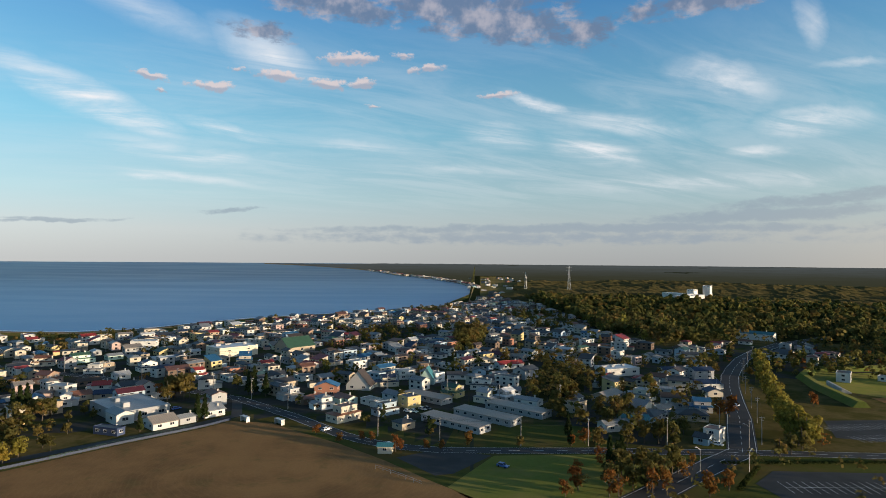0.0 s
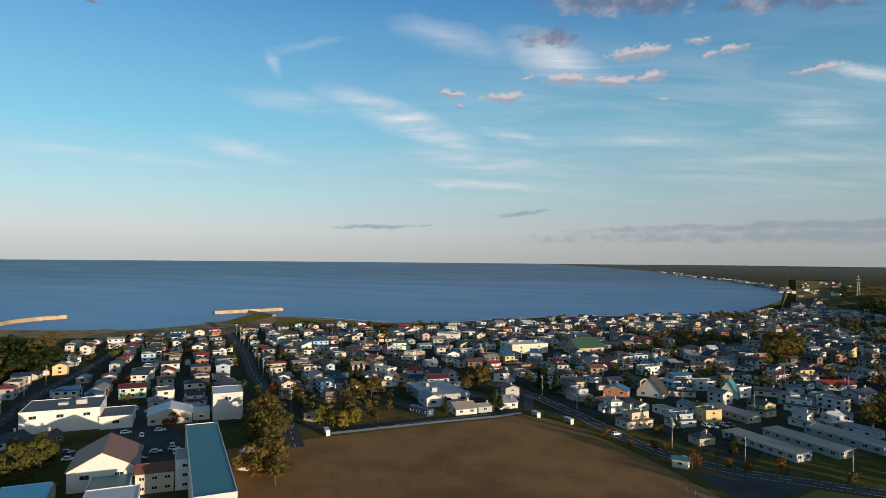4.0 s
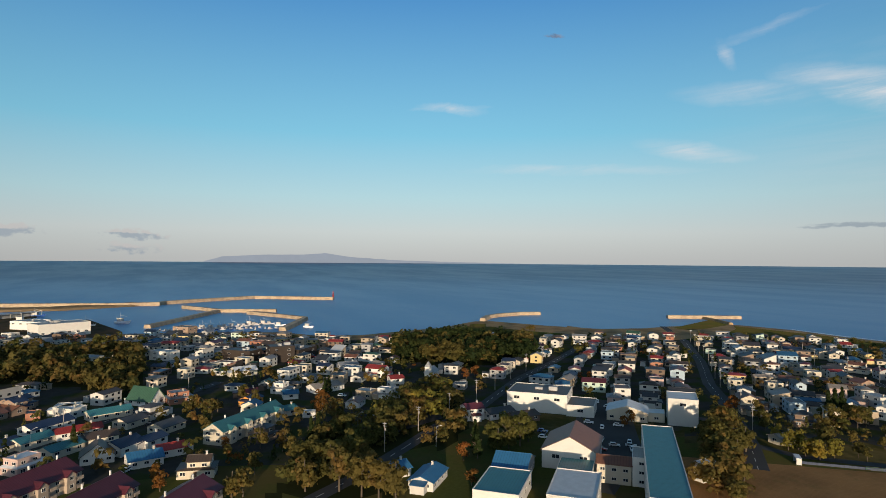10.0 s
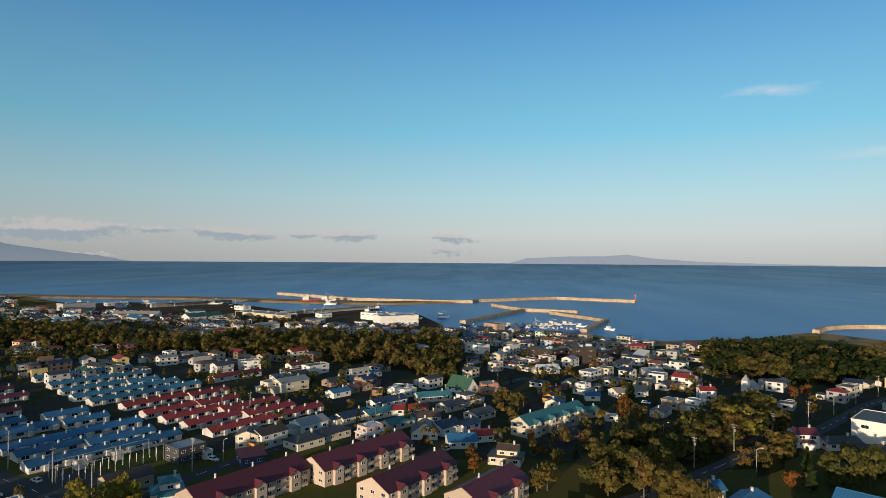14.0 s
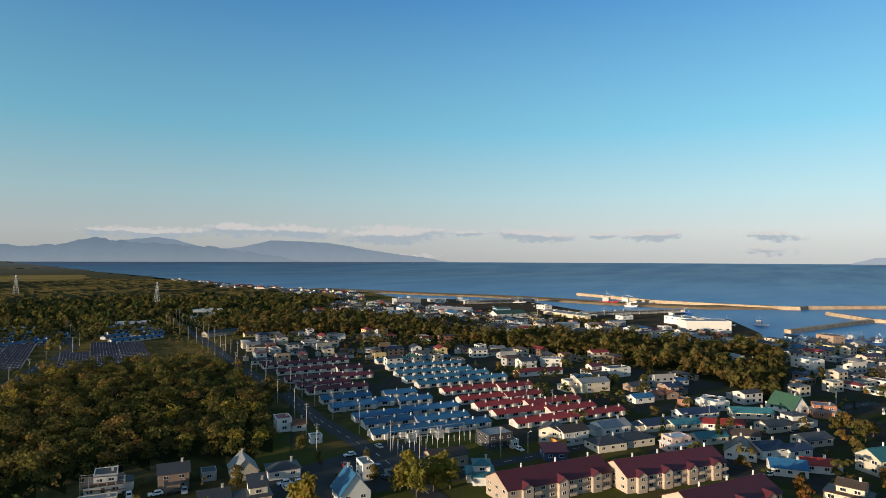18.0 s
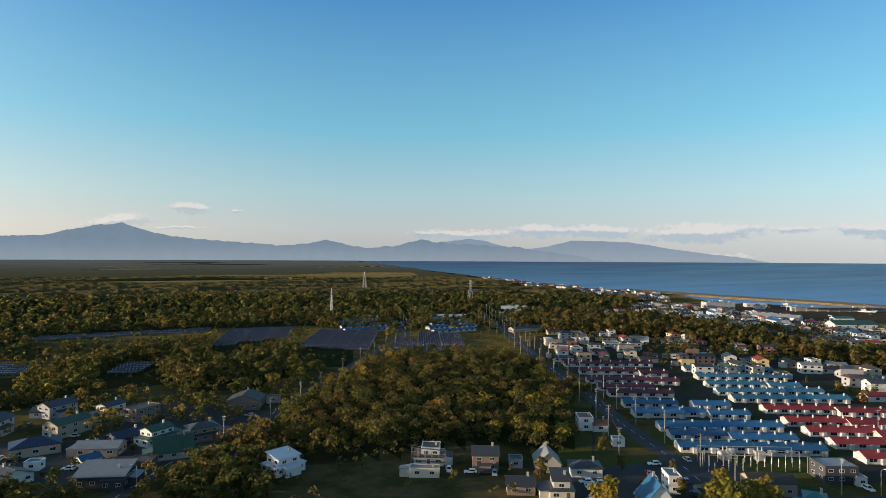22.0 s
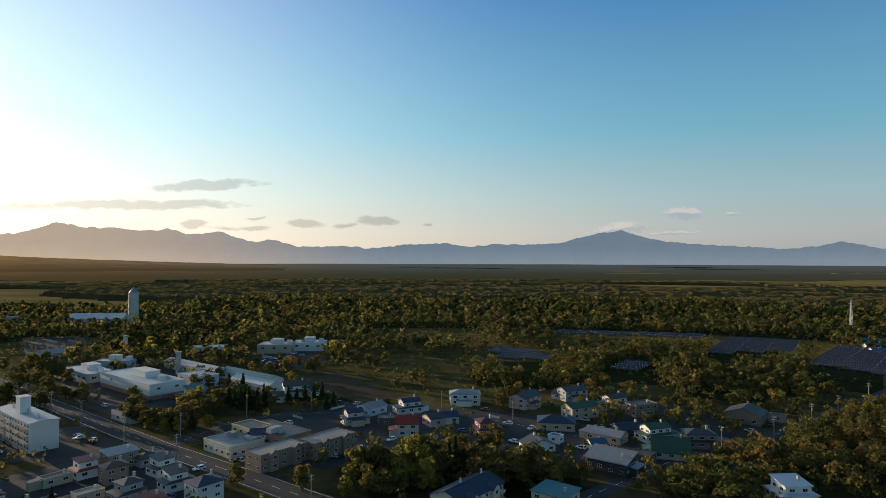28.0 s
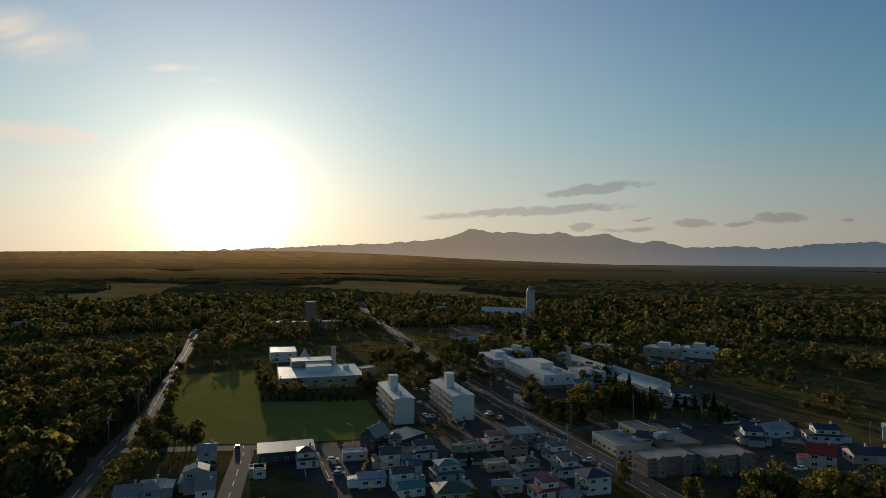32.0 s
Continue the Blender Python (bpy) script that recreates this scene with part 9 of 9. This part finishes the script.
tree("broad", -217.3, 36.3, 0.80)
tree("broad", -207.9, 22.1, 0.80)
tree("broad", -189.5, 17.0, 0.90)
tree("broad", -188.5, 13.8, 0.90)
tree("broad", -292.0, 2.1, 0.80)
tree("broad", -295.9, 5.6, 0.90)
tree("broad", -291.4, 9.0, 0.90)
tree("broad", -288.0, 12.4, 0.80)
tree("broad", -297.6, 15.2, 0.80)
tree("broad", -338.5, 65.2, 0.70)
tree("broad", -344.5, 71.1, 0.70)
tree("broad", -196.9, 56.9, 0.90)
tree("broad", -205.8, 57.4, 0.80)
tree("broad", -171.7, 196.4, 1.00)
tree("broad", -165.8, 192.5, 1.00)
tree("red", -282.6, 59.8, 1.10)
tree("red", -279.4, 56.5, 0.90)
tree("red", -211.7, 177.5, 0.70)
tree("red", -209.7, 172.9, 0.60)
tree("red", -195.6, 91.2, 0.80)
tree("red", -172.7, 83.5, 0.70)
tree("red", -207.7, -7.0, 0.80)
tree("red", -203.2, -5.6, 0.80)
tree("red", -235.8, 15.1, 0.60)
tree("red", -277.8, 204.0, 0.70)
tree("red", -278.5, 210.2, 0.70)
tree("red", -331.6, 161.7, 0.90)
tree("red", -327.1, 154.0, 0.90)
tree("red", -212.3, 235.7, 0.90)
tree("red", -215.3, 242.7, 0.90)
tree("yellow", -150.1, -109.1, 1.00)
tree("yellow", -149.7, -102.7, 1.10)
tree("yellow", -155.8, -100.7, 1.10)
tree("yellow", -160.6, -97.8, 1.00)
tree("yellow", -159.4, -112.6, 0.90)
tree("yellow", -164.2, -103.0, 0.90)
tree("yellow", -126.0, -128.0, 0.90)
tree("yellow", -126.6, -124.0, 0.90)
tree("green", -145.0, -189.8, 1.00)
tree("green", -168.6, -204.7, 0.70)
tree("green", -155.5, -146.9, 0.50)
tree("green", -199.7, -222.5, 0.90)
tree("broad", -214.8, -232.9, 0.90)
tree("broad", -222.1, -234.4, 0.90)
tree("broad", -221.1, -246.3, 0.90)
tree("broad", -233.0, -255.0, 0.80)
tree("broad", -125.8, -153.0, 0.70)
tree("broad", -163.2, -133.0, 0.60)
tree("broad", -163.0, -162.8, 0.70)
tree("green", 68.8, -185.7, 1.30)
tree("green", 70.5, -182.7, 1.20)
tree("green", 67.0, -188.8, 1.10)
tree("green", 203.9, -241.6, 1.10)
tree("green", 197.8, -232.7, 1.00)
tree("green", 336.0, -310.3, 1.30)
tree("green", 322.9, -304.0, 1.30)
tree("green", 311.8, -301.3, 1.20)
tree("green", 301.1, -296.9, 1.10)
tree("green", 61.7, -190.1, 0.80)
tree("yellow", 56.8, -191.4, 1.30)
tree("yellow", 53.1, -189.7, 1.20)
tree("yellow", 60.2, -207.9, 1.00)
tree("yellow", 55.5, -179.2, 1.20)
tree("yellow", 48.0, -181.1, 1.10)
tree("yellow", 185.2, -248.6, 0.90)
tree("yellow", 185.6, -255.2, 0.90)
tree("yellow", 186.0, -262.2, 0.90)
tree("pine", 44.3, -191.9, 1.00)
tree("pine", 43.1, -194.8, 1.00)
tree("pine", 39.9, -193.0, 1.00)
tree("pine", 168.8, -261.8, 0.80)
tree("pine", 163.6, -258.5, 0.80)
tree("pine", 162.3, -261.2, 0.80)
tree("pine", 159.6, -264.2, 0.80)
tree("pine", 154.5, -263.2, 0.80)
tree("pine", 148.9, -261.2, 0.80)
tree("pine", 144.1, -274.1, 0.80)
tree("pine", 139.6, -274.1, 0.80)
tree("pine", 135.6, -275.1, 0.80)
tree("pine", 133.7, -280.5, 0.80)
tree("pine", 129.6, -281.5, 0.80)
tree("pine", 190.9, -296.0, 0.80)
tree("pine", 183.5, -297.9, 0.80)
tree("broad", 179.0, -218.7, 0.90)
tree("broad", 174.4, -218.1, 0.90)
tree("broad", 169.4, -216.8, 0.90)
tree("broad", 167.7, -219.8, 0.90)
tree("broad", 167.0, -223.5, 0.90)
tree("broad", 167.6, -228.8, 0.90)
tree("broad", 168.2, -235.3, 0.90)
tree("broad", 168.8, -242.1, 0.90)
tree("broad", 170.0, -250.2, 0.90)
tree("broad", 172.7, -258.5, 0.90)
tree("broad", 187.5, -225.6, 0.90)
tree("broad", 303.9, -267.0, 1.10)
tree("broad", 294.4, -263.5, 1.00)
tree("broad", 274.4, -260.2, 1.00)
tree("broad", 264.7, -256.0, 0.90)
tree("broad", 241.1, -249.4, 0.90)
tree("broad", 246.5, -256.7, 0.90)
tree("broad", 201.2, -293.3, 0.90)
tree("broad", 208.6, -291.4, 0.90)
tree("broad", 106.5, -170.2, 0.80)
tree("broad", 85.4, -171.7, 0.80)
tree("broad", 43.9, -202.9, 1.00)
tree("broad", 37.4, -198.9, 1.00)
tree("broad", 31.6, -197.7, 1.00)
tree("broad", 36.2, -213.9, 1.00)
tree("broad", 33.8, -224.4, 1.00)
tree("broad", 26.0, -204.6, 1.00)
tree("broad", 20.9, -200.4, 1.00)
tree("broad", 16.3, -198.9, 1.00)
tree("broad", 41.6, -294.3, 1.00)
tree("broad", 38.2, -299.9, 1.10)
tree("broad", 36.1, -305.4, 1.00)
tree("broad", 41.3, -283.0, 0.90)
tree("broad", 99.0, -335.3, 1.00)
tree("broad", 103.6, -318.4, 0.90)
tree("broad", 88.7, -322.2, 1.00)
tree("broad", 171.3, -363.1, 1.00)
tree("broad", 172.1, -352.7, 1.00)
tree("broad", 318.1, -447.7, 1.00)
tree("broad", 347.0, -422.9, 1.00)
tree("broad", 349.4, -432.4, 1.00)
tree("broad", 348.9, -412.6, 1.00)
tree("broad", 279.9, -369.0, 0.90)
tree("broad", 284.2, -363.0, 0.90)
tree("broad", 291.1, -454.8, 1.00)
tree("broad", 253.6, -375.8, 0.90)
tree("broad", 139.0, -294.9, 0.70)
tree("broad", 210.2, -387.1, 0.70)
tree("broad", 321.8, -225.3, 1.20)
tree("broad", 326.8, -235.5, 1.20)
tree("broad", 326.8, -242.3, 1.20)
tree("broad", 293.2, -230.2, 1.10)
tree("broad", 303.8, -231.9, 1.10)
tree("broad", 274.8, -188.8, 1.00)
tree("broad", 268.3, -187.9, 1.00)
tree("broad", 276.8, -186.5, 1.00)
tree("broad", 253.6, -214.7, 0.90)
tree("broad", 288.8, -140.2, 0.90)
tree("broad", 281.7, -142.9, 0.80)
tree("broad", 285.5, -154.2, 0.30)
tree("broad", 281.9, -158.7, 0.30)
tree("broad", 277.3, -164.3, 0.30)
tree("broad", 274.9, -171.3, 0.30)
tree("broad", 230.9, -83.2, 1.00)
tree("broad", 233.7, -82.1, 0.90)
tree("broad", 230.9, -79.1, 0.80)
tree("broad", 237.7, -77.3, 1.00)
tree("broad", 246.4, -78.1, 1.00)
tree("broad", 255.7, -78.8, 1.00)
tree("broad", 272.4, -85.0, 1.00)
tree("broad", 291.5, -92.1, 1.00)
tree("broad", 313.7, -100.4, 1.00)
tree("broad", 339.7, -110.1, 1.00)
tree("broad", 370.0, -122.3, 1.00)
tree("broad", 309.3, -146.9, 0.90)
tree("broad", 325.3, -151.1, 0.90)
tree("broad", 358.6, -164.6, 0.90)
tree("broad", 236.0, -68.9, 1.00)
tree("broad", 228.1, -68.5, 1.00)
tree("broad", 245.1, -68.6, 1.00)
tree("broad", 245.8, -224.1, 1.10)
tree("broad", 259.0, -231.9, 1.10)
tree("broad", 274.6, -239.0, 1.10)
tree("broad", 254.0, -238.0, 1.00)
tree("broad", 312.9, -252.6, 1.10)
tree("broad", 317.8, -263.9, 1.10)
tree("broad", 306.9, -295.6, 1.00)
tree("broad", 286.0, -285.8, 1.00)
tree("pine", 158.7, -256.8, 0.75)
tree("pine", 154.2, -253.8, 0.75)
tree("pine", 151.4, -254.3, 0.75)
tree("pine", 147.2, -252.0, 0.75)
tree("pine", 119.5, -264.7, 0.75)
tree("pine", 118.8, -270.5, 0.75)
tree("pine", 163.7, -267.9, 0.75)
tree("pine", 155.7, -271.2, 0.75)
tree("pine", 158.5, -219.8, 0.75)
tree("yellow", 176.8, -217.8, 0.72)
tree("yellow", 167.8, -214.8, 0.72)
tree("yellow", 162.2, -216.1, 0.72)
tree("yellow", 180.0, -277.1, 0.72)
tree("yellow", 274.2, -350.4, 0.72)
tree("yellow", 154.0, -224.9, 0.72)
tree("yellow", 85.8, -172.3, 0.70)
tree("yellow", 70.4, -169.9, 0.70)
tree("green", 192.5, -225.1, 0.90)
tree("green", 166.3, -218.2, 0.80)
tree("green", 160.3, -224.6, 0.80)
tree("green", 291.7, -271.8, 1.10)
tree("green", 302.3, -275.8, 0.90)
tree("green", 282.1, -269.6, 0.80)
tree("green", 293.8, -351.1, 0.80)
tree("green", 288.3, -359.6, 0.80)
tree("green", 177.7, -262.1, 0.80)
tree("green", 170.4, -357.4, 0.90)
tree("green", 211.9, -309.1, 0.80)
tree("green", 210.1, -316.4, 0.80)
tree("green", 165.5, -390.1, 1.00)
tree("green", 172.0, -270.7, 0.80)
tree("green", 171.1, -264.9, 0.80)
tree("broad", 315.6, -255.7, 1.00)
tree("broad", 317.2, -261.2, 1.00)
tree("broad", 300.2, -239.5, 1.00)
tree("broad", 281.8, -241.8, 1.00)
tree("broad", 276.1, -240.8, 1.00)
tree("broad", 289.1, -244.0, 0.90)
tree("broad", 255.8, -254.3, 0.85)
tree("broad", 248.3, -252.2, 0.85)
tree("broad", 236.2, -244.2, 0.85)
tree("broad", 251.0, -238.0, 0.85)
tree("broad", 152.6, -384.4, 0.85)
tree("broad", 176.4, -221.4, 0.85)
tree("broad", 185.9, -224.7, 0.85)
tree("broad", 177.4, -240.9, 0.85)
tree("broad", 174.2, -249.0, 0.85)
tree("broad", 164.3, -246.3, 0.85)
tree("broad", 207.0, -250.0, 0.50)
tree("broad", 202.1, -230.8, 0.60)
tree("broad", 193.9, -354.0, 0.70)
tree("broad", 187.3, -350.4, 0.70)
tree("broad", 154.2, -271.8, 0.85)
tree("broad", 145.4, -260.9, 0.85)
tree("broad", 134.1, -262.1, 0.50)
tree("broad", 127.8, -261.3, 0.70)
tree("broad", 125.0, -265.9, 0.60)
tree("broad", 140.5, -376.2, 1.00)
tree("broad", 133.7, -372.7, 1.00)
tree("broad", 132.9, -385.9, 1.00)
tree("broad", 319.7, -283.2, 1.00)
tree("broad", 325.2, -292.9, 1.00)
tree("broad", 354.8, -280.6, 1.10)
tree("broad", 348.7, -289.4, 1.10)
tree("broad", 349.6, -302.1, 1.00)
tree("red", 194.9, -373.6, 0.90)
tree("red", 187.0, -370.0, 0.80)
tree("red", 185.5, -270.7, 0.80)
tree("red", 178.8, -269.4, 0.80)
tree("red", 256.9, -290.4, 0.50)
tree("yellow", -161.5, 209.3, 0.75)
tree("yellow", -154.1, 208.7, 0.75)
tree("yellow", -148.9, 209.0, 0.75)
tree("yellow", -148.6, 216.3, 0.75)
tree("yellow", -170.2, 213.2, 0.75)
tree("yellow", -160.4, 213.4, 0.75)
tree("broad", -193.3, 215.8, 0.85)
tree("broad", -180.3, 206.3, 0.85)
tree("broad", -167.0, 194.3, 0.85)
tree("broad", -157.6, 179.1, 0.85)
tree("broad", -143.2, 165.6, 0.85)
tree("broad", -139.2, 155.9, 0.85)
tree("broad", -130.1, 147.0, 0.85)
tree("broad", -197.0, 236.5, 0.85)
tree("broad", -184.1, 224.8, 0.85)
tree("broad", -188.2, 266.1, 0.85)
tree("broad", -182.0, 263.1, 0.85)
tree("broad", -173.0, 256.2, 0.85)
tree("broad", -135.2, 302.6, 1.00)
tree("broad", -213.1, 202.8, 0.60)
tree("broad", -155.2, 236.4, 0.60)
tree("broad", -148.6, 244.6, 0.70)
tree("red", -142.2, 322.9, 1.20)
tree("red", -135.5, 318.7, 1.10)
tree("red", -141.7, 309.5, 1.00)
tree("red", -305.0, 218.2, 0.60)
tree("red", -301.1, 222.6, 0.60)
tree("pine", -194.1, 278.4, 0.90)
tree("pine", -195.0, 284.3, 0.90)
tree("pine", -108.4, 272.5, 0.80)
tree("yellow", 284.1, -151.9, 0.36)
tree("yellow", 281.4, -155.2, 0.36)
tree("yellow", 278.6, -158.5, 0.36)
tree("yellow", 276.2, -161.4, 0.36)
tree("yellow", 273.8, -164.4, 0.36)
tree("yellow", 272.4, -167.4, 0.36)
tree("yellow", 271.1, -171.7, 0.36)
tree("pine", 283.4, -133.2, 0.34)
tree("pine", 280.8, -136.3, 0.34)
tree("pine", 278.3, -139.4, 0.34)
tree("pine", 275.7, -142.5, 0.34)
tree("pine", 273.1, -145.6, 0.34)
tree("pine", 270.6, -148.7, 0.34)
tree("pine", 268.0, -151.8, 0.34)
tree("pine", 265.4, -155.0, 0.34)
tree("pine", 262.8, -158.1, 0.34)
tree("pine", 260.3, -161.2, 0.34)
tree("pine", 257.7, -164.3, 0.34)
tree("pine", 255.1, -167.4, 0.34)
tree("broad", 268.5, -183.3, 0.80)
tree("broad", 264.4, -184.1, 0.80)
tree("broad", 339.9, -242.5, 1.00)
tree("broad", 341.0, -238.7, 1.00)
tree("broad", 327.5, -255.4, 1.00)
tree("broad", 321.6, -255.6, 1.00)
tree("red", 299.8, -140.4, 0.80)
tree("red", 310.3, -149.5, 0.80)
tree("red", 329.2, -152.9, 0.80)
tree("red", 338.2, -161.1, 0.80)

# ---- filling in ----
def yard_clutter(poly, seed, cars, shrubs, walls, turn):
    """Parked cars, clipped shrubs and low block walls between the houses of one quarter."""
    rng = np.random.default_rng(seed)
    xs, ys = [p[0] for p in poly], [p[1] for p in poly]

    def spot(gap):
        for k in range(60):
            x, y = rng.uniform(min(xs), max(xs)), rng.uniform(min(ys), max(ys))
            if inside(x, y, poly) and free(x, y, gap):
                return x, y
        return None

    for k in range(cars):
        at = spot(1.3)
        if at:
            car(*at, turn + rng.choice([0, 90]) + rng.uniform(-6, 6), pick(rng, {"c_white": 5, "c_silver": 3, "c_black": 3, "c_blue": 1, "c_red": 1}))
    for k in range(walls):
        at = spot(0.2)
        if at:
            a = radians(turn + rng.choice([0, 90]))
            length = rng.uniform(4, 9)
            ob = root("garden_wall", *at, math.degrees(a), 0, "low grey concrete block wall round a yard", "wall")
            part("block_wall", Geo().box(-length / 2, -0.08, -0.1, length / 2, 0.08, 0.95), ["concrete"], ob)
            part("coping", Geo().box(-length / 2 - 0.03, -0.11, 0.95, length / 2 + 0.03, 0.11, 1.02), ["concrete"], ob)
    for k in range(shrubs):
        at = spot(0.3)
        if at:
            tree(pick(rng, {"shrub": 5, "pine": 1.2, "broad": 0.8}), *at, rng.uniform(0.35, 0.6))


yard_clutter([(204, -95), (178, -96), (136, -108), (104, -128), (100, -148), (140, -180), (160, -190), (188, -146), (206, -122)], 5, 14, 16, 8, 245.0)
yard_clutter([(-30, -262), (40, -285), (120, -285), (150, -235), (60, -215), (0, -222)], 6, 12, 8, 4, 245.0)
yard_clutter([(-137, -153), (-190, -143), (-192, -134), (-189, -107), (-177, -92), (-116, -137)], 7, 8, 4, 2, 237.6)
yard_clutter([(-150, 120), (-246, 204), (-262, 190), (-215, 150)], 8, 8, 2, 0, 49.0)
town_fill()
town_trees()
grow_woods()
grow_plain()
grow_brush()
canopy()
